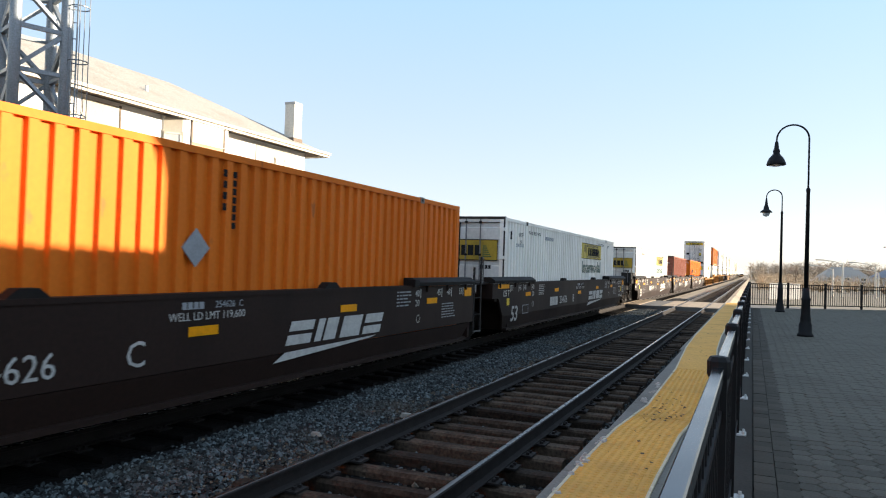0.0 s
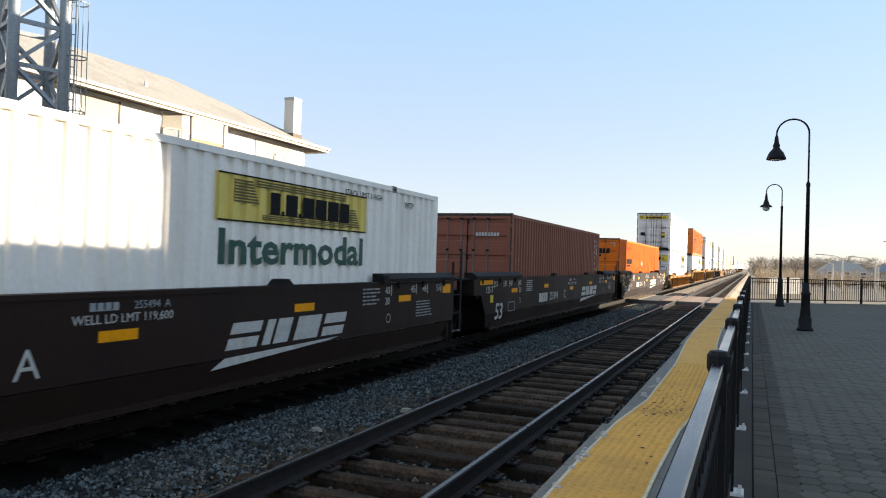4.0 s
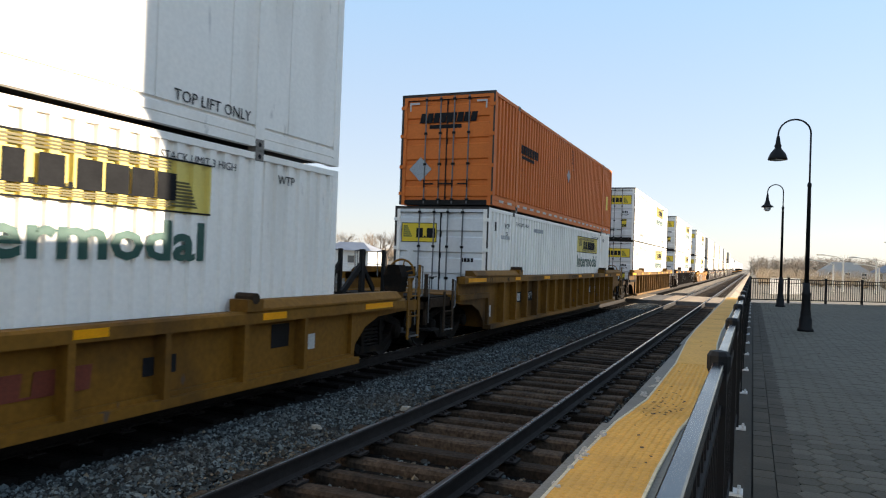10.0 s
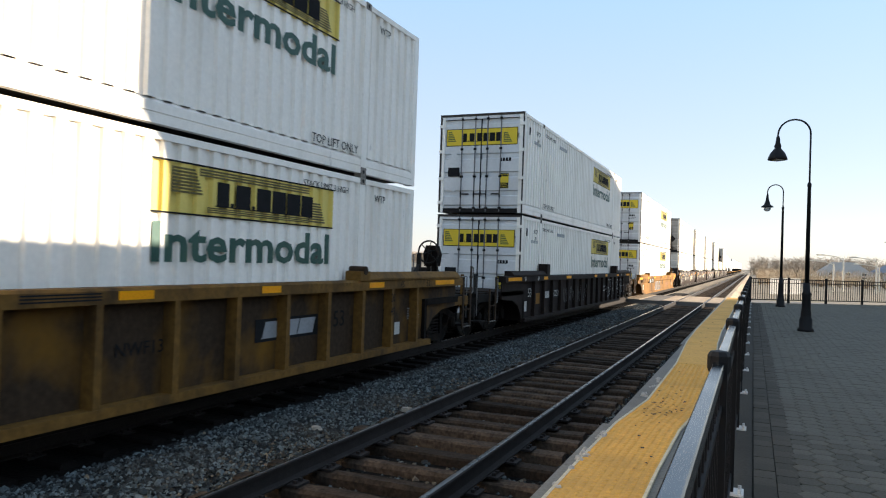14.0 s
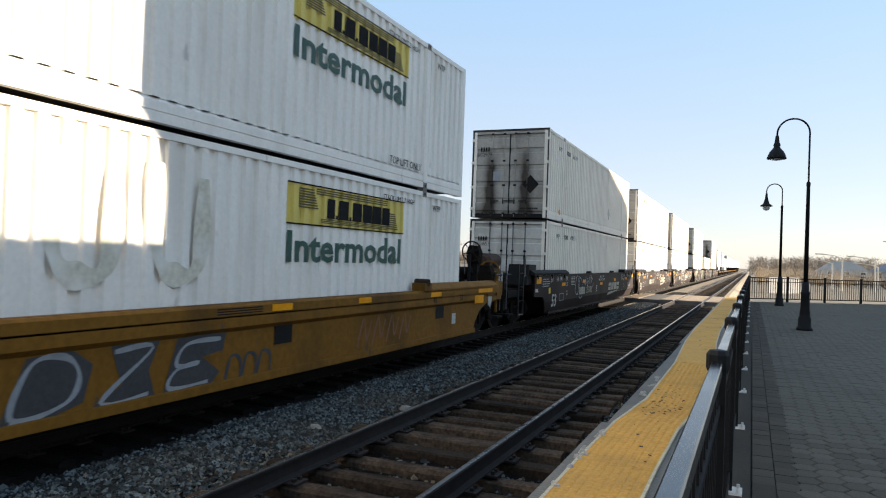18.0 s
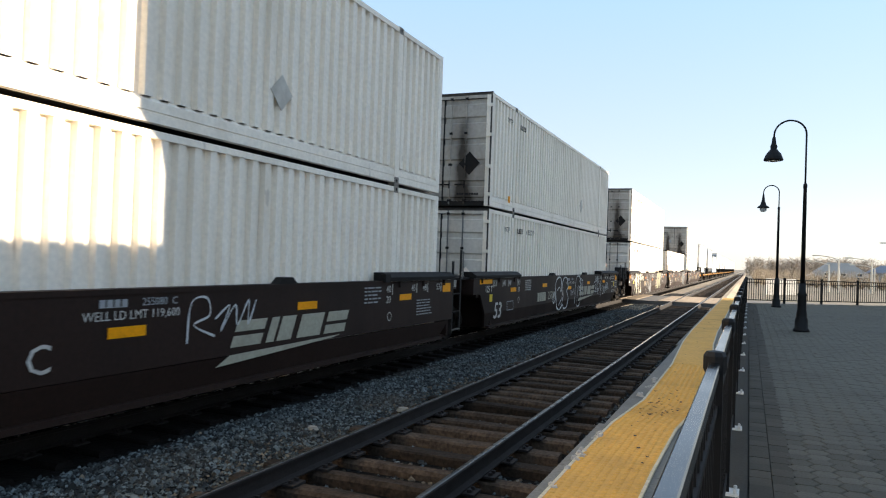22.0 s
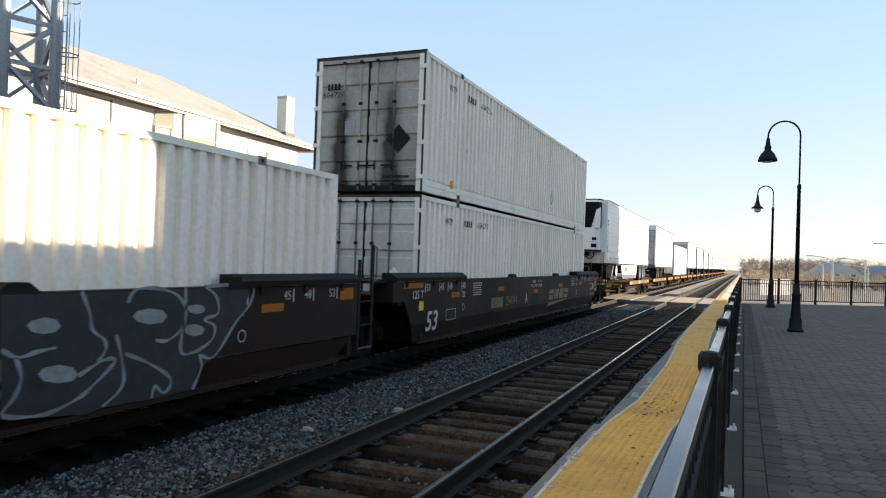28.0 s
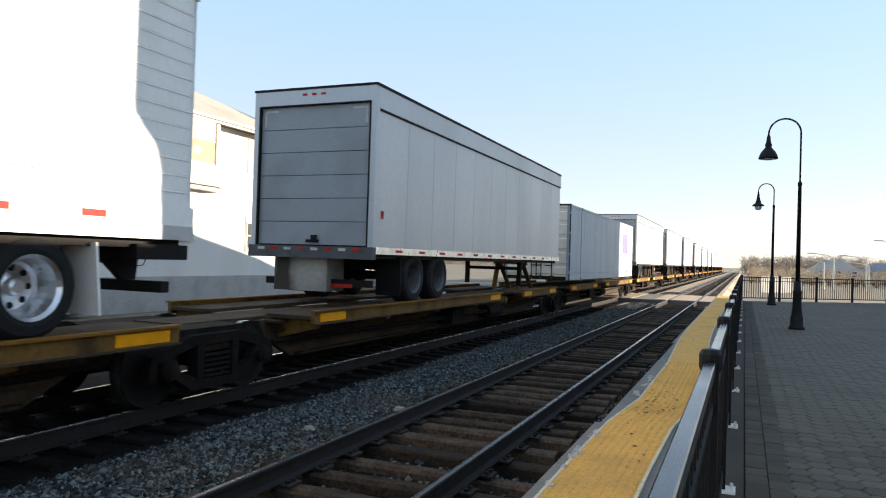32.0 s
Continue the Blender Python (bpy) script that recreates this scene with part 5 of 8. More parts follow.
def brown40():
    t = box_container(12.19, BROWNBOX, BROWNBOX, "shipping_container", "red-brown forty-foot ribbed shipping container", posts=False)
    x = 1.288
    for i in range(9):
        part("serial_bar", Shape().box(x + 0.004, x + 0.007, 11.2, 11.28, 2.45 - i * 0.23, 2.57 - i * 0.23), WHITEINK, t)
        if i < 4:
            part("serial_bar", Shape().box(x + 0.004, x + 0.007, 11.58, 11.66, 2.45 - i * 0.17, 2.55 - i * 0.17), WHITEINK, t)
    part("label_plate", Shape().box(x + 0.002, x + 0.006, 11.55, 11.72, 1.2, 1.4), LOGOYELLOW, t, "yellow label")
    part("label_plate", Shape().box(x + 0.002, x + 0.006, 11.52, 11.75, 0.75, 1.05), WHITEINK, t, "white label")
    part("warning_plate", Shape().prism([(11.6, 0.15), (11.9, 0.15), (11.75, 0.42)], "x", x, x + 0.008), LOGOYELLOW, t, "yellow triangle warning plate")
    part("serial_mark", bars_front(0.6, 2.3, 0.7, 0.1, 0.012, 8), WHITEINK, t)
    return t


# ---- the train: cars ----


def bogie(parent, y, name="bogie"):
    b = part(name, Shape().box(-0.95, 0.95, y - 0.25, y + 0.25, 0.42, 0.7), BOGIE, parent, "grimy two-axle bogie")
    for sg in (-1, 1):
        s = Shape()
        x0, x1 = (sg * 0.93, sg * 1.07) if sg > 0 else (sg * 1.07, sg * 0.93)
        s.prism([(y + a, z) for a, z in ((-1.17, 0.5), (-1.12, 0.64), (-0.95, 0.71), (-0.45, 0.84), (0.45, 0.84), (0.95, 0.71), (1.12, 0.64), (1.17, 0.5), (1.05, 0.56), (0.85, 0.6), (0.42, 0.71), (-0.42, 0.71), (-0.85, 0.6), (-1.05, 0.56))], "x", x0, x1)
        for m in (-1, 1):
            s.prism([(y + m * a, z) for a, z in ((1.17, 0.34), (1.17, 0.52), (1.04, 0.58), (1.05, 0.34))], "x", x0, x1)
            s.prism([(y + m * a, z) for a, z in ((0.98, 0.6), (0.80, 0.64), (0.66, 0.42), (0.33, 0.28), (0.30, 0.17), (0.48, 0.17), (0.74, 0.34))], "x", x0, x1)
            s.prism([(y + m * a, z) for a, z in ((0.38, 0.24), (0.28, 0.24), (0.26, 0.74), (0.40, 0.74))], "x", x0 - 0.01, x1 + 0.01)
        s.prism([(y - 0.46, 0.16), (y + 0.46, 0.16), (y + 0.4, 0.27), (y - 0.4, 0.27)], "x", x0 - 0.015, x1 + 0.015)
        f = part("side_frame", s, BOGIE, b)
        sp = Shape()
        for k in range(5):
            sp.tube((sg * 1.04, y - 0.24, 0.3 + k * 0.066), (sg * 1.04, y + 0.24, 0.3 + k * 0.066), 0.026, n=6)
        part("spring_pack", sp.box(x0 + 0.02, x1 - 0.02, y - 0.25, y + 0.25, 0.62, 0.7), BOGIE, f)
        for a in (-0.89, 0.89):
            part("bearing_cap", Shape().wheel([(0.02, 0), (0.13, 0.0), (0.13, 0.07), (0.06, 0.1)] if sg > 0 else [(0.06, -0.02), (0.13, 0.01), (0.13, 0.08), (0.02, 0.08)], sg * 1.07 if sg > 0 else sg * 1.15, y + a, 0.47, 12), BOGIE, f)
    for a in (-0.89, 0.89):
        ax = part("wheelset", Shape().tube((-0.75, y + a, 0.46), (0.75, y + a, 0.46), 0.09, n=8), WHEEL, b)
        for sg in (-1, 1):
            w = part("wheel", Shape().wheel([(0.1, -0.06), (0.40, -0.05), (0.46, -0.065), (0.46, 0.05), (0.485, 0.055), (0.485, 0.08), (0.40, 0.075), (0.36, 0.02), (0.16, 0.03), (0.1, 0.09)] if sg < 0 else
                                        [(0.1, -0.09), (0.16, -0.03), (0.36, -0.02), (0.40, -0.075), (0.485, -0.08), (0.485, -0.055), (0.46, -0.05), (0.46, 0.065), (0.40, 0.05), (0.1, 0.06)], sg * 0.7525, y + a, 0.46, 22), WHEEL, b)
            if sg > 0:
                part("tread", Shape().wheel([(0.462, -0.04), (0.462, 0.05)], sg * 0.7525, y + a, 0.46, 22, True), TREAD, w, "bright worn tread")
    return b


def ladder_pair(parent, y, x, z0=0.35, z1=1.9, skin=None):
    """Flat-bar ladder with pale grab irons at a car's corner."""
    s = Shape()
    for a in (-0.22, 0.22):
        s.box(x - 0.012, x + 0.012, y + a - 0.04, y + a + 0.04, z0, z1 - (0.25 if a < 0 else 0))
    l = part("ladder", s, skin or DARKSTEEL, parent)
    k = z0 + 0.05
    while k < z1 - 0.5:
        part("rung", Shape().box(x - 0.02, x + 0.02, y - 0.22, y + 0.22, k - 0.012, k + 0.012), WORNSTEEL if k < z0 + 0.1 else (skin or DARKSTEEL), l)
        k += 0.38
    part("grab_iron", Shape().path([(x, y + 0.24, z1 - 0.62), (x, y + 0.36, z1 - 0.58), (x, y + 0.36, z1 - 0.04), (x, y + 0.24, z1 - 0.02)], 0.016, 6), WORNSTEEL, l, "pale worn grab iron")
    return l


def hand_wheel(p, x, y, z, skin, face, r=0.28):
    """Spoked brake wheel that faces along the car (face: -1 or +1) on its gear box."""
    w = part("hand_wheel", Shape().path([(x + r * math.cos(a), y, z + r * math.sin(a)) for a in np.linspace(0, 6.2832, 19)], 0.022, 6), skin, p, "spoked hand brake wheel")
    sp = Shape()
    for i in range(6):
        sp.tube((x, y, z), (x + r * math.cos(i * 1.047 + 0.3), y, z + r * math.sin(i * 1.047 + 0.3)), 0.013, n=5)
    part("spoke_web", sp.tube((x, y, z), (x, y - face * 0.12, z), 0.05), skin, w)
    a, b = sorted((y - face * 0.1, y - face * 0.38))
    part("gear_box", Shape().prism([(x - 0.16, z - 0.35), (x + 0.16, z - 0.35), (x + 0.2, z - 0.05), (x + 0.12, z + 0.17), (x - 0.12, z + 0.17), (x - 0.2, z - 0.05)], "y", a, b), BOGIE, p)
    part("gear_stand", Shape().box(x - 0.12, x + 0.12, a + 0.05, b - 0.02, 1.0, z - 0.34), skin if skin is not WELLDIRTY else BOGIE, p)


RUSTTANK = mat("rusty_tank_paint", (0.055, 0.030, 0.020), 0.55, var=0.3, scale=3, fine=25, bump=0.15, dirt=(0.022, 0.015, 0.012), amount=0.7, spec=0.3)


def end_platform(parent, y0, y1, skin, brake):
    """Open end over a bogie between a well and its coupler. brake: "", "twin" (two low wheels) or "tall" (one high wheel and reservoir)."""
    lo, hi = min(y0, y1), max(y0, y1)
    s = 1 if y1 > y0 else -1
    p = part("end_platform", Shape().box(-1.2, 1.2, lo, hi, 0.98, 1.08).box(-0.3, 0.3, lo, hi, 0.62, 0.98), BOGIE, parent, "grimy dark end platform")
    for x in (-1.15, 1.1):
        part("corner_stanchion", Shape().box(x, x + 0.05, min(y1, y1 - s * 0.1), max(y1, y1 - s * 0.1), 0.5, 1.55), skin, p)
    part("end_sill", Shape().box(-1.2, 1.24, min(y1, y1 - s * 0.08), max(y1, y1 - s * 0.08), 0.82, 1.06), skin, p)
    part("side_sill", Shape().box(1.2, 1.26, lo, hi, 0.86, 1.05), skin, p)
    for x in (-0.5, 0.0):
        e, k = y1 - s * 0.15, y0 + s * 0.35
        part("stanchion", Shape().box(x, x + 0.07, min(e, e + 0.08), max(e, e + 0.08), 1.05, 2.02).prism([(e, 1.75), (e, 1.6), (k, 1.05), (k, 1.2)], "x", x, x + 0.06), DARKSTEEL, p)
        part("grab_iron", Shape().path([(x - 0.08, e, 1.45), (x - 0.1, e, 1.98), (x, e, 2.0)], 0.012, 5), WORNSTEEL, p)
    part("grab_iron", Shape().path([(1.22, y1, 0.55), (1.22, y1, 1.5), (1.22, y1 - s * 0.35, 1.5)], 0.014, 6), WORNSTEEL, p)
    part("step", Shape().box(0.95, 1.3, min(y1, y1 - s * 0.4), max(y1, y1 - s * 0.4), 0.38, 0.42), DARKSTEEL, p)
    c = y1 + s * 0.5
    part("coupler", Shape().box(-0.12, 0.12, min(y1, c), max(y1, c), 0.72, 0.98).box(-0.2, 0.2, min(c, c + s * 0.2), max(c, c + s * 0.2), 0.66, 1.02), BOGIE, p)
    if brake == "wheel":
        hand_wheel(p, -0.1, y1, 2.05, DARKSTEEL, s)
    elif brake == "twin":
        hand_wheel(p, 0.92, y1 - s * 0.05, 1.56, DARKSTEEL if skin is WELLDIRTY else skin, s)
        hand_wheel(p, -0.92, y1 - s * 0.05, 1.56, DARKSTEEL, s)
    elif brake == "tall":
        hand_wheel(p, 0.05, y1 - s * 0.3, 2.1, DARKSTEEL, s)
        part("reservoir", Shape().tube((0.1, y1 - s * 1.2, 1.85), (0.1, y1 - s * 2.15, 1.85), 0.22, n=20).tube((0.1, y1 - s * 1.12, 1.85), (0.1, y1 - s * 1.2, 1.85), 0.13, 0.22, n=20).box(-0.1, 0.3, min(y1 - s * 1.3, y1 - s * 2.0), max(y1 - s * 1.3, y1 - s * 2.0), 1.05, 1.66), RUSTTANK, p, "rusty brown air reservoir")
    return p


def well_interior(t, skin, y0, y1, z=0.32):
    part("floor_frame", Shape().box(-1.5, 1.5, y0, y1, z - 0.06, z), skin, t)


def slanted_logo(t, y, z, w, h, x, skin):
    """The owner's logo as plain slanted blocks over a sweep line."""
    lg = Shape()
    step = w / 4
    sl = 0.42 * h
    for i, cuts in enumerate(((0.0, 0.42, 0.58, 1.0), (0.0, 0.3, 0.42, 1.0), (0.0, 1.0), (0.0, 0.4, 0.55, 1.0))):
        a = y - w / 2 + i * step
        for c, d in zip(cuts[::2], cuts[1::2]):
            if i == 1:
                p, q = a + c * 0.8 * step, a + d * 0.8 * step
                lg.prism([(p, z - h / 2), (q, z - h / 2), (q + sl, z + h / 2), (p + sl, z + h / 2)], "x", x, x + 0.003)
            else:
                p, q = z - h / 2 + c * h, z - h / 2 + d * h
                u, v = sl * c, sl * d
                lg.prism([(a + u, p), (a + 0.84 * step + u, p), (a + 0.84 * step + v, q), (a + v, q)], "x", x, x + 0.003)
    o = part("logo", lg, skin, t, "slanted block logo above a sweep line")
    part("sweep", Shape().prism([(y - w / 2 - 0.25, z - h * 1.15), (y - w / 2, z - h * 0.78), (y + w * 0.42, z - h * 0.62), (y + w * 0.34, z - h * 0.72)], "x", x, x + 0.003), skin, o)
    return o


FOLD = 0.64  # height at which the side of a brown car folds inwards


def brown_car(front_end, rear_end, letter, number, limit, gold=False):
    """One unit of an articulated well car, 53-foot well; the container's front end stands at the origin."""
    t = thing("well_car", "dark brown articulated well car unit with " + ("gold" if gold else "white") + " stencils", "rail car", "cars of the train")
    W = 1.60
    a, z = (-2.12, 0.85) if front_end else (-1.42, 1.12)
    b, y1 = (17.65, 0.7) if rear_end else (16.38, 0.6)
    outline = ([(a, 1.46), (a - (0.08 if front_end else 0), z), (-1.25, z - 0.04), (-0.68, 0.29)] + ([(16.6, 0.29), (17.1, 0.75), (17.58, 0.78)] if rear_end else [(15.9, 0.29), (16.2, 0.62), (16.38, 0.64)]) + [(b, 1.46)])
    for sg in (-1, 1):
        x0, x1 = (W - 0.05, W) if sg > 0 else (-W, -W + 0.05)
        up, down = [], []
        for (p, u), (q, v) in zip(outline, outline[1:] + outline[:1]):
            (up if u >= FOLD else down).append((p, u))
            if (u - FOLD) * (v - FOLD) < 0:
                c = (p + (q - p) * (FOLD - u) / (v - u), FOLD)
                up.append(c)
                down.append(c)
        sill = part("side_sill", Shape().prism(up, "x", x0, x1), WELLBROWN, t)
        low = Shape().prism(down, "x", x0, x1)
        low.v = [(x - sg * 0.09 * (FOLD - z) / (FOLD - 0.29), y, z) for x, y, z in low.v]
        part("lower_sill", low, WELLBROWN, sill, "inward sloping lower panel")
        xc0, xc1 = (W - 0.16, W + 0.012) if sg > 0 else (-W - 0.012, -W + 0.16)
        part("top_chord", Shape().box(xc0, xc1, 1.8, 13.35, 1.425, 1.482), WELLBROWN, t)
        for ya, yb in ((a - 0.3, 1.8), (13.35, b - 0.02)):
            g = part("guide_plate", Shape().prism([(sg * (W - 0.25), 1.47), (sg * (W + 0.05), 1.47), (sg * (W + 0.06), 1.54), (sg * (W - 0.06), 1.62), (sg * (W - 0.25), 1.62)], "y", ya, yb), DARKSTEEL, t, "dark sloping guide plate")
            for q in (ya + 0.5, yb - 0.5, (ya + yb) / 2):
                part("gusset", Shape().box(min(sg * W, sg * (W + 0.04)), max(sg * W, sg * (W + 0.04)), q - 0.02, q + 0.02, 1.36, 1.47), WELLBROWN, g)
        part("bottom_sill", Shape().box(min(sg * (W - 0.12), sg * W + sg * 0.008), max(sg * (W - 0.12), sg * W + sg * 0.008), -0.62, 15.85, 0.26, 0.32), WELLBROWN, t)
    part("chord_knob", Shape().box(W - 0.1, W + 0.07, 13.2, 13.38, 1.46, 1.6), DARKSTEEL, t)
    for y in (5.6, 10.5):
        part("chord_bracket", Shape().prism([(y - 0.22, 1.48), (y + 0.22, 1.48), (y + 0.1, 1.57), (y - 0.1, 1.57)], "x", W - 0.14, W), DARKSTEEL, t)
    well_interior(t, WELLBROWN, -0.4, 16.3)
    for y0, y1, w in ((a, -0.25, -0.4), (16.2, b, 16.2)):
        part("bulkhead", Shape().box(-1.55, 1.55, y0, y1, 1.02, 1.2).box(-1.55, 1.55, w, w + 0.1, 0.3, 1.2), WELLBROWN, t)
    if front_end:
        end_platform(t, -2.12, -3.6, DARKSTEEL, "tall" if letter == "B" else "")
        bogie(t, -2.35)
        ladder_pair(t, -3.2, 1.5, 0.35, 2.05)
        part("end_box", Shape().prism([(a - 0.55, 1.2), (a + 0.5, 1.2), (a + 0.35, 1.78), (a - 0.35, 1.78)], "x", 0.9, 1.5), DARKSTEEL, t)
    else:
        bogie(t, -2.2)
        part("joint_saddle", Shape().box(-0.6, 0.6, -3.0, -1.4, 0.62, 0.95), BOGIE, t)
        ladder_pair(t, -2.72, 1.58, 0.35, 2.1)
        part("link_plate", Shape().box(-1.5, 1.5, -2.6, -1.42, 1.45, 1.5), DARKSTEEL, t)
        part("end_box", Shape().box(1.2, 1.62, -1.78, -1.42, 1.1, 1.46), WELLBROWN, t)
    if rear_end:
        end_platform(t, 17.6, 19.3, DARKSTEEL, "tall" if letter == "B" else "")
        bogie(t, 18.45)
        ladder_pair(t, 18.9, 1.5, 0.35, 1.9)
    ink, small = WHITEINK, GREYINK if gold else WHITEINK
    x = W + 0.004
    if number + letter != "254044B":
        lettering("53", 0.40, ink, t, side(x, 0.0, 0.645), bold=0.008, lean=0.2, wide=1.12)
    for y, s in ((-0.2, "53"), (0.52, "45"), (0.97, "48"), (1.76, "40")):
        lettering(s, 0.15, ink, t, side(x, y, 1.33))
        part("limit_mark", Shape().box(x, x + 0.003, y - 0.16, y - 0.135, 1.24, 1.42), ink, t)
    lettering("20", 0.14, ink, t, side(x, 1.76, 1.14))
    for y, s in ((13.45, "40"), (14.45, "45"), (14.95, "48"), (15.6, "53")):
        lettering(s, 0.13, ink, t, side(x, y, 1.33))
        part("limit_mark", Shape().box(x, x + 0.003, y + 0.125, y + 0.15, 1.24, 1.42), ink, t)
    lettering("20", 0.13, ink, t, side(x, 13.45, 1.15))
    if not front_end:
        lettering("125 T", 0.16, ink, t, side(x, -0.68, 1.2), bold=0.003)
    amber = DULLREFLECT if gold else REFLECT
    part("reflector", (Shape().box(x, x + 0.004, a + 0.12, a + 0.62, 1.22, 1.42) if front_end else Shape().box(x, x + 0.004, a + 0.09, a + 0.96, 1.335, 1.44)), amber, t, "yellow reflective patch")
    for y, z in ((1.27, 1.15), (4.45, 1.2), (7.77, 1.05), (10.97, 1.17), (14.12, 1.18)):
        part("reflector", Shape().box(x, x + 0.004, y - 0.24, y + 0.24, z - 0.055, z + 0.055), amber, t, "yellow reflective patch")
    if rear_end:
        part("reflector", Shape().box(x, x + 0.004, 16.9, 17.36, 1.2, 1.42), amber, t, "yellow reflective patch")
        tb = part("data_table", Shape().box(x, x + 0.003, 16.9, 17.34, 0.86, 1.18), ink, t, "white framed data table")
        for p, q, u, v in ((16.93, 17.1, 0.9, 1.06), (17.13, 17.2, 0.9, 1.06), (17.23, 17.31, 0.9, 1.06), (16.93, 17.31, 1.09, 1.15)):
            part("table_field", Shape().box(x + 0.003, x + 0.005, p, q, u, v), WELLBROWN, tb)
        part("inspection_label", Shape().box(x, x + 0.004, 16.52, 16.72, 0.92, 1.13), LOGOYELLOW, t, "yellow inspection label")
        lettering("2 INCH TREAD COND. SHOES", 0.06, small, t, side(x, 16.3, 1.36))
        lettering("NO. 24 BRAKE BEAMS", 0.06, small, t, side(x, 16.19, 1.27))
        lettering("L 201-1", 0.11, ink, t, side(x, 16.22, 0.92))
    else:
        part("reflector", Shape().box(x, x + 0.004, b - 0.55, b - 0.15, 1.22, 1.4), amber, t, "yellow reflective patch")
    part("inspection_label", Shape().box(x, x + 0.004, -0.62, -0.42, 0.9, 1.08), LOGOYELLOW, t, "yellow inspection label")
    if front_end:
        part("white_label", Shape().box(x, x + 0.004, a + 0.02, a + 0.28, 0.98, 1.08), WHITEINK, t, "white label")
    part("fine_print", print_lines(2.35, 3.05, 1.1, 1.42, 6, x + 0.002, 3), ink, t)["kind"] = "stuff"
    part("fine_print", print_lines(12.6, 13.2, 1.12, 1.42, 5, x + 0.002, 4), GREYINK, t)["kind"] = "stuff"
    if not gold:
        part("fine_print", print_lines(14.6, 15.35, 0.82, 1.14, 6, x + 0.002, 5), GREYINK, t)["kind"] = "stuff"
    if front_end:
        part("fine_print", print_lines(-1.35, -0.45, 1.12, 1.4, 4, x + 0.002, 6), GREYINK, t)["kind"] = "stuff"
    if rear_end:
        part("fine_print", print_lines(15.88, 16.7, 1.12, 1.21, 1, x + 0.002, 7), small, t)["kind"] = "stuff"
        part("fine_print", print_lines(16.0, 16.9, 0.68, 0.8, 2, x + 0.002, 8), small, t)["kind"] = "stuff"
    part("framed_notice", Shape().box(x, x + 0.003, 0.75, 1.3, 0.62, 0.64).box(x, x + 0.003, 0.75, 1.3, 0.84, 0.86).box(x, x + 0.003, 0.75, 0.77, 0.62, 0.86).box(x, x + 0.003, 1.28, 1.3, 0.62, 0.86), GREYINK, t)
    big = FADEDGOLD if gold else SPRAYCREAM if number == "255080" else ink
    part("owner_mark", blocks(4.12, 0.86, 0.95, 0.26, x, (1, 1, 0.9, 0.9)), big, t, "block lettering")
    lettering(number, 0.25, big, t, side(x, 5.38, 0.86))
    lettering(letter, 0.28, ink, t, side(x, 6.8, 0.86))
    part("owner_mark", bars(7.6, 1.34, 0.36, 0.08, x, 4), GREYINK, t, "block lettering")
    lettering(number + "  " + letter, 0.085, GREYINK, t, side(x, 8.2, 1.34))
    lettering("WELL LD LMT " + limit, 0.095, ink, t, side(x, 7.86, 1.215))
    slanted_logo(t, 10.72, 0.89, 2.75, 0.32, x, big)
    ring = Shape()
    for i in range(16):
        p, q = 6.2832 * i / 16, 6.2832 * (i + 1) / 16
        for yy in (1.75, 13.5):
            ring.face(*[(x + 0.002, yy + r * math.cos(c), 0.86 + r * math.sin(c)) for r, c in ((0.08, p), (0.065, p), (0.065, q), (0.08, q))])
    part("ring_mark", ring, ink, t)
    return t


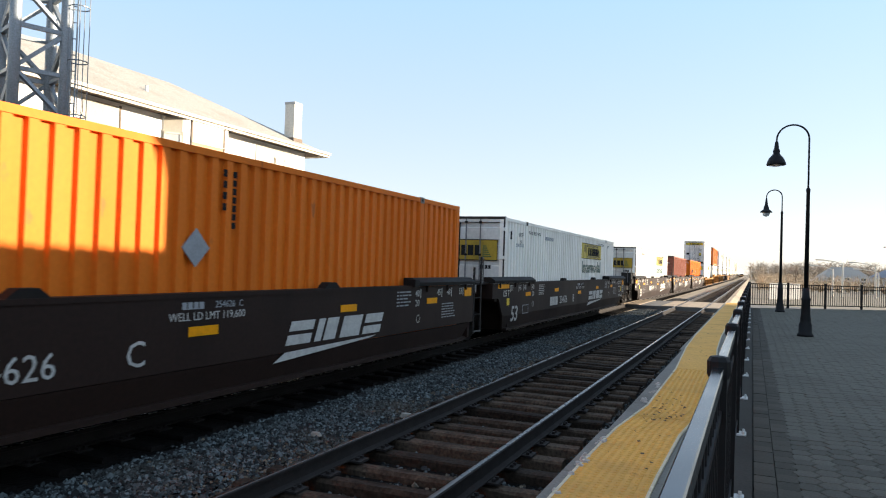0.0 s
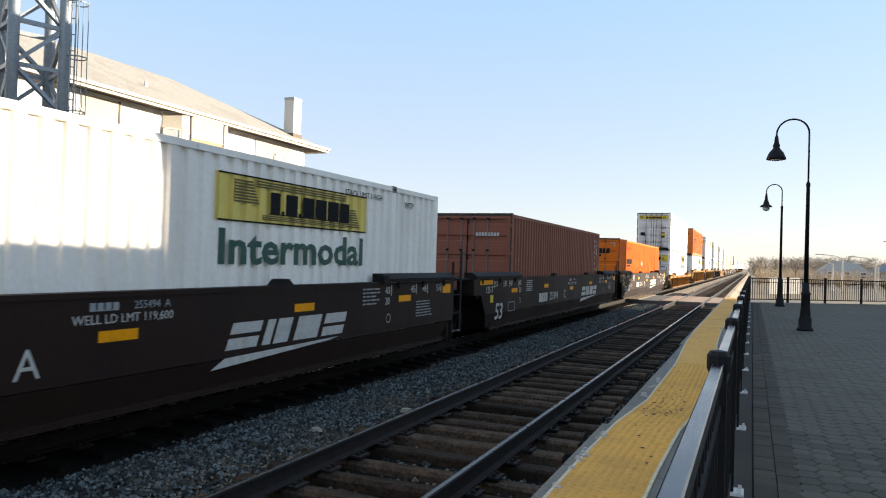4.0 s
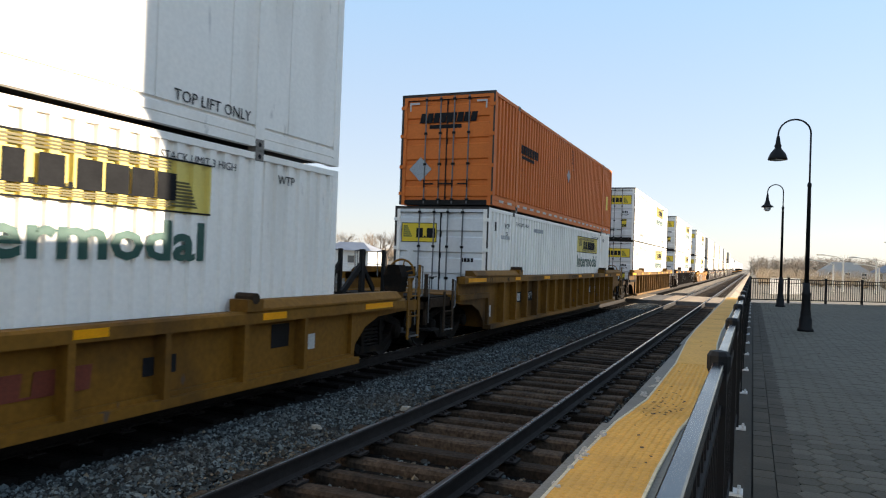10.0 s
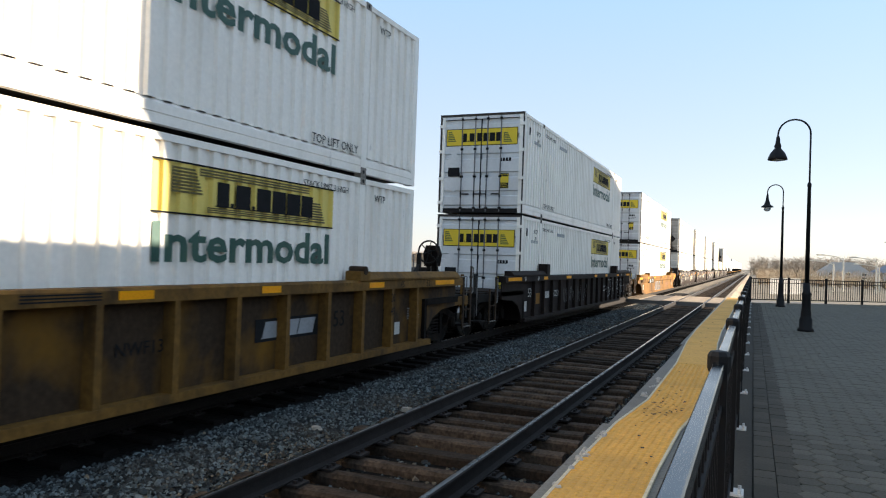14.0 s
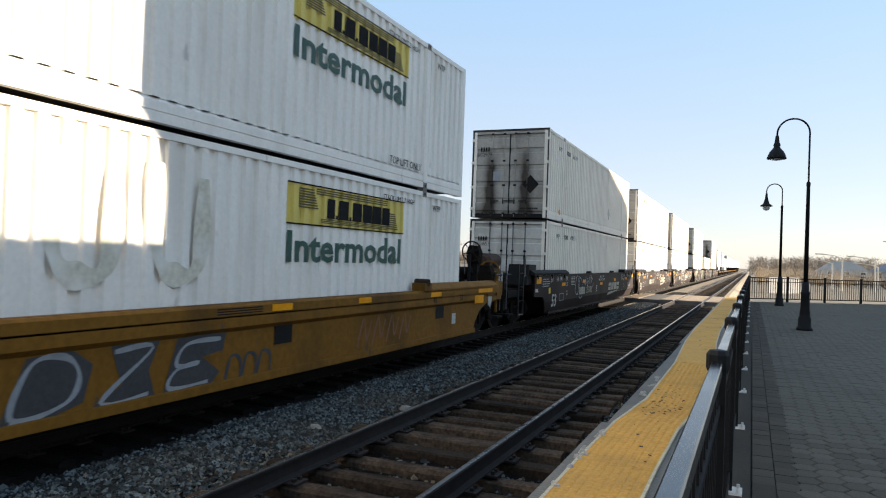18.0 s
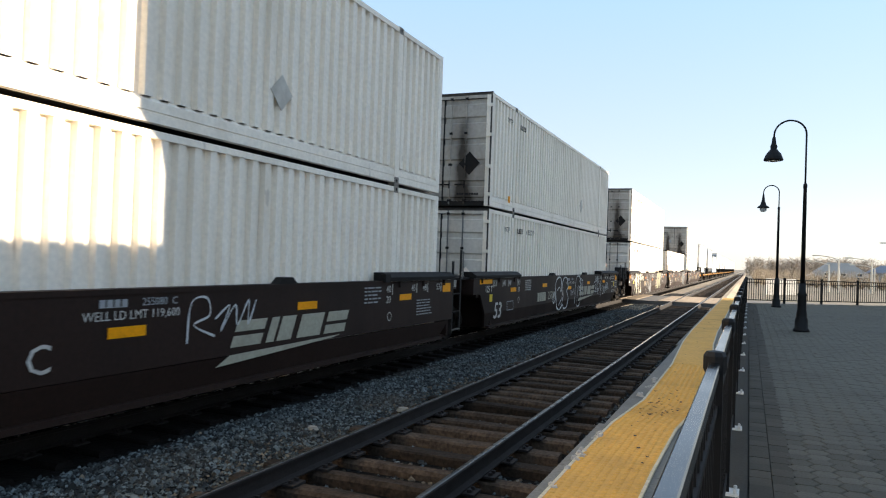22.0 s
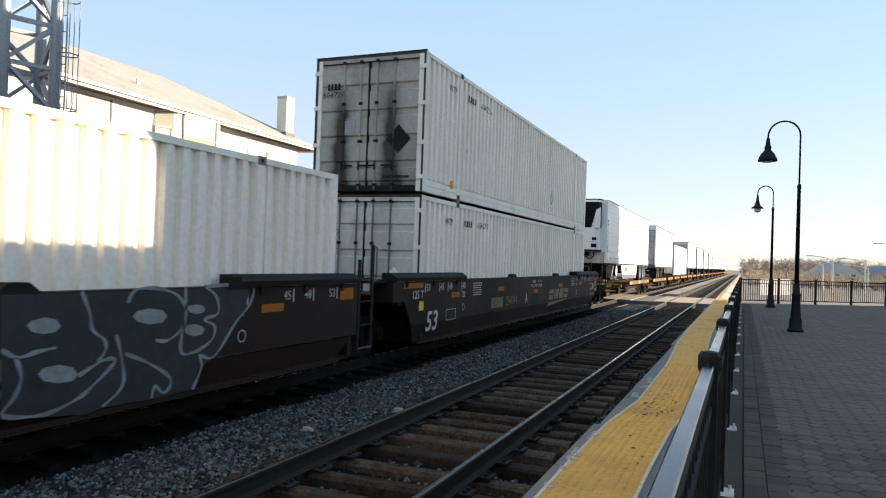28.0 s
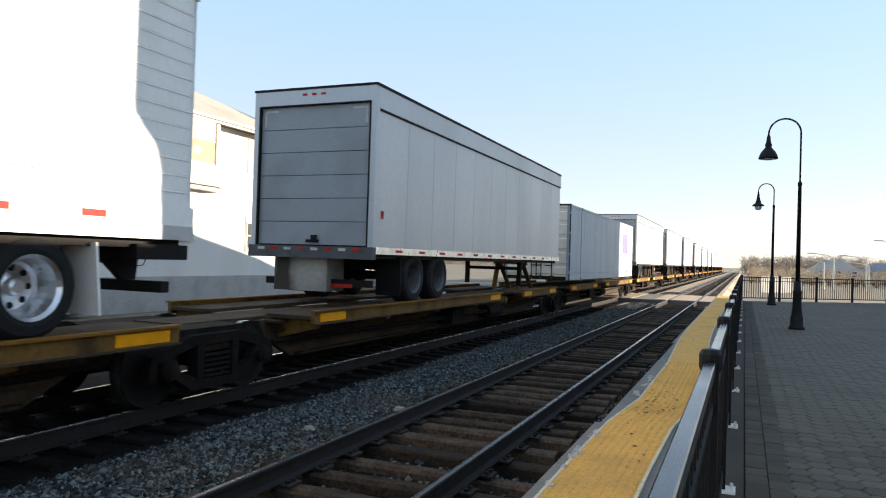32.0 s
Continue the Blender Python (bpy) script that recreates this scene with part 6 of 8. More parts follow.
def yellow_car(skin, number, style, brakes=("", "twin")):
    """A single well car. style: low (deep-set, few posts), posts (tall with many stakes) or smooth."""
    t = thing("well_car", {"low": "low worn yellow single well car with side posts", "posts": "soot-dark brown single well car with scrawled white graffiti" if skin is WELLDARK else "tall worn yellow single well car with close upright side posts" if skin is WELLYELLOW else "grimy brownish yellow single well car with close upright side posts",
                           "smooth": "yellow single well car with smooth folded sides"}[style], "rail car", "cars of the train")
    W = 1.55
    IN = 0.02 if style == "smooth" else 0.05 if skin is WELLDARK else 0.12  # how far the web lies behind the stakes
    zt, zb = {"low": (1.14, 0.2), "posts": (1.5, 0.26), "smooth": (1.24, 0.26)}[style]
    for sg in (-1, 1):
        x0, x1 = (W - 0.04 - IN, W - IN) if sg > 0 else (-W + IN, -W + 0.04 + IN)
        arch = [(-2.15, zt), (-2.15, 0.92), (-1.9, 0.88), (-1.25, 0.85), (-0.8, 0.7), (-0.5, 0.45), (-0.42, zb), (16.55, zb), (16.65, 0.45), (16.95, 0.7), (17.4, 0.85), (18.05, 0.88), (18.1, 0.92), (18.1, zt)]
        part("side_sill", Shape().prism(arch, "x", x0, x1), BLOTCHWEB if skin is WELLDIRTY else skin, t)
        a, b = min(sg * (W - 0.16), sg * (W + 0.05)), max(sg * (W - 0.16), sg * (W + 0.05))
        part("top_chord", Shape().prism([(a, zt - 0.16), (b, zt - 0.16), (b, zt - 0.03), (b - 0.02 if sg > 0 else b, zt), (a if sg > 0 else a + 0.02, zt)], "y", -2.15, 18.1), skin, t)
        part("bottom_sill", Shape().box(a, b, -0.4, 16.5, zb - 0.03, zb + 0.07), skin, t)
        if style == "smooth":
            part("fold", Shape().prism([(sg * (W - 0.02), 0.9), (sg * (W + 0.05), 0.96), (sg * (W + 0.05), 1.1), (sg * (W - 0.02), 1.1)], "y", -0.9, 17.0), skin, t)
        for ya, yb in ((-1.55, 1.85), (13.8, 17.9)):
            g = part("guide_plate", Shape().prism([(sg * (W - 0.2), zt), (sg * (W + 0.07), zt), (sg * (W + 0.07), zt + 0.03), (sg * (W - 0.03), zt + 0.13), (sg * (W - 0.2), zt + 0.13)], "y", ya, yb), skin, t)
            e = yb if ya < 0 else ya
            part("guide_end", Shape().box(min(sg * (W - 0.2), sg * (W + 0.08)), max(sg * (W - 0.2), sg * (W + 0.08)), e - 0.16, e + 0.16, zt, zt + (0.34 if skin is WELLDARK else 0.15)), skin, g)
            if skin is not WELLDARK:
                part("roller", Shape().tube((min(sg * (W - 0.2), sg * (W + 0.09)), e, zt + 0.16), (max(sg * (W - 0.2), sg * (W + 0.09)), e, zt + 0.16), 0.07, n=10), GRIMEWEB, g, "rusty guide roller")
        if style != "smooth":
            ys = [0.58 + 1.02 * i for i in range(16)] if style == "posts" else [0.2, 1.5, 2.75, 3.95, 5.19, 6.35, 7.55, 8.8, 9.95, 11.2, 12.4, 13.7, 15.0]
            for y in ys:
                part("stake", Shape().prism([(y - 0.045, zb + 0.06), (y + 0.045, zb + 0.06), (y + 0.04, zt - 0.16), (y - 0.04, zt - 0.16)], "x", min(sg * (W - IN), sg * (W + 0.045)), max(sg * (W - IN), sg * (W + 0.045))), skin, t)
    well_interior(t, skin, -0.35, 16.5)
    for y0, y1, c in ((-2.15, -0.3, -0.35), (16.45, 18.1, 16.4)):
        part("bulkhead", Shape().box(-1.5, 1.5, y0, y1, 0.98, 1.1).box(-1.5, 1.5, c, c + 0.1, 0.3, 1.1), BOGIE if skin is WELLDIRTY else skin, t)
    end_platform(t, -2.15, -3.2, DARKSTEEL if skin is WELLDARK else GRIMEWEB, brakes[0])
    end_platform(t, 18.1, 19.3, skin, brakes[1])
    bogie(t, -1.85)
    bogie(t, 17.85)
    ladder_pair(t, -2.7, 1.45, 0.35, 1.45, GRIMEWEB)
    if style != "smooth":
        ladder_pair(t, 18.75, 1.45, 0.35, 1.75, GRIMEWEB if skin is WELLDIRTY else skin)
    xx = W - IN + 0.006
    for y0, y1 in ((-1.95, -0.8), (1.45, 1.9), (4.3, 4.95), (8.95, 9.4), (11.2, 11.6), (14.0, 14.5), (16.65, 17.6)):
        part("reflector", Shape().box(W + 0.05, W + 0.055, y0, y1, zt - 0.125, zt - 0.035), REFLECT, t, "yellow reflective strip")
    y = {"low": 2.35, "posts": 1.9, "smooth": 3.4 - 1.2}[style]
    z = {"low": 0.56, "posts": 0.9, "smooth": 0.98}[style]
    h = 0.2
    o = 0.066 if style == "smooth" else 0.0
    board = Shape().box(xx - 0.004, xx + o, y - 0.12, y + 1.95, z - 0.13, z + 0.13) if style == "smooth" else Shape().box(xx - 0.004, xx + o, y - 0.05, y + 0.62, z - 0.14, z + 0.14)
    nb = part("number_board", board, DARKSTEEL, t, "black number board")
    if style != "smooth":
        part("number_board", Shape().box(xx - 0.004, xx + o, y + 0.92, y + 1.7, z - 0.14, z + 0.14), DARKSTEEL, t, "black number board")
    if skin is WELLDARK:
        lettering("53", 0.26, WHITEINK, t, side(xx + 0.003, 0.3, 1.0))
    part("owner_mark", bars(y + 0.3, z, 0.5, h, xx + o, 4), WHITEINK, nb, "white block lettering")
    lettering(number, h, WHITEINK, t, side(xx + 0.003 + o, y + 1.3, z))
    if style != "smooth":
        lettering("53", 0.26, BLACKINK, t, side(xx + 0.003, 13.35 if style == "posts" else 6.85, 0.9 if style == "posts" else 0.66))
        if style == "low":
            part("faded_logo", bars(11.1, 0.62, 1.1, 0.24, xx + 0.002, 3, 0.1, 0.3), mat("faded_red_ink", (0.16, 0.03, 0.012), 0.7, bump=0), t, "faded red block logo")
            part("black_panel", Shape().box(xx, xx + 0.003, 12.2, 12.68, 0.52, 0.72), BLACKINK, t, "small black data panel")
        else:
            for q in ((-0.45, "53"), (0.85, "48"), (15.2, "45"), (16.3, "53")):
                lettering(q[1], 0.12, WHITEINK if skin is WELLDARK else BLACKINK, t, side(W + 0.053, q[0], zt - 0.09))
            for q in (0.58 + 1.02 * 14,):
                lettering("20", 0.15, WHITEINK if skin is WELLDARK else BLACKINK, t, side(W + 0.048, q, 1.18), wide=0.7)
                lettering("40", 0.15, WHITEINK if skin is WELLDARK else BLACKINK, t, side(W + 0.048, q, 0.95), wide=0.7)
            part("fine_print", print_lines(15.75, 16.3, 0.75, 0.98, 5, xx + 0.002, 9), GREYINK, t)["kind"] = "stuff"
            if skin is not WELLDARK:
                part("black_panel", Shape().box(xx, xx + 0.003, 11.3, 12.75, 0.72, 1.02), BLACKINK, t, "black logo panel")
                part("panel_logo", blocks(12.02, 0.87, 1.2, 0.22, xx + 0.003, (1, 1, 1), 0.3), GREYINK, t, "grey slanted block logo")
            lettering("NWF13", 0.15, BLACKINK, t, side(xx + 0.003, 9.4, 0.84))
    else:
        for q, word in ((-0.55, "53"), (0.45, "48"), (1.25, "45"), (2.0, "40"), (14.2, "45"), (15.6, "53")):
            lettering(word, 0.13, BLACKINK, t, side(W + 0.054, q, 1.04))
        part("reflector", Shape().box(W + 0.046, W + 0.056, 16.42, 16.98, 0.88, 1.06), REFLECT, t, "yellow reflective patch")
        part("white_label", Shape().box(xx, xx + 0.004, 17.5, 17.75, 0.86, 1.0), WHITEINK, t, "white label")
        for q in (16.9, 17.6):
            part("end_bracket", Shape().prism([(q + 0.5, 1.0), (q + 0.9, 1.0), (q + 0.9, 1.32), (q + 0.7, 1.36), (q + 0.5, 1.2)], "x", W - 0.1, W), skin, t)
        part("notice_frame", Shape().box(xx + 0.0, xx + 0.003, 4.95, 5.25, 0.62, 0.9), WELLDIRTY, t)
    for y in ((1.15, 15.0) if style == "posts" else (0.95, 9.3, 14.6)):
        part("data_panel", Shape().box(xx, xx + 0.003, y - 0.2, y + 0.2, zb + 0.4, zb + 0.72), DARKSTEEL if y > 9 else WELLYELLOW, t)
    for i in range(3):
        part("fine_print", Shape().box(W + 0.05, W + 0.053, 7.9, 8.75, zt - 0.12 + 0.03 * i, zt - 0.105 + 0.03 * i), BLACKINK, t)
    part("white_plate", Shape().box(xx, xx + 0.003, -0.2, 0.02, 0.5, 0.78), WHITEINK, t, "white plate")
    part("white_plate", Shape().box(xx, xx + 0.003, 15.25, 15.45, 0.5, 0.72), WHITEINK, t, "white plate")
    return t


def spray(t, pts, wide, skin, x, closed=False, name="graffiti"):
    """A sprayed line: a flat ribbon through rounded corner points (y, z)."""
    if closed:
        pts = [pts[-1]] + pts + pts[:2]
    else:
        pts = [pts[0]] + pts + [pts[-1]]
    line = []
    for a, b, c, d in zip(pts, pts[1:], pts[2:], pts[3:]):
        a, b, c, d = (Vector(q) for q in (a, b, c, d))
        for i in range(6):
            u = i / 6
            line.append(0.5 * ((2 * b) + (c - a) * u + (2 * a - 5 * b + 4 * c - d) * u * u + (3 * b - a - 3 * c + d) * u ** 3))
    line.append(Vector(pts[-2]))
    s = Shape()
    k = 0
    for i, q in enumerate(line):
        e = (line[min(i + 1, len(line) - 1)] - line[max(i - 1, 0)])
        e = e.normalized() if e.length > 1e-6 else Vector((1, 0))
        w = wide * (0.75 + 0.25 * math.sin(i * 0.7)) / 2
        s.v += [(x, q.x - e.y * w, q.y + e.x * w), (x, q.x + e.y * w, q.y - e.x * w)]
        if i:
            s.f.append((2 * i - 2, 2 * i - 1, 2 * i + 1, 2 * i))
    return part(name, s, skin, t, "sprayed graffiti line")


def patch(t, pts, skin, x, label="sprayed graffiti patch"):
    return part("graffiti", Shape().prism(pts, "x", x - 0.001, x), skin, t, label)


REEFERPAINT = mat("white_panel_paint", (0.90, 0.87, 0.82), 0.35, var=0.04, scale=0.9, fine=14, bump=0.02, dirt=(0.74, 0.70, 0.63), amount=0.5, streak=3, spec=0.4)


def trailer(kind, L=16.15, H=2.85, skid=True):
    """A road semi-trailer; origin at deck level under its front end, length along +y."""
    skin = {"reefer": REEFERPAINT, "grey": SILVERBOX, "white": SILVERBOX}[kind]
    t = thing("semi_trailer", {"reefer": "white refrigerated semi-trailer with cooling unit at its front", "grey": "plain grey semi-trailer with roller door", "white": "plain pale aluminium semi-trailer with roller door"}[kind], "trailer", "trailers on the train")
    z0 = 1.01 if kind == "reefer" else 0.95
    z1 = z0 + H
    w = 1.3
    if kind == "reefer":
        for sg in (-1, 1):
            x0, x1 = (w - 0.04, w) if sg > 0 else (-w, -w + 0.04)
            n = 13
            pts = [(sg * (w - 0.04), z1 - 0.16), (sg * (w - 0.04), z0 + 0.38), (sg * w, z0 + 0.38)]
            for i in range(n):
                zb = z0 + 0.38 + (i + 1) * (H - 0.54) / n
                pts += [(sg * w, zb - 0.03), (sg * (w + 0.009), zb - 0.026), (sg * (w + 0.009), zb - 0.014), (sg * (w - 0.006), zb - 0.012), (sg * (w - 0.006), zb - 0.004), (sg * w, zb)]
            part("side_wall", Shape().prism(pts, "y", 0.35, L - 0.08), skin, t)
            part("side_backing", Shape().box(min(sg * (w - 0.06), sg * (w - 0.02)), max(sg * (w - 0.06), sg * (w - 0.02)), 0.1, L - 0.05, z0, z1 - 0.1), skin, t)
            part("skirt_rail", Shape().box(min(sg * (w - 0.05), sg * (w + 0.012)), max(sg * (w - 0.05), sg * (w + 0.012)), 0.1, L, z0 + 0.16, z0 + 0.38), skin, t)
            part("sill_rail", Shape().box(min(sg * (w - 0.05), sg * (w + 0.02)), max(sg * (w - 0.05), sg * (w + 0.02)), 0.1, L, z0, z0 + 0.16), SILVERBOX, t, "riveted aluminium sill")
            part("rub_rail", Shape().box(min(sg * w, sg * (w + 0.03)), max(sg * w, sg * (w + 0.03)), 0.5, L - 0.6, z0 + 0.6, z0 + 0.64), skin, t)
            part("top_rail", Shape().box(min(sg * (w - 0.05), sg * (w + 0.015)), max(sg * (w - 0.05), sg * (w + 0.015)), 0.1, L, z1 - 0.16, z1 - 0.025), skin, t)
            part("roof_gasket", Shape().box(min(sg * (w - 0.05), sg * (w + 0.02)), max(sg * (w - 0.05), sg * (w + 0.02)), 0.1, L, z1 - 0.025, z1 + 0.012), DARKSTEEL, t, "dark roof edge")
            part("corner_radius", Shape().box(min(sg * (w - 0.1), sg * w), max(sg * (w - 0.1), sg * w), 0, 0.34, z0, z1), skin, t)
        part("front_wall", Shape().box(-w + 0.1, w - 0.1, 0.02, 0.1, z0, z1), skin, t)
        plan = [(-1.0, 0.02), (-0.99, -0.2), (-0.93, -0.33), (-0.8, -0.4), (0.8, -0.4), (0.93, -0.33), (0.99, -0.2), (1.0, 0.02)]
        u = part("cooling_unit", Shape().prism(plan, "z", z0 + 0.62, z1 - 0.1), skin, t, "white moulded cooling unit")
        hood = [(a * 1.012, b * 1.02 - 0.006) for a, b in plan]
        part("grille_shell", Shape().prism(hood, "z", z0 + 1.66, z1 - 0.12), BLACKMETAL, u, "black grille shell")
        g = Shape()
        for i in range(16):
            z = z0 + 1.72 + i * 0.068
            g.prism([(-0.412, z), (-0.44, z + 0.03), (-0.412, z + 0.05)], "x", -0.8, 0.8)
        part("grille", g.box(-0.82, 0.82, -0.418, -0.412, z0 + 1.7, z0 + 2.82), BLACKMETAL, u, "black louvred grille")
        part("grille_cheek", Shape().prism([(0.62, z0 + 1.655), (1.02, z0 + 1.655), (1.02, z0 + 2.62), (0.84, z0 + 2.5)], "y", -0.432, -0.3), skin, u, "white cheek beside the grille")
        part("panel_seam", Shape().box(-0.006, 0.006, -0.404, -0.399, z0 + 0.66, z0 + 1.6), BLACKINK, u)
        part("panel_seam", Shape().box(-0.8, 0.8, -0.404, -0.399, z0 + 1.0, z0 + 1.012), BLACKINK, u)
        part("roof_guard", Shape().path([(a * 1.06, b * 1.08, z1 + 0.0) for a, b in plan], 0.03, 8), BLACKMETAL, t, "black bow rail over the cooling unit")
        part("lower_front", Shape().box(-w + 0.1, w - 0.1, -0.004, 0.02, z0 - 0.02, z0 + 0.5), DULLDOOR, t, "grimy lower front panel")
        pp = Shape()
        for a, b, c in ((-0.5, 0.1, 0.42), (0.15, 0.3, 0.46), (0.3, 0.7, 0.3)):
            pp.path([(a, -0.05, z0 + c), ((a + b) / 2, -0.1, z0 + c - 0.14), (b, -0.05, z0 + c - 0.02), (b, -0.03, z0 + 0.54)], 0.022, 6)
        part("pipe_cluster", pp.box(0.3, 0.46, -0.12, 0.0, z0 + 0.32, z0 + 0.5), BOGIE, t, "grimy hoses under the cooling unit")
        part("display", Shape().box(0.62, 0.88, -0.41, -0.38, z0 + 0.72, z0 + 0.9).box(0.66, 0.86, -0.41, -0.38, z0 + 1.06, z0 + 1.2).box(-0.2, -0.04, -0.41, -0.39, z0 + 0.86, z0 + 1.0), BLACKINK, u)
        part("bumper", Shape().prism([(a * 1.05, b * 1.06 - 0.01) for a, b in plan], "z", z0 + 0.55, z0 + 0.61), BLACKMETAL, u)
        for i in range(10):
            part("serial_bar", Shape().box(w + 0.005, w + 0.008, 0.14, 0.24, z0 + 1.95 - i * 0.16, z0 + 2.06 - i * 0.16), BLACKINK, t)
        part("wordmark_shadow", bars(6.55, z0 + 2.38, 2.05, 0.52, w + 0.009, 5, 0.0, 0.08), GREYINK, t, "faded grey block wordmark")
        part("wordmark", bars(6.75, z0 + 2.22, 2.0, 0.45, w + 0.014, 5, 0.0, 0.35), WHITEINK, t, "white block wordmark")
        part("wordmark", bars(9.25, z0 + 2.32, 2.9, 0.3, w + 0.012, 10, 0.0, 0.4), GREYINK, t, "grey block wordmark")
        em = part("emblem", Shape().prism([(7.2, z0 + 1.82), (8.1, z0 + 1.95), (8.95, z0 + 1.85), (8.9, z0 + 1.3), (8.1, z0 + 0.82), (7.25, z0 + 1.3)], "x", w + 0.009, w + 0.011), GREYINK, t, "grey outlined shield emblem")
        part("emblem_field", Shape().prism([(7.26, z0 + 1.775), (8.1, z0 + 1.9), (8.89, z0 + 1.805), (8.85, z0 + 1.32), (8.1, z0 + 0.88), (7.3, z0 + 1.32)], "x", w + 0.011, w + 0.013), WHITEINK, em, "pale grey shield field")
        for q, r in ((7.85, 8.03), (8.35, 8.17)):
            part("emblem_line", Shape().prism([(q - 0.05, z0 + 1.0), (q + 0.05, z0 + 1.0), (r + 0.02, z0 + 1.85), (r - 0.02, z0 + 1.85)], "x", w + 0.013, w + 0.017), GREYINK, em)
        part("wordmark", bars(8.3, z0 + 0.52, 2.6, 0.12, w + 0.034, 18, 0, 0.3), GREYINK, t)
    else:
        for sg in (-1, 1):
            x0, x1 = (w - 0.03, w) if sg > 0 else (-w, -w + 0.03)
            n = int(L / 1.22)
            for i in range(n if sg > 0 else 0):
                a, b = 0.12 + i * (L - 0.2) / n, 0.12 + (i + 1) * (L - 0.2) / n
                part("side_panel", Shape().box(x0, x1, a + 0.004, b - 0.004, z0 + 0.12, z1 - 0.42), skin, t)
            part("side_backing", Shape().box(min(sg * (w - 0.05), sg * (w - 0.02)), max(sg * (w - 0.05), sg * (w - 0.02)), 0.1, L - 0.05, z0, z1 - 0.1), skin, t)
            part("upper_panel", Shape().box(min(sg * (w - 0.03), sg * (w + 0.01)), max(sg * (w - 0.03), sg * (w + 0.01)), 0.05, L, z1 - 0.4, z1 - 0.02), skin, t)
            part("side_rail", Shape().box(min(sg * (w - 0.06), sg * (w + 0.012)), max(sg * (w - 0.06), sg * (w + 0.012)), 0.05, L, z0 - 0.02, z0 + 0.11), ALU, t)
            part("corner_post", Shape().box(min(sg * (w - 0.12), sg * (w + 0.006)), max(sg * (w - 0.12), sg * (w + 0.006)), 0.0, 0.13, z0 - 0.1, z1), skin, t)
        part("door_header", Shape().box(-w + 0.12, w - 0.12, 0.0, 0.1, z1 - 0.28, z1 - 0.01), skin, t)
        part("roof_edge", Shape().box(w - 0.01, w + 0.02, 0.0, L, z1 - 0.018, z1 + 0.035), DARKSTEEL, t, "dark roof edge moulding")
        part("roof_edge", Shape().box(-w - 0.02, w - 0.01, -0.012, 0.03, z1 - 0.008, z1 + 0.035), DARKSTEEL, t, "dark roof edge moulding")
        part("drip_rail", Shape().box(w + 0.001, w + 0.02, 0.14, L, z1 - 0.445, z1 - 0.412), DARKSTEEL, t, "dark drip rail")
        for sg in (-1, 1):
            a = sg * (w - 0.13)
            part("door_seal", Shape().box(min(a, a + sg * 0.03), max(a, a + sg * 0.03), -0.008, 0.06, z0 + 0.1, z1 - 0.28), DARKSTEEL, t, "black rubber door seal")
            c = sg * (w - 0.19)
            part("corner_mark", Shape().box(min(c, c - sg * 0.3), max(c, c - sg * 0.3), 0.053, 0.06, z1 - 0.4, z1 - 0.36).box(min(c, c - sg * 0.05), max(c, c - sg * 0.05), 0.053, 0.06, z1 - 0.66, z1 - 0.4), WHITEINK, t, "white reflective corner tape")
        part("door_seal", Shape().box(-w + 0.12, w - 0.12, -0.008, 0.06, z1 - 0.3, z1 - 0.28), DARKSTEEL, t, "black rubber door seal")
        part("latch", Shape().box(-0.1, 0.16, 0.02, 0.06, z0 + 0.16, z0 + 0.22).box(0.02, 0.12, 0.0, 0.06, z0 + 0.2, z0 + 0.3), BLACKMETAL, t, "black door latch")
        part("side_lamp", Shape().box(w + 0.001, w + 0.02, 0.3, 0.36, z0 + 0.62, z0 + 0.76), REDTAPE, t, "red side lamp")
        for i in range(6):
            za, zb = z0 + 0.12 + i * (H - 0.42) / 6, z0 + 0.12 + (i + 1) * (H - 0.42) / 6
            part("door_slat", Shape().box(-w + 0.12, w - 0.12, 0.06, 0.09, za + 0.006, zb - 0.006), GREYSHUTTER, t, "grey roller door slat")
        part("door_backing", Shape().box(-w + 0.12, w - 0.12, 0.09, 0.1, z0, z1 - 0.28), DARKSTEEL, t)
        part("bumper_sill", Shape().box(-w - 0.02, w + 0.02, -0.05, 0.1, z0 - 0.12, z0 + 0.1), DULLRIM, t)
        part("under_guard", Shape().box(-1.15, 1.15, 0.3, 0.36, 0.32, 0.45), DARKSTEEL, t)
        part("lift_housing", Shape().box(-0.85, 0.3, 0.15, 0.75, 0.22, 0.86), GREYDOOR, t, "grimy grey tail lift housing")
        part("mud_flap", Shape().box(0.75, 1.28, 1.2, 1.22, 0.15, 0.9), BLACKMETAL, t)
        part("mud_flap", Shape().box(-1.28, -0.75, 1.2, 1.22, 0.15, 0.9), BLACKMETAL, t)
        for i in range(8):
            part("tape", Shape().box(-1.1 + i * 0.29, -0.95 + i * 0.29, -0.054, -0.05, z0 + 0.02, z0 + 0.07), REDTAPE if i % 2 else WHITEINK, t, "red and white reflective tape")
        for a in (-0.75, 0.3):
            part("tape", Shape().box(a, a + 0.45, 0.296, 0.3, 0.3, 0.37), REDTAPE, t, "red reflective tape")
        for a in (-0.2, 0.0, 0.2):
            part("marker_lamp", Shape().box(a - 0.05, a + 0.05, -0.006, 0.0, z1 - 0.12, z1 - 0.08), REDTAPE, t, "red marker lamp")
    part("roof", Shape().box(-w + 0.02, w - 0.02, 0.1, L - 0.02, z1 - 0.04, z1 - 0.005), skin, t)
    part("underframe", Shape().box(-1.2, 1.2, 0.1, L - 0.1, z0 - 0.1, z0), DARKSTEEL, t)
    part("end_wall", Shape().box(-w + 0.02, w - 0.02, L - 0.08, L - 0.02, z0, z1 - 0.03), skin, t)
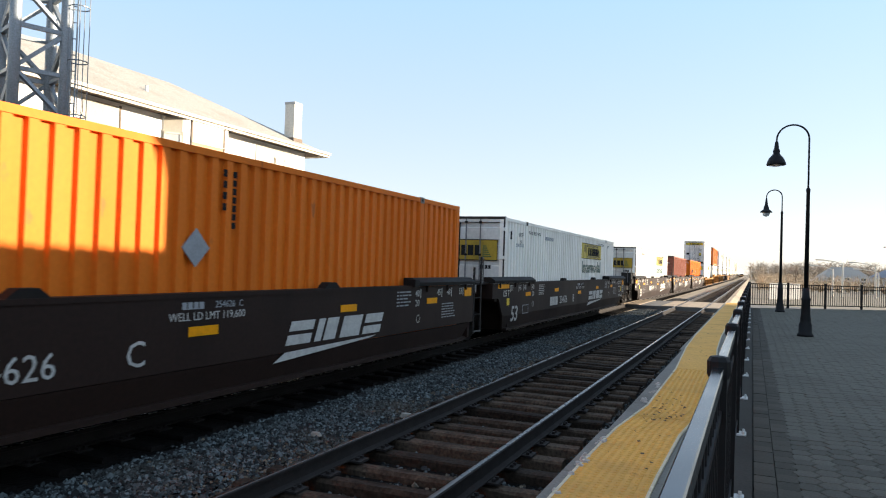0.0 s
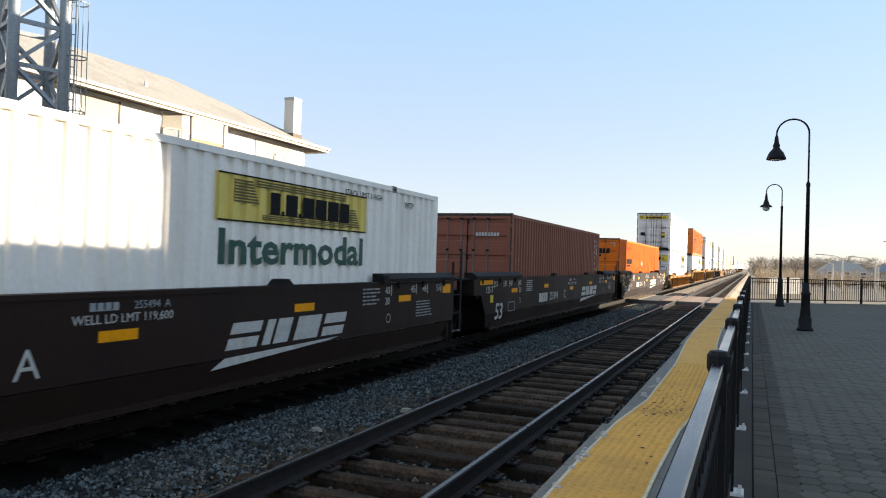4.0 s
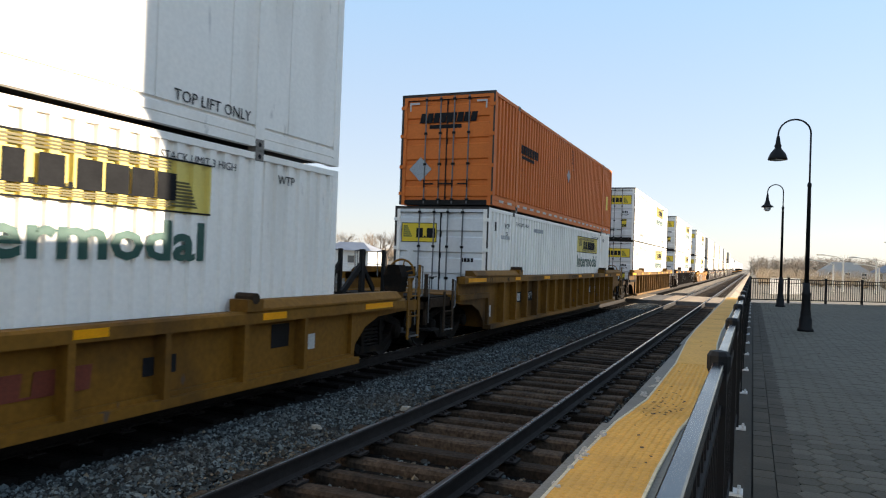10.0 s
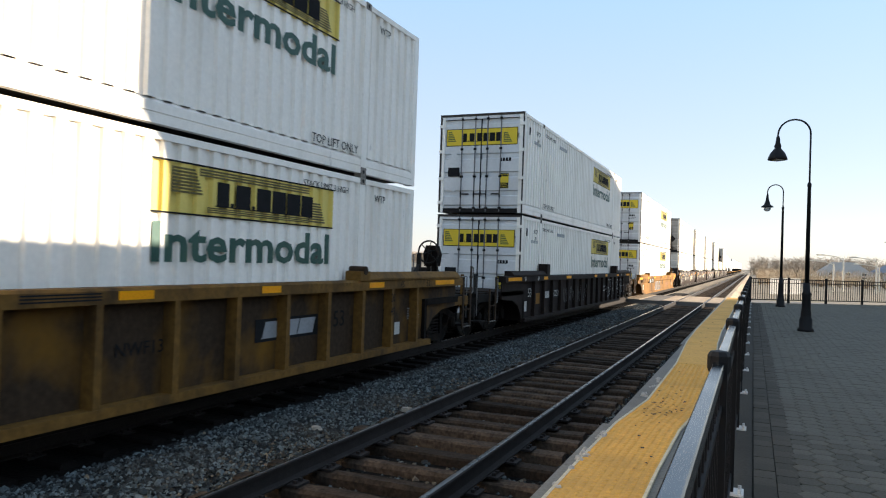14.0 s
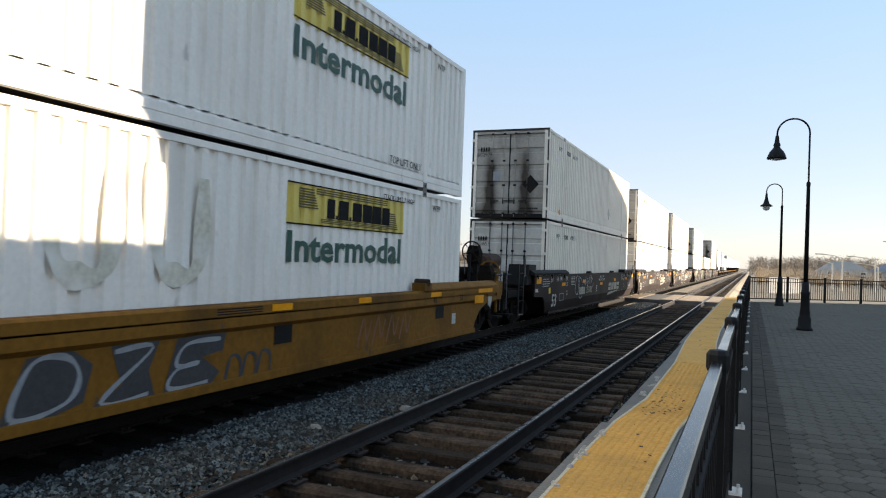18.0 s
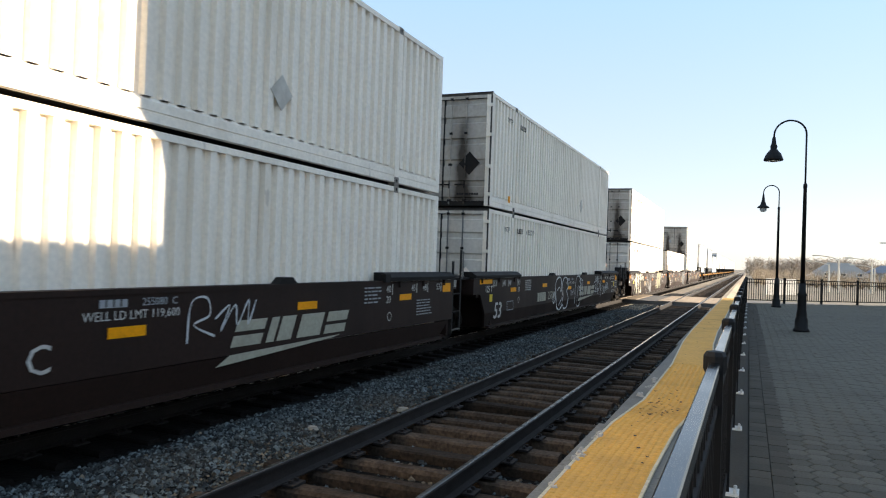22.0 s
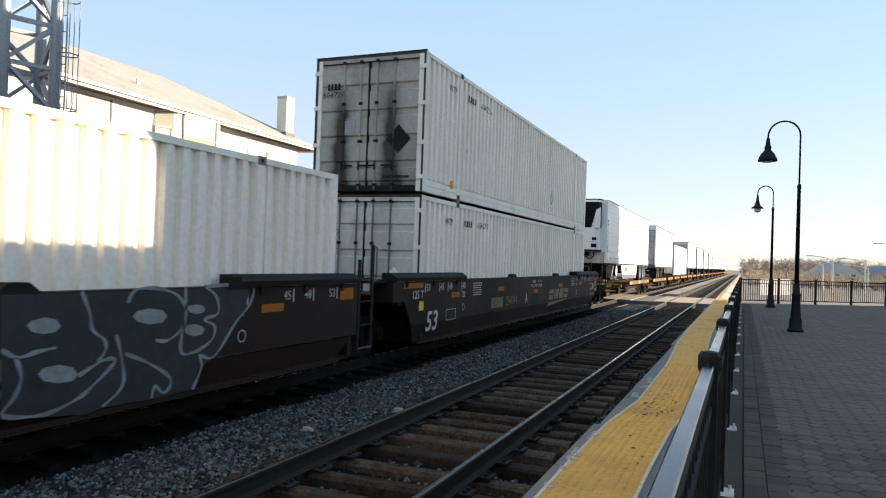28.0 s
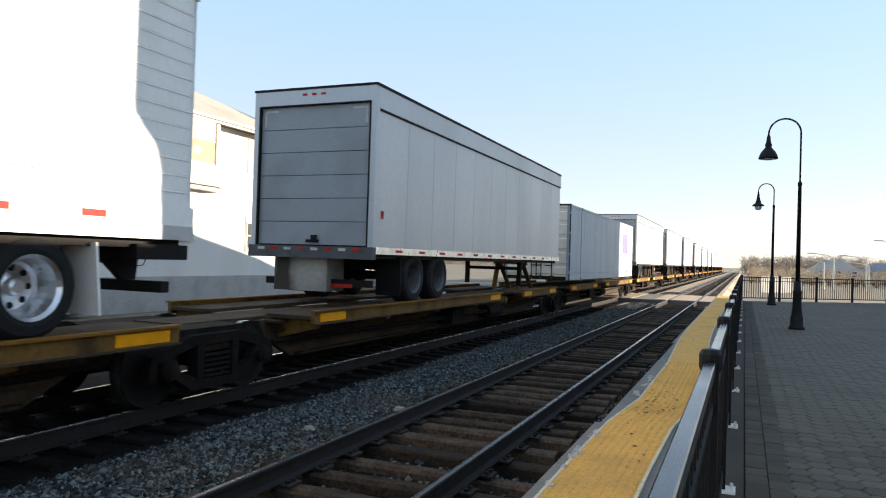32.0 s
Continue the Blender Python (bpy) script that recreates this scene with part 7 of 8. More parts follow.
    for k in range(int((L - 1.2) / 1.05) if kind != "white" else 0):
        y = 0.9 + k * 1.05
        part("tape", Shape().box(w + 0.012, w + 0.016, y, y + 0.3, z0 + (0.2 if kind == "reefer" else 0.02), z0 + (0.27 if kind == "reefer" else 0.07)), REDTAPE, t, "red reflective tape")
        if kind == "reefer":
            part("tape", Shape().box(w + 0.012, w + 0.016, y + 0.45, y + 0.7, z0 + 0.2, z0 + 0.27), WHITEINK, t, "white reflective tape")
    axles = (12.78, 14.12) if kind == "reefer" else (1.95, 3.2)
    for ya in axles:
        for sg in (-1, 1):
            xo = sg * 1.02
            ty = part("wheel", Shape().wheel([(0.31, -0.2), (0.36, -0.215), (0.45, -0.2), (0.5, -0.15), (0.5, 0.15), (0.45, 0.2), (0.36, 0.215), (0.31, 0.2), (0.31, -0.2)], xo, ya, 0.5, 32, True), TYRE, t, "black tyre")
            part("rim", Shape().wheel([(0.005, sg * 0.02), (0.06, sg * 0.02), (0.085, sg * 0.0), (0.09, sg * -0.08), (0.14, sg * -0.1), (0.22, sg * -0.09), (0.25, sg * -0.05), (0.265, sg * 0.08), (0.285, sg * 0.17), (0.305, sg * 0.195), (0.318, sg * 0.212)], xo, ya, 0.5, 28, True), ALU if kind == "reefer" else DULLRIM, ty, "polished alloy rim" if kind == "reefer" else "dull steel rim")
            # hand holes are black discs, painting the dark behind the rim
            for q in range(8 if kind == "reefer" else 0):
                c, d = ya + 0.18 * math.cos(q * 0.785), 0.5 + 0.18 * math.sin(q * 0.785)
                part("hand_hole", Shape().tube((xo - sg * 0.11, c, d), (xo - sg * 0.088, c, d), 0.034, n=9), BLACKINK, ty)
        part("axle", Shape().tube((-0.9, ya, 0.5), (0.9, ya, 0.5), 0.08, n=8).box(-0.5, 0.5, ya - 0.3, ya + 0.3, 0.62, 1.03), DARKSTEEL, t)
    if kind == "reefer":
        part("mud_flap", Shape().prism([(14.76, 0.95), (14.79, 0.95), (14.86, 0.2), (14.83, 0.2)], "x", 0.74, 1.28), WHITEBOX, t, "white mud flap")
        g = part("under_guard", Shape().box(-1.2, 1.2, 15.75, 15.87, 0.4, 0.53), DARKSTEEL, t, "dark rear under-ride guard")
        for sg in (-1, 1):
            part("guard_bracket", Shape().prism([(15.72, 0.53), (15.9, 0.53), (15.95, 0.88), (14.9, 0.88), (15.0, 0.8), (15.5, 0.72)], "x", sg * 0.6 - 0.05, sg * 0.6 + 0.05), DARKSTEEL, g)
        part("rear_sill", Shape().box(-1.28, 1.28, 15.3, 16.06, 0.78, 0.95), DARKSTEEL, t)
    lg = 3.55 if kind == "reefer" else L - 3.3
    part("landing_gear", Shape().box(0.8, 0.92, lg - 0.06, lg + 0.06, 0.15, 1.05).box(-0.92, -0.8, lg - 0.06, lg + 0.06, 0.15, 1.05).box(-0.9, 0.9, lg - 0.03, lg + 0.03, 0.6, 0.7).box(0.72, 1.0, lg - 0.15, lg + 0.15, 0.12, 0.15), DARKSTEEL, t)
    if kind == "reefer":
        part("coupler_frame", Shape().box(-0.95, 0.95, 0.7, 2.6, 0.62, 0.93).box(-0.5, 0.5, 1.0, 2.2, 0.3, 0.62), BOGIE, t)
        part("fuel_tank", Shape().tube((-0.95, 4.55, 0.62), (1.03, 4.55, 0.62), 0.27, n=24), DULLRIM, t, "grimy steel fuel tank slung crosswise")
        part("tank_end", Shape().tube((1.03, 4.55, 0.62), (1.06, 4.55, 0.62), 0.262, n=24), PLATEMETAL, t, "pale tank end")
        for m in (-1, 1):
            part("gear_brace", Shape().prism([(3.5 + m * 0.06, 0.35), (3.5 + m * 0.14, 0.3), (3.5 + m * 0.62, 0.93), (3.5 + m * 0.48, 0.93)], "x", 0.93, 0.98), GALV, t, "grimy grey brace")
        part("load_rack", Shape().box(-1.0, 1.0, 1.75, 3.3, 0.34, 0.9).prism([(1.75, 0.34), (3.3, 0.34), (3.1, 0.27), (1.95, 0.27)], "x", -1.0, 1.0), BLACKMETAL, t, "black pallet rack under the floor")
        part("king_pin_plate", Shape().box(-1.1, 1.1, 0.2, 1.75, 0.86, 0.93), BOGIE, t)
        part("side_fairing", Shape().prism([(4.81, 0.94), (10.8, 0.94), (10.52, 0.2), (5.2, 0.2)], "x", -w + 0.02, -w + 0.06), GREYSHUTTER, t, "grey side fairing on the house side")
        fl = part("side_fairing", Shape().prism([(4.81, 0.94), (10.8, 0.94), (10.62, 0.42), (5.08, 0.42)], "x", w - 0.06, w - 0.02), WHITEBOX, t, "white aerodynamic side fairing")
        part("fairing_edge", Shape().prism([(5.06, 0.44), (10.63, 0.44), (10.52, 0.18), (5.2, 0.2)], "x", w - 0.06, w - 0.022), mat("grey_rubber_edge", (0.06, 0.064, 0.07), 0.7, bump=0.05), fl, "dark grey rubber edge")
        part("badge", Shape().prism([(5.85, 0.66), (5.95, 0.58), (6.85, 0.58), (7.03, 0.7), (6.9, 0.78), (6.7, 0.8), (6.55, 0.88), (6.1, 0.88), (5.95, 0.8)], "x", w - 0.02, w - 0.016), GREENSHEET, fl, "green leaf badge")
        part("badge_leaf", Shape().prism([(6.62, 0.62), (6.7, 0.72), (6.85, 0.76), (6.98, 0.74), (6.9, 0.65), (6.76, 0.61)], "x", w - 0.016, w - 0.013), SPRAYCREAM, fl, "pale leaf shape")
    return t


DECKBROWN = mat("rusty_deck_paint", (0.060, 0.038, 0.022), 0.85, var=0.35, scale=2, fine=18, bump=0.2, dirt=(0.02, 0.016, 0.013), amount=0.8, spec=0.2)


def spine_car(ends, gaps, length, label="grimy yellow and brown skeleton flat car with open deck frames"):
    """A low skeleton car that carries a trailer; origin at rail level under its load's front end. ends: bogie centres; gaps: edge channels from and to."""
    t = thing("spine_car", label, "rail car", "cars of the train")
    z = 0.97
    part("spine", Shape().box(-0.4, 0.4, ends[0], ends[-1], 0.5, z - 0.06), DECKBROWN, t)
    for sg in (-1, 1):
        for ya, yb in gaps:
            a, b = min(sg * 0.55, sg * 1.36), max(sg * 0.55, sg * 1.36)
            dk = part("deck", Shape().box(a, b, ya, yb, z - 0.06, z - 0.005), DECKBROWN, t)
            part("edge_channel", Shape().box(min(sg * 1.36, sg * 1.42), max(sg * 1.36, sg * 1.42), ya, yb, z - 0.12, z + 0.055), WELLDIRTY, dk, "grimy yellow edge channel")
            # lip in brighter yellow: the lit top of the flange is in its colour
            part("edge_lip", Shape().box(min(sg * 1.34, sg * 1.47), max(sg * 1.34, sg * 1.47), ya, yb, z + 0.055, z + 0.08), WELLYELLOW, dk)
            if sg > 0:
                part("edge_flange", Shape().box(min(sg * 1.36, sg * 1.47), max(sg * 1.36, sg * 1.47), ya, yb, z - 0.14, z - 0.12), DECKBROWN, dk)
            for y in (ya + 0.15, yb - 0.9):
                part("reflector", Shape().box(sg * 1.425 - 0.004, sg * 1.425 + 0.004, y, y + 0.75, z - 0.1, z + 0.03), REFLECT, dk, "yellow reflective strip")
    for sg in (-1, 1):
        part("side_girder", Shape().prism([(ends[0] + 1.35, 0.88), (ends[0] + 1.5, 0.62), (ends[0] + 2.2, 0.27), (ends[-1] - 2.2, 0.27), (ends[-1] - 1.5, 0.62), (ends[-1] - 1.35, 0.88)], "x", sg * 0.62 - 0.05, sg * 0.62 + 0.05), DECKBROWN, t, "rust-brown side girder")
        for zf, out, cut in () if sg < 0 else ((0.86, 0.20, 1.5), (0.72, 0.14, 1.7), (0.52, 0.17, 2.0), (0.30, 0.12, 2.3)):
            part("girder_flange", Shape().box(min(sg * 0.6, sg * (0.67 + out)), max(sg * 0.6, sg * (0.67 + out)), ends[0] + cut, ends[-1] - cut, zf - 0.018, zf + 0.018), GRIMEWEB, t)
    k = ends[0] + 1.9
    while k < ends[-1] - 1.5:
        part("cross_beam", Shape().prism([(-1.36, z - 0.08), (1.36, z - 0.08), (1.36, z - 0.2), (0.4, z - 0.45), (-0.4, z - 0.45), (-1.36, z - 0.2)], "y", k - 0.08, k + 0.08), WELLDIRTY, t)
        k += 2.35
    part("air_pipe", Shape().path([(0.95, ends[0] + 1.3, 0.6), (0.95, length * 0.4, 0.5), (0.8, ends[-1] - 1.3, 0.6)], 0.035, 6), BOGIE, t)
    part("valve", Shape().box(0.6, 1.1, length * 0.3, length * 0.3 + 0.7, 0.38, 0.75), BOGIE, t)
    part("air_tank", Shape().tube((0.85, length * 0.5, 0.5), (0.85, length * 0.5 + 1.1, 0.5), 0.18, n=12), BOGIE, t)
    for y in ends[:-1]:
        bogie(t, y)
        part("saddle", Shape().box(-0.9, 0.9, y - 0.75, y + 0.75, 0.82, 0.9), BOGIE, t)
    return t


def hitch(t, y, h=1.05):
    p = part("hitch", Shape().box(-0.45, 0.45, y - 0.45, y + 0.45, 1.0 + h - 0.14, 1.0 + h), WELLDIRTY, t, "folding trailer hitch stand")
    s = Shape()
    for sg in (-1, 1):
        s.prism([(y - 0.55, 0.95), (y - 0.4, 0.95), (y - 0.05, 1.0 + h - 0.12), (y - 0.2, 1.0 + h - 0.12)], "x", sg * 0.4 - 0.06, sg * 0.4 + 0.06)
        s.prism([(y + 1.15, 0.95), (y + 1.3, 0.95), (y + 0.2, 1.0 + h - 0.12), (y + 0.05, 1.0 + h - 0.12)], "x", sg * 0.4 - 0.06, sg * 0.4 + 0.06)
    part("strut", s, WELLDIRTY, p)


JB = {k: intermodal(k) for k in ("ribbed", "soiled", "flat", "half")}
UP = {k: parcel(k) for k in ("top", "low")}
USED = {}
NUMBERS = set()  # meshes of painted numbers, which a copy does not take over


def place(template, s, z, number="", spot=(0.76, 1.38), high=0.11):
    """The template itself the first time, a copy after that, with its own number on the doors."""
    ob = template if template.name not in USED else copy_thing(template, Matrix())
    USED[template.name] = 1
    for old in [c for c in ob.children if c.data and c.data.name in NUMBERS]:
        bpy.data.objects.remove(old)
    if number:
        NUMBERS.add(lettering(number, high, BLACKINK, ob, front(spot[0], 0.009, spot[1])).data.name)
        if high > 0.12:
            NUMBERS.add(lettering(number[0] + " " + number[1:3] + " " + number[3:5] + " " + number[5], 0.15, BLACKINK, ob, side(1.291, 3.75, 2.42)).data.name)
    return rolls(ob, s, z)


LOW, TOP = 0.335, 3.27
rolls(brown_car(False, False, "C", "254626", "119,600"), -1.3)
rolls(orange("bright"), -1.3, LOW)
rolls(brown_car(False, True, "B", "254626", "119,800"), 18.1)
place(JB["soiled"], 18.1, LOW)
rolls(brown_car(True, False, "A", "255494", "119,600"), 41.5)
place(JB["soiled"], 41.5, LOW)
rolls(brown_car(False, False, "C", "255494", "119,600"), 60.85)
rolls(brown40(), 62.7, LOW)
rolls(brown_car(False, True, "B", "255494", "119,600"), 80.2)
ORA = orange("bright")
lettering("STACK 2 HIGH ONLY", 0.11, mat("dull_red_stencil", (0.28, 0.02, 0.004), 0.7, bump=0, spec=0.1), ORA, side(1.292, 2.9, 2.45))
rolls(ORA, 80.0, LOW)
rolls(yellow_car(WELLYELLOW, "467424", "low"), 103.55)
place(JB["ribbed"], 103.55, LOW)
place(JB["flat"], 103.55, TOP, "219812", (0.76, 1.58))
rolls(yellow_car(WELLYELLOW, "467471", "posts"), 126.7)
place(JB["half"], 126.75, LOW)
rolls(orange("faded"), 126.95, TOP)
rolls(yellow_car(WELLDIRTY, "357249", "posts", ("", "")), 150.3)
place(JB["ribbed"], 150.3, LOW, "272574")
place(JB["ribbed"], 150.3, TOP, "296288")
DARKCAR = yellow_car(WELLDARK, "357251", "posts", ("wheel", ""))
rolls(DARKCAR, 173.5)
place(JB["ribbed"], 173.5, LOW)
place(JB["ribbed"], 173.5, TOP)
DRAWN = yellow_car(WELLYELLOW, "470004", "smooth")
rolls(DRAWN, 196.8)
WASHED = place(JB["ribbed"], 196.8, LOW, "242164")
place(JB["ribbed"], 196.8, TOP, "236397")
PAINTED = {}
for s, letter, a, b, number, double in ((220.25, "B", True, False, "255080", True), (239.65, "C", False, False, "255080", True), (259.0, "A", False, True, "255080", True),
                                        (282.4, "B", True, False, "254044", True), (301.8, "C", False, False, "254044", False), (321.2, "A", False, True, "254044", True)):
    PAINTED[number + letter] = rolls(brown_car(a, b, letter, number, "119,600", number == "254044"), s)
    place(UP["low"], s, LOW, {220.25: "602853", 239.65: "603114", 259.0: "605279", 282.4: "604077", 321.2: "604577"}.get(s, ""), (-0.86, 2.06), 0.13)
    if double:
        place(UP["top"], s, TOP, {220.25: "602974", 239.65: "603124", 282.4: "603964", 321.2: "604726"}.get(s, ""), (-0.86, 2.06), 0.13)
sp = spine_car((-0.15, 16.4), ((-0.8, 0.6), (6.7, 15.5)), 16.0)
part("air_cylinder", Shape().tube((0.78, 5.0, 0.73), (0.78, 5.75, 0.73), 0.13, n=14), mat("pinkish_rust_paint", (0.10, 0.055, 0.04), 0.8, scale=4), sp, "rusty air cylinder")
part("reflector", Shape().box(0.675, 0.68, 3.75, 4.3, 0.76, 0.86), REFLECT, sp, "yellow reflective patch")
hitch(sp, 0.4, 0.92)
part("side_step", Shape().path([(1.4, -0.9, 0.95), (1.4, -0.9, 1.5), (1.4, -0.35, 1.5), (1.4, -0.35, 0.95)], 0.018, 6), DARKSTEEL, sp)
part("number_board", Shape().box(1.425, 1.431, 10.2, 11.9, 0.82, 1.02), DARKSTEEL, sp, "dark number board")
lettering("753312", 0.15, WHITEINK, sp, side(1.433, 11.35, 0.92))
part("owner_mark", bars(10.6, 0.92, 0.5, 0.14, 1.431, 4), WHITEINK, sp)
rolls(sp, 342.9)
rolls(trailer("reefer", 16.1, 3.0), 342.58, 1.0)
part("end_stanchion", Shape().box(0.9, 0.98, -2.3, -2.22, 0.9, 2.0).box(-0.98, -0.9, -2.3, -2.22, 0.9, 2.0).box(-0.98, 0.98, -2.3, -2.22, 0.9, 1.0), DARKSTEEL, sp)
CAR = spine_car((-3.7, 14.9), ((-2.0, 7.0), (9.0, 13.0)), 14.5)
hitch(CAR, 12.2, 0.92)
rolls(CAR, 363.2)
GREYTR = trailer("grey", 13.75, 2.98)
rolls(GREYTR, 363.15, 1.0)
FLAT = spine_car((-0.6, 17.0), ((-0.2, 5.0), (7.0, 15.5)), 16.4)
rolls(FLAT, 378.7)
slate = box_container(16.15, SLATEBOX, GREYBOX, "shipping_container", "blue-grey smooth container with violet logo", flat=True)
part("logo_panel", Shape().box(1.289, 1.294, 12.6, 14.6, 1.25, 2.3), BLUESHEET, slate, "violet logo panel")
part("logo_panel", Shape().box(-1.0, -0.2, 0.004, 0.013, 1.7, 2.5), BLUESHEET, slate, "violet logo panel")
part("small_mark", bars(5.2, 1.95, 0.5, 0.18, 1.29, 2), WHITEINK, slate)
rolls(slate, 378.7, 1.22)
PALE = trailer("white", 15.2, 2.95)
rolls(PALE, 396.5, 1.0)
CAR2 = spine_car((-0.9, 17.4), ((-0.3, 6.0), (8.0, 14.5)), 16.0)
hitch(CAR2, 13.6, 0.92)
rolls(CAR2, 396.5)
k = 414.9
for i in range(10):
    rolls(copy_thing(GREYTR if i in (1, 4, 8) else PALE, Matrix()), k, 1.0)
    rolls(copy_thing(CAR2, Matrix()), k)
    k += 18.4

# ---- graffiti on the cars ----
g = PAINTED["255080B"]
SX = 1.615
spray(g, [(3.1, 1.35), (2.95, 0.9), (3.3, 0.75), (3.5, 1.1), (3.3, 1.4), (3.1, 1.35)], 0.03, SPRAYWHITE, SX)
spray(g, [(3.55, 1.4), (3.6, 0.7), (3.9, 0.6), (4.15, 0.8), (4.0, 1.2), (3.7, 1.35)], 0.03, SPRAYWHITE, SX)
spray(g, [(4.3, 1.3), (4.45, 1.1), (4.7, 1.35), (4.6, 1.05), (4.95, 1.3), (5.0, 1.0), (5.3, 1.35), (5.25, 1.05)], 0.03, SPRAYWHITE, SX)
spray(g, [(5.4, 1.1), (5.5, 1.4), (5.7, 1.3), (5.6, 1.1), (5.9, 1.3), (6.05, 1.05), (5.8, 0.9), (5.7, 0.75)], 0.028, SPRAYWHITE, SX)
g = PAINTED["255080C"]
spray(g, [(8.6, 0.85), (8.65, 1.3), (8.9, 1.35), (8.95, 1.15), (8.7, 1.05), (9.05, 0.9)], 0.03, SPRAYWHITE, SX)
spray(g, [(9.05, 1.1), (9.3, 1.25), (9.15, 0.95), (9.4, 1.25), (9.45, 1.0), (9.65, 1.3), (9.65, 1.0), (9.8, 1.3)], 0.03, SPRAYWHITE, SX)
spray(g, [(6.0, 1.35), (6.3, 1.35), (6.15, 1.0), (6.0, 0.9)], 0.035, SPRAYWHITE, SX)
g = PAINTED["255080A"]
spray(g, [(5.9, 0.6), (5.75, 1.2), (6.1, 1.42), (6.5, 1.35), (6.55, 1.0), (6.8, 1.35), (7.25, 1.4), (7.5, 1.1), (7.3, 0.95), (7.55, 0.7), (7.3, 0.4), (6.9, 0.38), (6.75, 0.5), (6.3, 0.36), (6.0, 0.45)], 0.07, SPRAYWHITE, SX, True)
spray(g, [(6.0, 1.0), (6.3, 1.1), (6.5, 0.95), (6.75, 1.1)], 0.05, SPRAYWHITE, SX)
spray(g, [(6.2, 0.5), (6.6, 0.7), (6.8, 0.72), (6.55, 0.5)], 0.05, SPRAYWHITE, SX)
spray(g, [(5.45, 0.75), (5.6, 0.95), (5.75, 0.75), (5.55, 0.6)], 0.06, SPRAYWHITE, SX, True)
spray(g, [(7.9, 0.95), (8.05, 0.75), (8.1, 0.95), (8.25, 0.8), (8.35, 1.0), (8.5, 0.8)], 0.035, SPRAYWHITE, SX)
spray(g, [(8.55, 0.45), (8.75, 1.35), (9.35, 1.4), (9.45, 1.1), (9.2, 0.95), (9.55, 0.85), (9.35, 0.4), (8.9, 0.42), (9.1, 1.1)], 0.05, SPRAYWHITE, SX)
GREYSPRAY = mat("thin_grey_spray", (0.11, 0.113, 0.117), 0.6, var=0.3, scale=3, fine=20, bump=0)
OLIVE = mat("olive_spray", (0.17, 0.17, 0.095), 0.6, var=0.2, scale=3, fine=20, bump=0)
g = PAINTED["254044C"]
O = SX + 0.003
patch(g, [(10.32, 1.47), (13.61, 1.47), (13.53, 1.14), (13.0, 0.67), (12.79, 0.56), (12.65, 0.33), (12.02, 0.32), (11.41, 0.34), (11.22, 0.31), (10.37, 0.42)], SPRAYBLUE, SX, "dark slate sprayed field")
spray(g, [(10.35, 1.01), (10.5, 0.93), (10.69, 0.96), (10.87, 0.98)], 0.045, SPRAYGREY, O)
spray(g, [(10.48, 0.93), (10.54, 0.75), (10.48, 0.59), (10.38, 0.46), (10.62, 0.4), (10.85, 0.4), (11.13, 0.48), (11.28, 0.57), (11.51, 0.74), (11.53, 0.8), (11.39, 0.8), (11.12, 0.69)], 0.045, SPRAYGREY, O)
spray(g, [(11.12, 1.48), (11.22, 1.27), (11.26, 1.11), (11.4, 1.0), (11.42, 0.9), (11.33, 0.79)], 0.045, SPRAYGREY, O)
spray(g, [(11.67, 1.35), (11.78, 1.48), (12.1, 1.48), (12.38, 1.39), (12.51, 1.2), (12.43, 1.02), (12.23, 0.92), (12.06, 0.94)], 0.045, SPRAYGREY, O)
spray(g, [(11.54, 1.04), (11.61, 0.84), (11.65, 0.53), (11.41, 0.35)], 0.045, SPRAYGREY, O)
spray(g, [(11.66, 0.84), (11.95, 0.72), (12.25, 0.55), (12.31, 0.44), (12.21, 0.36), (12.08, 0.45), (12.04, 0.33)], 0.045, SPRAYGREY, O)
spray(g, [(12.48, 1.5), (12.49, 1.2), (12.44, 0.79), (12.65, 0.75), (12.93, 0.86), (12.98, 1.02), (12.8, 1.11), (13.03, 1.17), (12.99, 1.37), (12.78, 1.49)], 0.045, SPRAYGREY, O)
spray(g, [(12.78, 1.49), (13.61, 1.49), (13.63, 1.27), (13.35, 1.03), (13.0, 0.67), (12.77, 0.7)], 0.045, SPRAYGREY, O)
spray(g, [(12.74, 0.72), (12.78, 0.56), (12.65, 0.33)], 0.045, SPRAYGREY, O)
patch(g, [(10.91, 1.17), (10.86, 1.23), (10.74, 1.26), (10.62, 1.24), (10.57, 1.2), (10.62, 1.14), (10.74, 1.11), (10.86, 1.12)], SPRAYGREY, O, "pale grey sprayed oval")
patch(g, [(11.12, 0.7), (11.05, 0.78), (10.9, 0.82), (10.75, 0.81), (10.7, 0.76), (10.76, 0.69), (10.91, 0.65), (11.06, 0.65)], SPRAYGREY, O, "pale grey sprayed oval")
patch(g, [(12.22, 1.18), (12.15, 1.25), (11.97, 1.28), (11.8, 1.26), (11.74, 1.21), (11.81, 1.15), (11.98, 1.11), (12.15, 1.12)], SPRAYGREY, O, "pale grey sprayed oval")
patch(g, [(12.81, 1.23), (12.76, 1.27), (12.65, 1.29), (12.54, 1.28), (12.5, 1.25), (12.55, 1.21), (12.66, 1.18), (12.77, 1.19)], SPRAYGREY, O, "pale grey sprayed oval")
patch(g, [(12.81, 0.99), (12.76, 1.04), (12.64, 1.07), (12.52, 1.06), (12.48, 1.01), (12.53, 0.96), (12.64, 0.93), (12.76, 0.94)], SPRAYGREY, O, "pale grey sprayed oval")
g = PAINTED["254044B"]
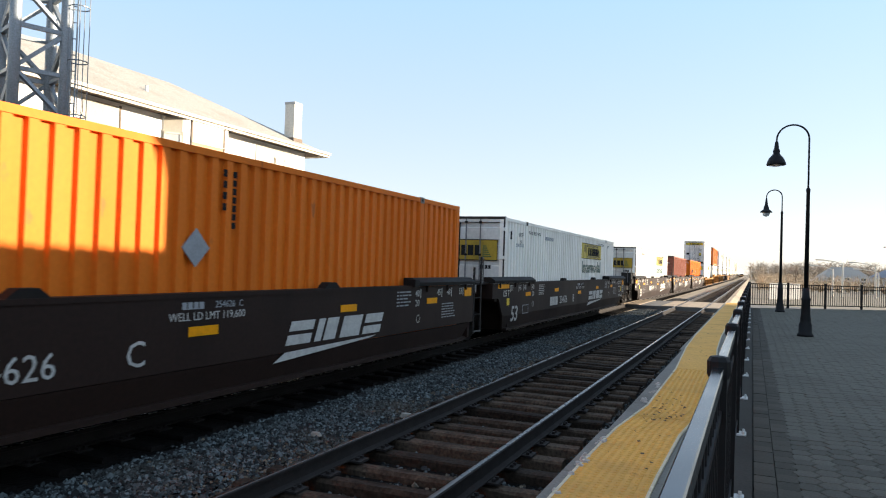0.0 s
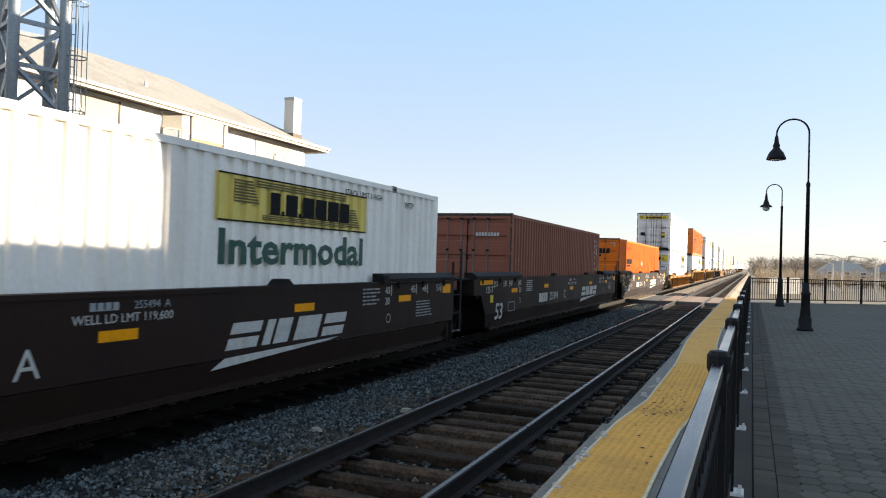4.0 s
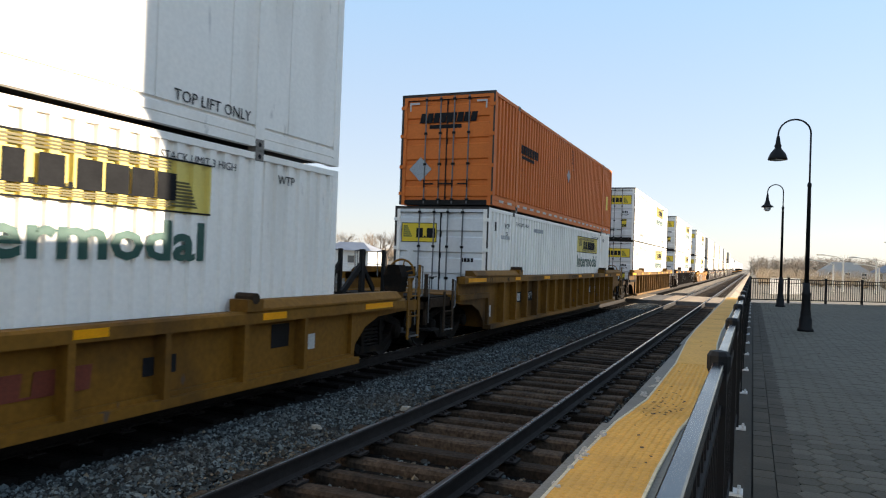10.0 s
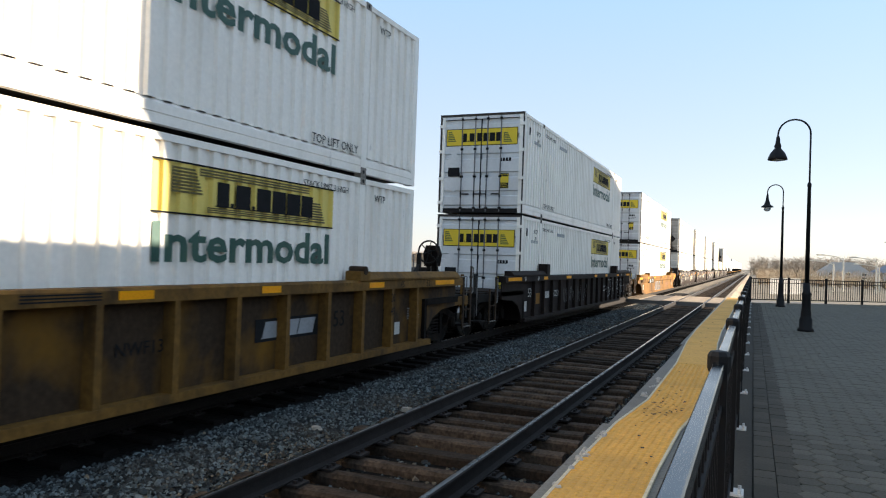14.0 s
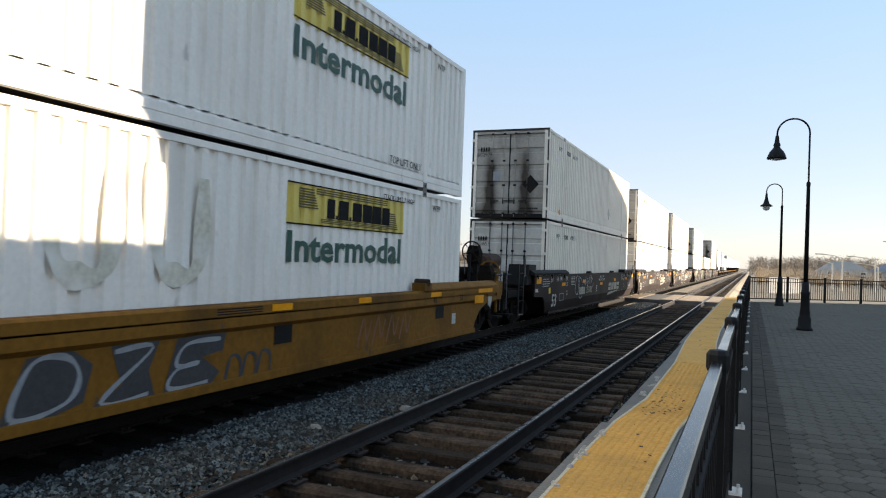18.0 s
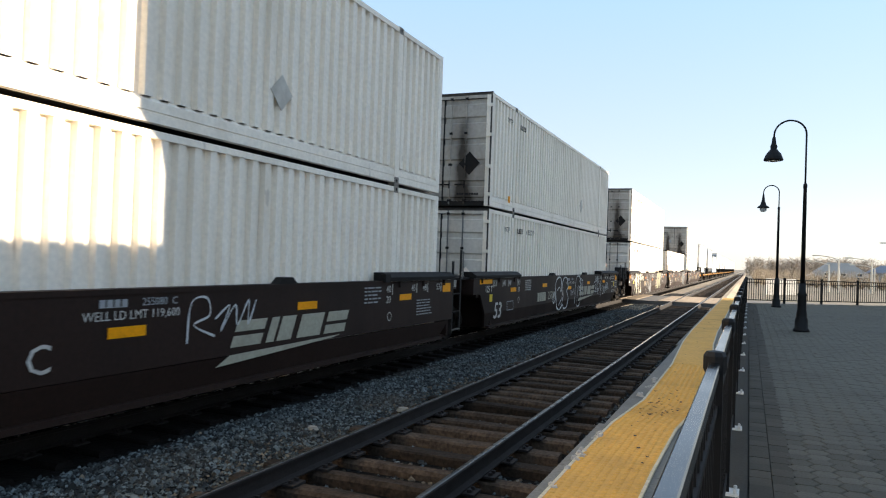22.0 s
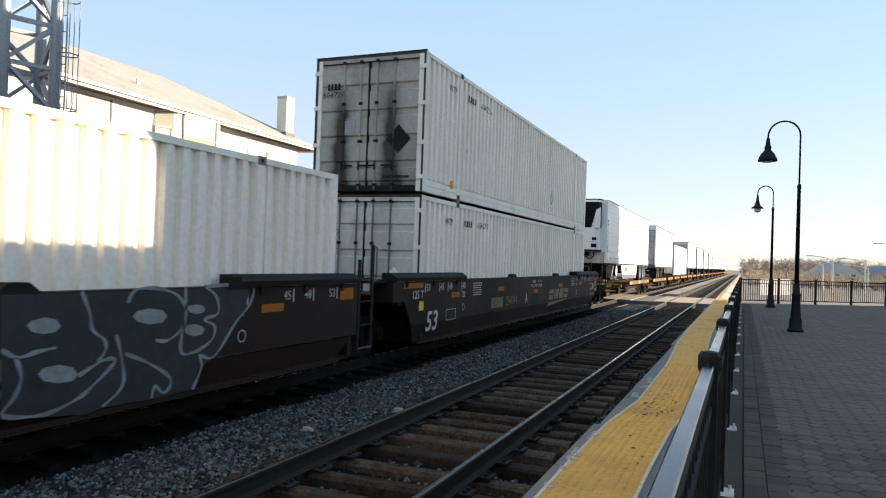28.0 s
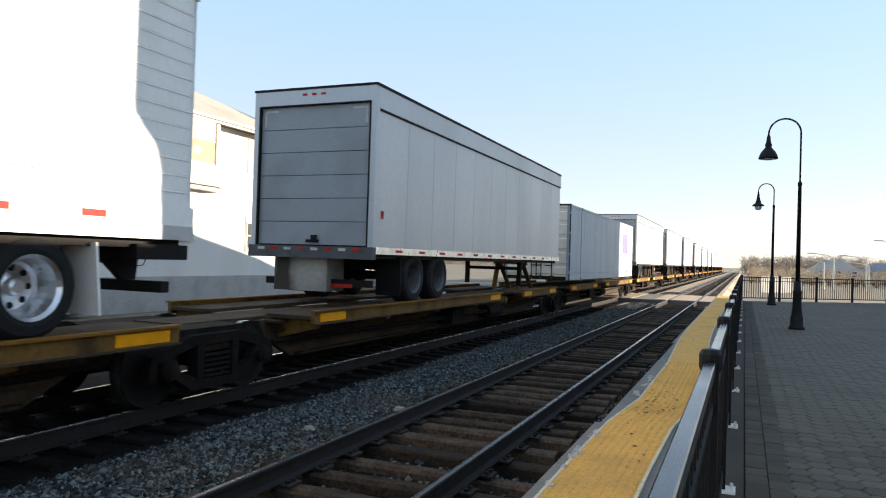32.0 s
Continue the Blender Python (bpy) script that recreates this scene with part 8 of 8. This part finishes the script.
patch(g, [(-0.53, 0.37), (0.0, 0.84), (0.06, 0.96), (-0.27, 1.03), (-0.34, 1.14), (-0.09, 1.25), (0.08, 1.22), (0.16, 1.452), (0.79, 1.452), (0.77, 0.76), (0.57, 0.32), (0.35, 0.35), (0.43, 0.74), (0.08, 0.73), (-0.41, 0.37)], SPRAYCREAM, SX, "cream sprayed letter shape")
spray(g, [(-0.53, 0.37), (0.0, 0.84), (0.06, 0.96), (-0.27, 1.03), (-0.34, 1.14), (-0.09, 1.25), (0.08, 1.22), (0.16, 1.452), (0.79, 1.452), (0.77, 0.76), (0.57, 0.32), (0.35, 0.35), (0.43, 0.74), (0.08, 0.73), (-0.41, 0.37)], 0.05, BLACKINK, SX + 0.002, True)
patch(g, [(0.94, 1.32), (1.11, 1.452), (1.52, 1.452), (1.43, 1.04), (2.41, 1.09), (2.44, 0.99), (1.41, 0.94), (1.42, 0.51), (1.33, 0.3), (1.16, 0.33), (1.25, 0.86), (0.87, 0.98), (0.94, 1.11)], SPRAYCREAM, SX, "cream sprayed letter shape")
spray(g, [(0.94, 1.32), (1.11, 1.452), (1.52, 1.452), (1.43, 1.04), (2.41, 1.09), (2.44, 0.99), (1.41, 0.94), (1.42, 0.51), (1.33, 0.3), (1.16, 0.33), (1.25, 0.86), (0.87, 0.98), (0.94, 1.11)], 0.05, BLACKINK, SX + 0.002, True)
patch(g, [(1.73, 1.452), (2.27, 1.452), (2.39, 0.99), (2.11, 0.93), (2.23, 0.68), (2.47, 0.35), (1.73, 0.37), (1.9, 0.56), (2.08, 0.7), (1.87, 1.02)], SPRAYCREAM, SX, "cream sprayed letter shape")
spray(g, [(1.73, 1.452), (2.27, 1.452), (2.39, 0.99), (2.11, 0.93), (2.23, 0.68), (2.47, 0.35), (1.73, 0.37), (1.9, 0.56), (2.08, 0.7), (1.87, 1.02)], 0.05, BLACKINK, SX + 0.002, True)
patch(g, [(2.64, 1.14), (2.82, 1.31), (3.16, 1.35), (3.35, 1.25), (3.3, 1.05), (3.13, 0.99), (2.89, 1.13)], SPRAYCREAM, SX, "cream sprayed letter shape")
spray(g, [(2.64, 1.14), (2.82, 1.31), (3.16, 1.35), (3.35, 1.25), (3.3, 1.05), (3.13, 0.99), (2.89, 1.13)], 0.05, BLACKINK, SX + 0.002, True)
spray(g, [(4.42, 0.71), (4.55, 0.84), (4.74, 0.72), (4.73, 0.37), (4.52, 0.33), (4.37, 0.52), (4.42, 0.71)], 0.05, SPRAYGREY, SX + 0.002)
spray(g, [(4.67, 1.18), (4.81, 1.43), (4.89, 1.27), (4.85, 0.76), (5.2, 1.39), (5.24, 1.31), (4.96, 0.8), (5.03, 0.38), (5.32, 0.82), (5.14, 1.05), (5.56, 1.05), (5.68, 0.51), (5.42, 0.6), (5.74, 1.01), (5.88, 0.32)], 0.045, SPRAYGREY, SX + 0.002)
spray(g, [(5.94, 0.83), (5.87, 1.17), (6.09, 1.4), (6.25, 1.16), (6.02, 0.3), (6.67, 0.4), (6.93, 0.62), (6.63, 0.89), (6.23, 0.75), (6.31, 1.09), (6.6, 1.32), (6.83, 1.19), (6.63, 0.96)], 0.06, GREYSPRAY, SX + 0.002)
spray(g, [(9.61, 0.3), (9.83, 0.83), (10.05, 1.38)], 0.06, SPRAYWHITE, SX + 0.002)
spray(g, [(12.57, 1.29), (12.68, 0.76), (11.7, 0.37)], 0.05, SPRAYGREY, SX + 0.002)
spray(g, [(8.5, 1.19), (8.63, 1.37), (8.8, 1.18), (8.94, 1.4), (9.12, 1.17), (9.36, 1.28)], 0.03, SPRAYGREY, SX + 0.002)
spray(g, [(13.26, 1.03), (13.51, 1.32), (14.02, 0.69), (13.8, 1.31), (13.44, 0.72)], 0.04, SPRAYGREY, SX + 0.002)
patch(g, [(10.23, 1.452), (12.42, 1.452), (12.22, 1.06), (11.58, 0.42), (11.11, 0.76), (11.39, 1.18), (10.86, 1.11), (11.03, 0.46), (9.96, 0.39), (10.38, 0.88), (9.98, 1.22)], OLIVE, SX, "olive sprayed letter shape")
patch(g, [(6.14, 0.69), (6.92, 0.75), (6.79, 0.29), (6.16, 0.34), (5.91, 0.54)], GREYSPRAY, SX, "grey sprayed letter shape")
g = PAINTED["255080A"]
spray(g, [(9.28, 1.45), (9.38, 1.452), (9.37, 1.29), (9.29, 1.26), (9.39, 1.21), (9.42, 1.14)], 0.04, SPRAYWHITE, SX)
spray(g, [(9.45, 1.36), (9.46, 1.11), (9.55, 1.09), (9.56, 1.32)], 0.04, SPRAYWHITE, SX)
spray(g, [(9.56, 1.32), (9.67, 1.32), (9.73, 1.05)], 0.04, SPRAYWHITE, SX)
spray(g, [(9.72, 1.29), (9.86, 1.26), (9.89, 1.1), (9.82, 1.02), (9.87, 0.98), (9.82, 0.7)], 0.04, SPRAYWHITE, SX)
spray(g, [(9.28, 1.05), (9.38, 1.02), (9.51, 0.99)], 0.05, SPRAYWHITE, SX)
spray(g, [(12.21, 1.35), (12.25, 1.43), (12.26, 1.24), (12.42, 1.4), (12.44, 1.18), (12.6, 1.42), (12.57, 1.2), (12.78, 1.45), (12.62, 1.11), (12.9, 1.1)], 0.03, SPRAYWHITE, SX)
spray(g, [(12.27, 1.19), (12.02, 1.15), (12.0, 0.94), (12.17, 0.79), (12.46, 0.85), (12.36, 1.07), (12.19, 1.06), (12.55, 0.78), (12.63, 1.03), (12.82, 0.82), (13.06, 0.91), (12.73, 0.88), (12.88, 0.67)], 0.035, SPRAYWHITE, SX)
spray(g, [(13.14, 1.11), (13.26, 0.84), (13.35, 1.07), (13.42, 0.83), (13.51, 1.09), (13.39, 0.53)], 0.03, SPRAYWHITE, SX)
spray(g, [(13.79, 1.02), (13.73, 0.77), (13.93, 0.66), (14.02, 0.97), (14.16, 0.71), (14.26, 0.92), (14.4, 0.68), (14.57, 1.07), (14.66, 0.73), (14.82, 1.16), (15.05, 0.88), (14.32, 0.95)], 0.035, SPRAYWHITE, SX)
g = DRAWN
INK2 = mat("dark_graffiti", (0.045, 0.043, 0.045), 0.6, var=0.25, scale=3, fine=20, bump=0)
DX = 1.536
patch(g, [(5.3, 0.3), (5.55, 0.88), (6.0, 0.92), (6.25, 0.75), (6.15, 0.4), (5.75, 0.3)], INK2, DX, "dark sprayed letter shape")
patch(g, [(6.2, 0.3), (6.6, 0.5), (6.45, 0.9), (7.1, 0.92), (6.95, 0.6), (7.05, 0.3)], INK2, DX, "dark sprayed letter shape")
patch(g, [(7.15, 0.3), (7.35, 0.9), (8.15, 0.92), (8.1, 0.7), (7.75, 0.65), (8.05, 0.45), (7.9, 0.3)], INK2, DX, "dark sprayed letter shape")
spray(g, [(5.42, 0.36), (5.6, 0.82), (5.95, 0.85), (6.1, 0.65), (5.95, 0.42)], 0.07, GREYINK, DX + 0.002, True)
spray(g, [(6.5, 0.84), (7.0, 0.84), (6.35, 0.36), (6.95, 0.36)], 0.06, GREYINK, DX + 0.002)
spray(g, [(8.05, 0.84), (7.5, 0.82), (7.35, 0.6), (7.7, 0.6), (7.35, 0.55), (7.25, 0.36), (7.85, 0.36)], 0.06, GREYINK, DX + 0.002)
for k in range(3):
    spray(g, [(8.15 + 0.3 * k, 0.33), (8.25 + 0.3 * k, 0.6), (8.42 + 0.3 * k, 0.55), (8.42 + 0.3 * k, 0.33)], 0.06, INK2, DX)
for k in range(4):
    spray(g, [(11.3 + 0.5 * k, 0.4), (11.5 + 0.5 * k, 0.85), (11.6 + 0.5 * k, 0.5), (11.75 + 0.5 * k, 0.8)], 0.05, mat("faint_red_spray", (0.2, 0.08, 0.05), 0.6, bump=0), DX)
g = DARKCAR
GX = 1.552
for pts in ([(11.0, 1.0), (11.2, 0.95), (11.45, 0.98)], [(11.0, 0.82), (11.25, 0.78), (11.45, 0.83)],
            [(12.35, 1.2), (12.0, 1.22), (11.75, 0.95), (11.8, 0.6), (12.15, 0.5), (12.4, 0.72), (12.25, 0.88), (12.05, 0.85)],
            [(12.55, 1.2), (12.62, 0.9), (12.5, 0.55)], [(12.55, 1.22), (13.2, 1.24), (13.05, 0.95), (12.65, 0.92), (13.05, 0.92), (13.35, 0.7), (13.2, 0.5), (12.95, 0.55)],
            [(13.9, 0.6), (14.1, 1.0), (14.45, 1.22), (14.55, 1.0), (14.2, 0.85), (14.6, 0.75)], [(14.55, 1.22), (14.6, 0.6), (14.85, 0.45), (15.1, 0.7), (15.12, 1.24)],
            [(15.3, 0.55), (15.25, 1.2), (15.5, 1.15), (15.45, 0.92), (15.3, 0.9)], [(15.6, 1.2), (15.65, 0.62)], [(15.6, 0.9), (15.95, 0.88)], [(15.95, 1.2), (15.92, 0.6)],
            [(16.3, 1.22), (16.1, 1.1), (16.15, 0.65), (16.4, 0.62)], [(16.12, 0.9), (16.35, 0.92)]):
    spray(g, pts, 0.026, SPRAYWHITE, GX)
rg = random.Random(77)
for q in (4.1, 5.0, 6.2, 7.2):
    spray(g, [(q + 0.12 * i + rg.uniform(-0.12, 0.12), 0.8 + (0.3 if i % 2 else -0.3) * rg.uniform(0.4, 1.1)) for i in range(7)], 0.026, GREYSPRAY, GX)
WASH = mat("washed_off_spray", (0.66, 0.62, 0.50), 0.7, var=0.2, scale=2.5, fine=14, bump=0, dirt=(0.86, 0.83, 0.75), amount=1.0)
for q in (4.5, 5.9, 7.2):
    spray(WASHED, [(q, 2.5), (q + 0.05, 1.5), (q + 0.35, 1.25), (q + 0.7, 1.4), (q + 0.75, 2.4)], 0.3, WASH, 1.2925)

# ---- distance ----


def bare_tree(seed, h, depth=4):
    """Trunk with limbs, and a crown of fine twigs, as two shapes."""
    rng = random.Random(seed)
    wood, twig = Shape(), Shape()

    def grow(p, d, length, r, level):
        q = p + d * length
        s = wood if level < 2 else twig
        s.tube(p, q, r, r * 0.62, 5 if level < 2 else 3, caps=False)
        if level == depth:
            return
        for _ in range(4 if level < 3 else 5):
            a = rng.uniform(0, 6.28)
            e = (d + Vector((math.cos(a), math.sin(a), rng.uniform(-0.1, 0.5))) * rng.uniform(0.5, 0.95)).normalized()
            u = rng.uniform(0.45, 1.0)
            grow(p + d * length * u, e, length * rng.uniform(0.5, 0.75), r * 0.5, level + 1)
    grow(Vector((0, 0, 0)), Vector((rng.uniform(-0.06, 0.06), rng.uniform(-0.06, 0.06), 1)).normalized(), h * 0.4, h * 0.022, 0)
    return wood, twig


KINDS = []
for seed in range(5):
    wood, twig = bare_tree(seed, 10.0, 4)
    KINDS.append((fixed(wood.mesh("trunk")), fixed(twig.mesh("crown"))))
    KINDS[-1][0].materials.append(BARK)
    KINDS[-1][1].materials.append(TWIGS)
TREES = ((30, 230, 0.6), (17, 210, 0.65), (21, 225, 0.6), (44, 240, 0.75), (9, 245, 0.55), (50, 215, 0.65), (38, 190, 0.55), (3, 260, 0.55), (14, 260, 0.65), (27, 270, 0.7), (58, 250, 0.8), (7.6, 150, 0.62), (24, 200, 0.6), (34, 150, 0.6),
         (-52, 92, 0.75), (-60, 98, 0.8), (-68, 104, 0.8), (-58, 110, 0.85), (-75, 112, 0.9), (-66, 122, 0.9), (-50, 118, 0.8), (-24, 280, 0.9), (-32, 290, 1.0), (-42, 300, 1.0))
for i, (x, y, k) in enumerate(TREES):
    t = thing("bare_tree", "leafless brown tree in the distance", "tree", "distant bare trees", pose(x, y, -0.5, 0, 0, i * 67))
    t.scale = (k, k, k)
    part("trunk", KINDS[i % 5][0], None, t)
    part("crown", KINDS[i % 5][1], None, t)


def woods():
    """Belt of far leafless woods: many thin stems and twig clumps."""
    rng = random.Random(8)
    s = Shape()
    for i in range(3600):
        x = rng.uniform(-260, 240)
        y = 300 + rng.uniform(0, 60) + 0.1 * abs(x)
        if -11 < x < -1:
            continue
        h = rng.uniform(4.5, 7.5) * (1 + 0.25 * math.sin(x * 0.05))
        n = rng.randint(12, 18)
        s.tube((x, y, -0.5), (x, y, h * 0.7), 0.1, 0.05, 3, caps=False)
        for _ in range(n):
            z = rng.uniform(0.05, 0.8) * h
            a = rng.uniform(0, 6.28)
            r = rng.uniform(0.8, 2.4)
            s.tube((x, y, z), (x + r * math.cos(a), y + r * math.sin(a), z + rng.uniform(0.5, 2.0)), 0.075, 0.02, 3, caps=False)
    return s


solid("far_woods", woods().mesh("far_woods"), TWIGS, "belt of leafless brown woods on the horizon", "woods", kind="stuff")


def scrub():
    rng = random.Random(9)
    s = Shape()
    for i in range(900):
        x, y = rng.uniform(1, 40), rng.uniform(120, 235)
        if x > 0.45 * y:
            continue
        for _ in range(6):
            a, r = rng.uniform(0, 6.28), rng.uniform(0.3, 1.3)
            s.tube((x, y, -0.5), (x + r * math.cos(a), y + r * math.sin(a), rng.uniform(0.2, 2.4)), 0.06, 0.015, 3, caps=False)
    return s


solid("roadside_scrub", scrub().mesh("roadside_scrub"), mat("dry_straw_scrub", (0.30, 0.235, 0.16), 0.9, var=0.3, scale=0.4, fine=3, bump=0, dirt=(0.2, 0.14, 0.08), amount=0.6), "dry straw-coloured scrub along the line", "scrub", kind="stuff")


def far_house(x, y, w, d, h, rise, turn, label, wall=FARWALL, roof=FARROOF):
    t = thing("far_house", label, "house", "distant houses", pose(x, y, -0.5, 0, 0, turn))
    part("wall", Shape().box(-w / 2, w / 2, -d / 2, d / 2, 0, h), wall, t)
    s = Shape()
    e = 0.6
    a, b, c, f = (-w / 2 - e, -d / 2 - e, h), (w / 2 + e, -d / 2 - e, h), (w / 2 + e, d / 2 + e, h), (-w / 2 - e, d / 2 + e, h)
    r0, r1 = (-w / 2 + d * 0.3, 0, h + rise), (w / 2 - d * 0.3, 0, h + rise)
    s.face(a, b, r1, r0).face(b, c, r1).face(c, f, r0, r1).face(f, a, r0).face(a, f, c, b)
    part("roof", s, roof, t)
    n = int(w / 3)
    for i in range(n):
        o = part("window", Shape().box(-w / 2 + 1 + i * 3, -w / 2 + 2.1 + i * 3, -d / 2 - 0.05, -d / 2, 1.1, 2.4), TRIMW, t)
        part("pane", Shape().box(-w / 2 + 1.1 + i * 3, -w / 2 + 2.0 + i * 3, -d / 2 - 0.07, -d / 2 - 0.05, 1.2, 2.3), GLASS, o)
    return t


PALESLATE = mat("pale_slate_roof", (0.36, 0.32, 0.27), 0.7, var=0.1, scale=0.4, fine=5, bump=0.05)
far_house(17.2, 170, 9.5, 8.5, 1.5, 3.0, 8, "low distant building with a big pale slate hip roof", TRIMW, PALESLATE)
far_house(31, 190, 12, 9, 2.6, 1.8, -6, "distant grey house with dark roof")
far_house(44, 215, 14, 9, 4.2, 1.6, 4, "distant two-storey grey house among trees")
far_house(-52, 88, 7, 6, 3.0, 1.2, 10, "small white shed with dark roof beside the road", WHITEWALL)
fence = thing("board_fence", "weathered pale board fence beyond the street", "fence")
for i in range(24):
    q = 0.2 * i
    part("board", Shape().box(0, 0.185, 0, 0.03, 0, 1.6), GREYBASE, fence, "", pose(1.6 + 0.6 * q, 78 + 0.8 * q, -0.5, 0, 0, 53.13))


def street_light(x, y, h, turn, label="tall grey double-arm car park light on a steel pole"):
    t = thing("street_light", label, "street light", "car park lights", pose(x, y, -0.5, 0, 0, turn))
    part("pole", Shape().tube((0, 0, 0), (0, 0, h), 0.13, 0.08, 8), TRIMW, t)
    part("arm", Shape().path([(0, 0, h - 0.1), (-0.9, 0, h + 0.2), (-2.2, 0, h + 0.35)], 0.05, 6), TRIMW, t)
    part("lamp_head", Shape().box(-3.0, -2.1, -0.16, 0.16, h + 0.28, h + 0.42), TRIMW, t)


for x, y, h in ((9.05, 100, 3.4), (10.1, 100, 4.1), (13.6, 100, 3.9), (17.3, 100, 5.8), (15.3, 110, 3.2)):
    street_light(x, y, h, 8)
wall = thing("road_parapet", "pale concrete road parapet with white pipe rails behind the house", "parapet", kind="structure")
part("kerb_wall", Shape().box(-46, -24, 44.6, 45.0, -0.5, 0.55), CONCRETE, wall)
for z in (0.8, 1.05, 1.3):
    part("pipe_rail", Shape().tube((-46, 44.8, z), (-24, 44.8, z), 0.04, n=6), WHITEWALL, wall)
for i in range(10):
    part("rail_post", Shape().box(-46 + i * 2.4, -45.92 + i * 2.4, 44.76, 44.84, 0.5, 1.32), WHITEWALL, wall)
cab = thing("signal_cabinet", "small white trackside signal cabinet", "cabinet", at=pose(-15.5, 36.0, -0.45))
part("body", Shape().box(-0.45, 0.45, -0.4, 0.4, 0.1, 1.9), WHITEWALL, cab)
part("door", Shape().box(-0.38, 0.38, -0.42, -0.4, 0.2, 1.8), GREYBASE, cab)
part("plinth", Shape().box(-0.5, 0.5, -0.45, 0.45, 0, 0.1), CONCRETE, cab)
# fallen leaves and scraps on the strip and the paving
litter = Shape()
rng = random.Random(21)
for i in range(130):
    u = rng.random()
    if u < 0.45:
        x, y = rng.uniform(-1.0, -0.62), rng.gauss(7.9, 0.55)
    elif u < 0.75:
        x, y = rng.uniform(-1.05, -0.65), rng.uniform(4.5, 22)
    else:
        x, y = rng.uniform(0.3, 3.5), rng.uniform(4, 20)
    r, a, z = rng.uniform(0.008, 0.022), rng.uniform(0, 6.28), P + (0.024 if x < 0 else 0.004)
    litter.face(*[(x + r * math.cos(a + q) * m, y + r * math.sin(a + q), z + rng.uniform(0, 0.012)) for q, m in ((0, 1.5), (1.6, 0.7), (3.1, 1.4), (4.7, 0.7))])
solid("leaf_litter", litter, mat("dead_leaf", (0.05, 0.032, 0.018), 0.9, bump=0), "scattered dead leaves on the platform", "leaves", kind="stuff")
for x, y, r in ((-4.28, 8.85, 0.07), (-4.75, 7.35, 0.055)):
    s = Shape()
    s.v = [(r * 1.5 * math.cos(a) * (1 + 0.15 * math.sin(3 * a)), r * math.sin(a), z * r) for z, k in ((0, 1), ) for a in np.linspace(0, 5.6, 9)] + [(r * math.cos(a), r * 0.7 * math.sin(a), r * 0.75) for a in np.linspace(0, 5.6, 9)]
    s.f = [(i, (i + 1) % 9, 9 + (i + 1) % 9, 9 + i) for i in range(9)] + [tuple(range(9, 18))]
    solid("pale_rock", s, mat("pale_rock", (0.27, 0.25, 0.21), 0.85, scale=8), "pale loose rock lying on the ballast", "rock", at=pose(x, y, -0.2))

# broken mortar and pale pebbles along the platform edge
def pebbles():
    rng = random.Random(31)
    s = Shape()
    for i in range(60):
        y = rng.choice((4.2, 4.7, 5.2, 5.6, 6.3, 8.6, 9.2, 9.9)) + rng.gauss(0, 0.12)
        x = -1.2 + rng.uniform(0, 0.07) + (0.06 if 7 < y < 12 else 0)
        r, k = rng.choice((0.012, 0.018, 0.026, 0.036)), len(s.v)
        a0 = rng.uniform(0, 6)
        s.v += [(x + r * math.cos(a0 + q) * rng.uniform(0.7, 1.3), y + r * math.sin(a0 + q) * rng.uniform(0.7, 1.3), P) for q in (0, 1.26, 2.5, 3.8, 5.0)]
        s.v += [(x + 0.6 * r * math.cos(a0 + q), y + 0.6 * r * math.sin(a0 + q), P + r * rng.uniform(0.5, 0.9)) for q in (0, 1.26, 2.5, 3.8, 5.0)]
        s.f += [(k + j, k + (j + 1) % 5, k + 5 + (j + 1) % 5, k + 5 + j) for j in range(5)] + [tuple(range(k + 5, k + 10))]
    return s


solid("edge_rubble", pebbles(), mat("pale_rubble", (0.40, 0.37, 0.33), 0.9, scale=9), "broken pale mortar crumbs on the platform edge", "rubble", kind="stuff")


def motions():
    """The whole train rolls past at one speed."""
    for ob, s, z in MOVERS:
        walk(ob, [(t, pose(FAR, s - SPEED * t, z)) for t in (0, 8, 16, 24, 32)])


motions()
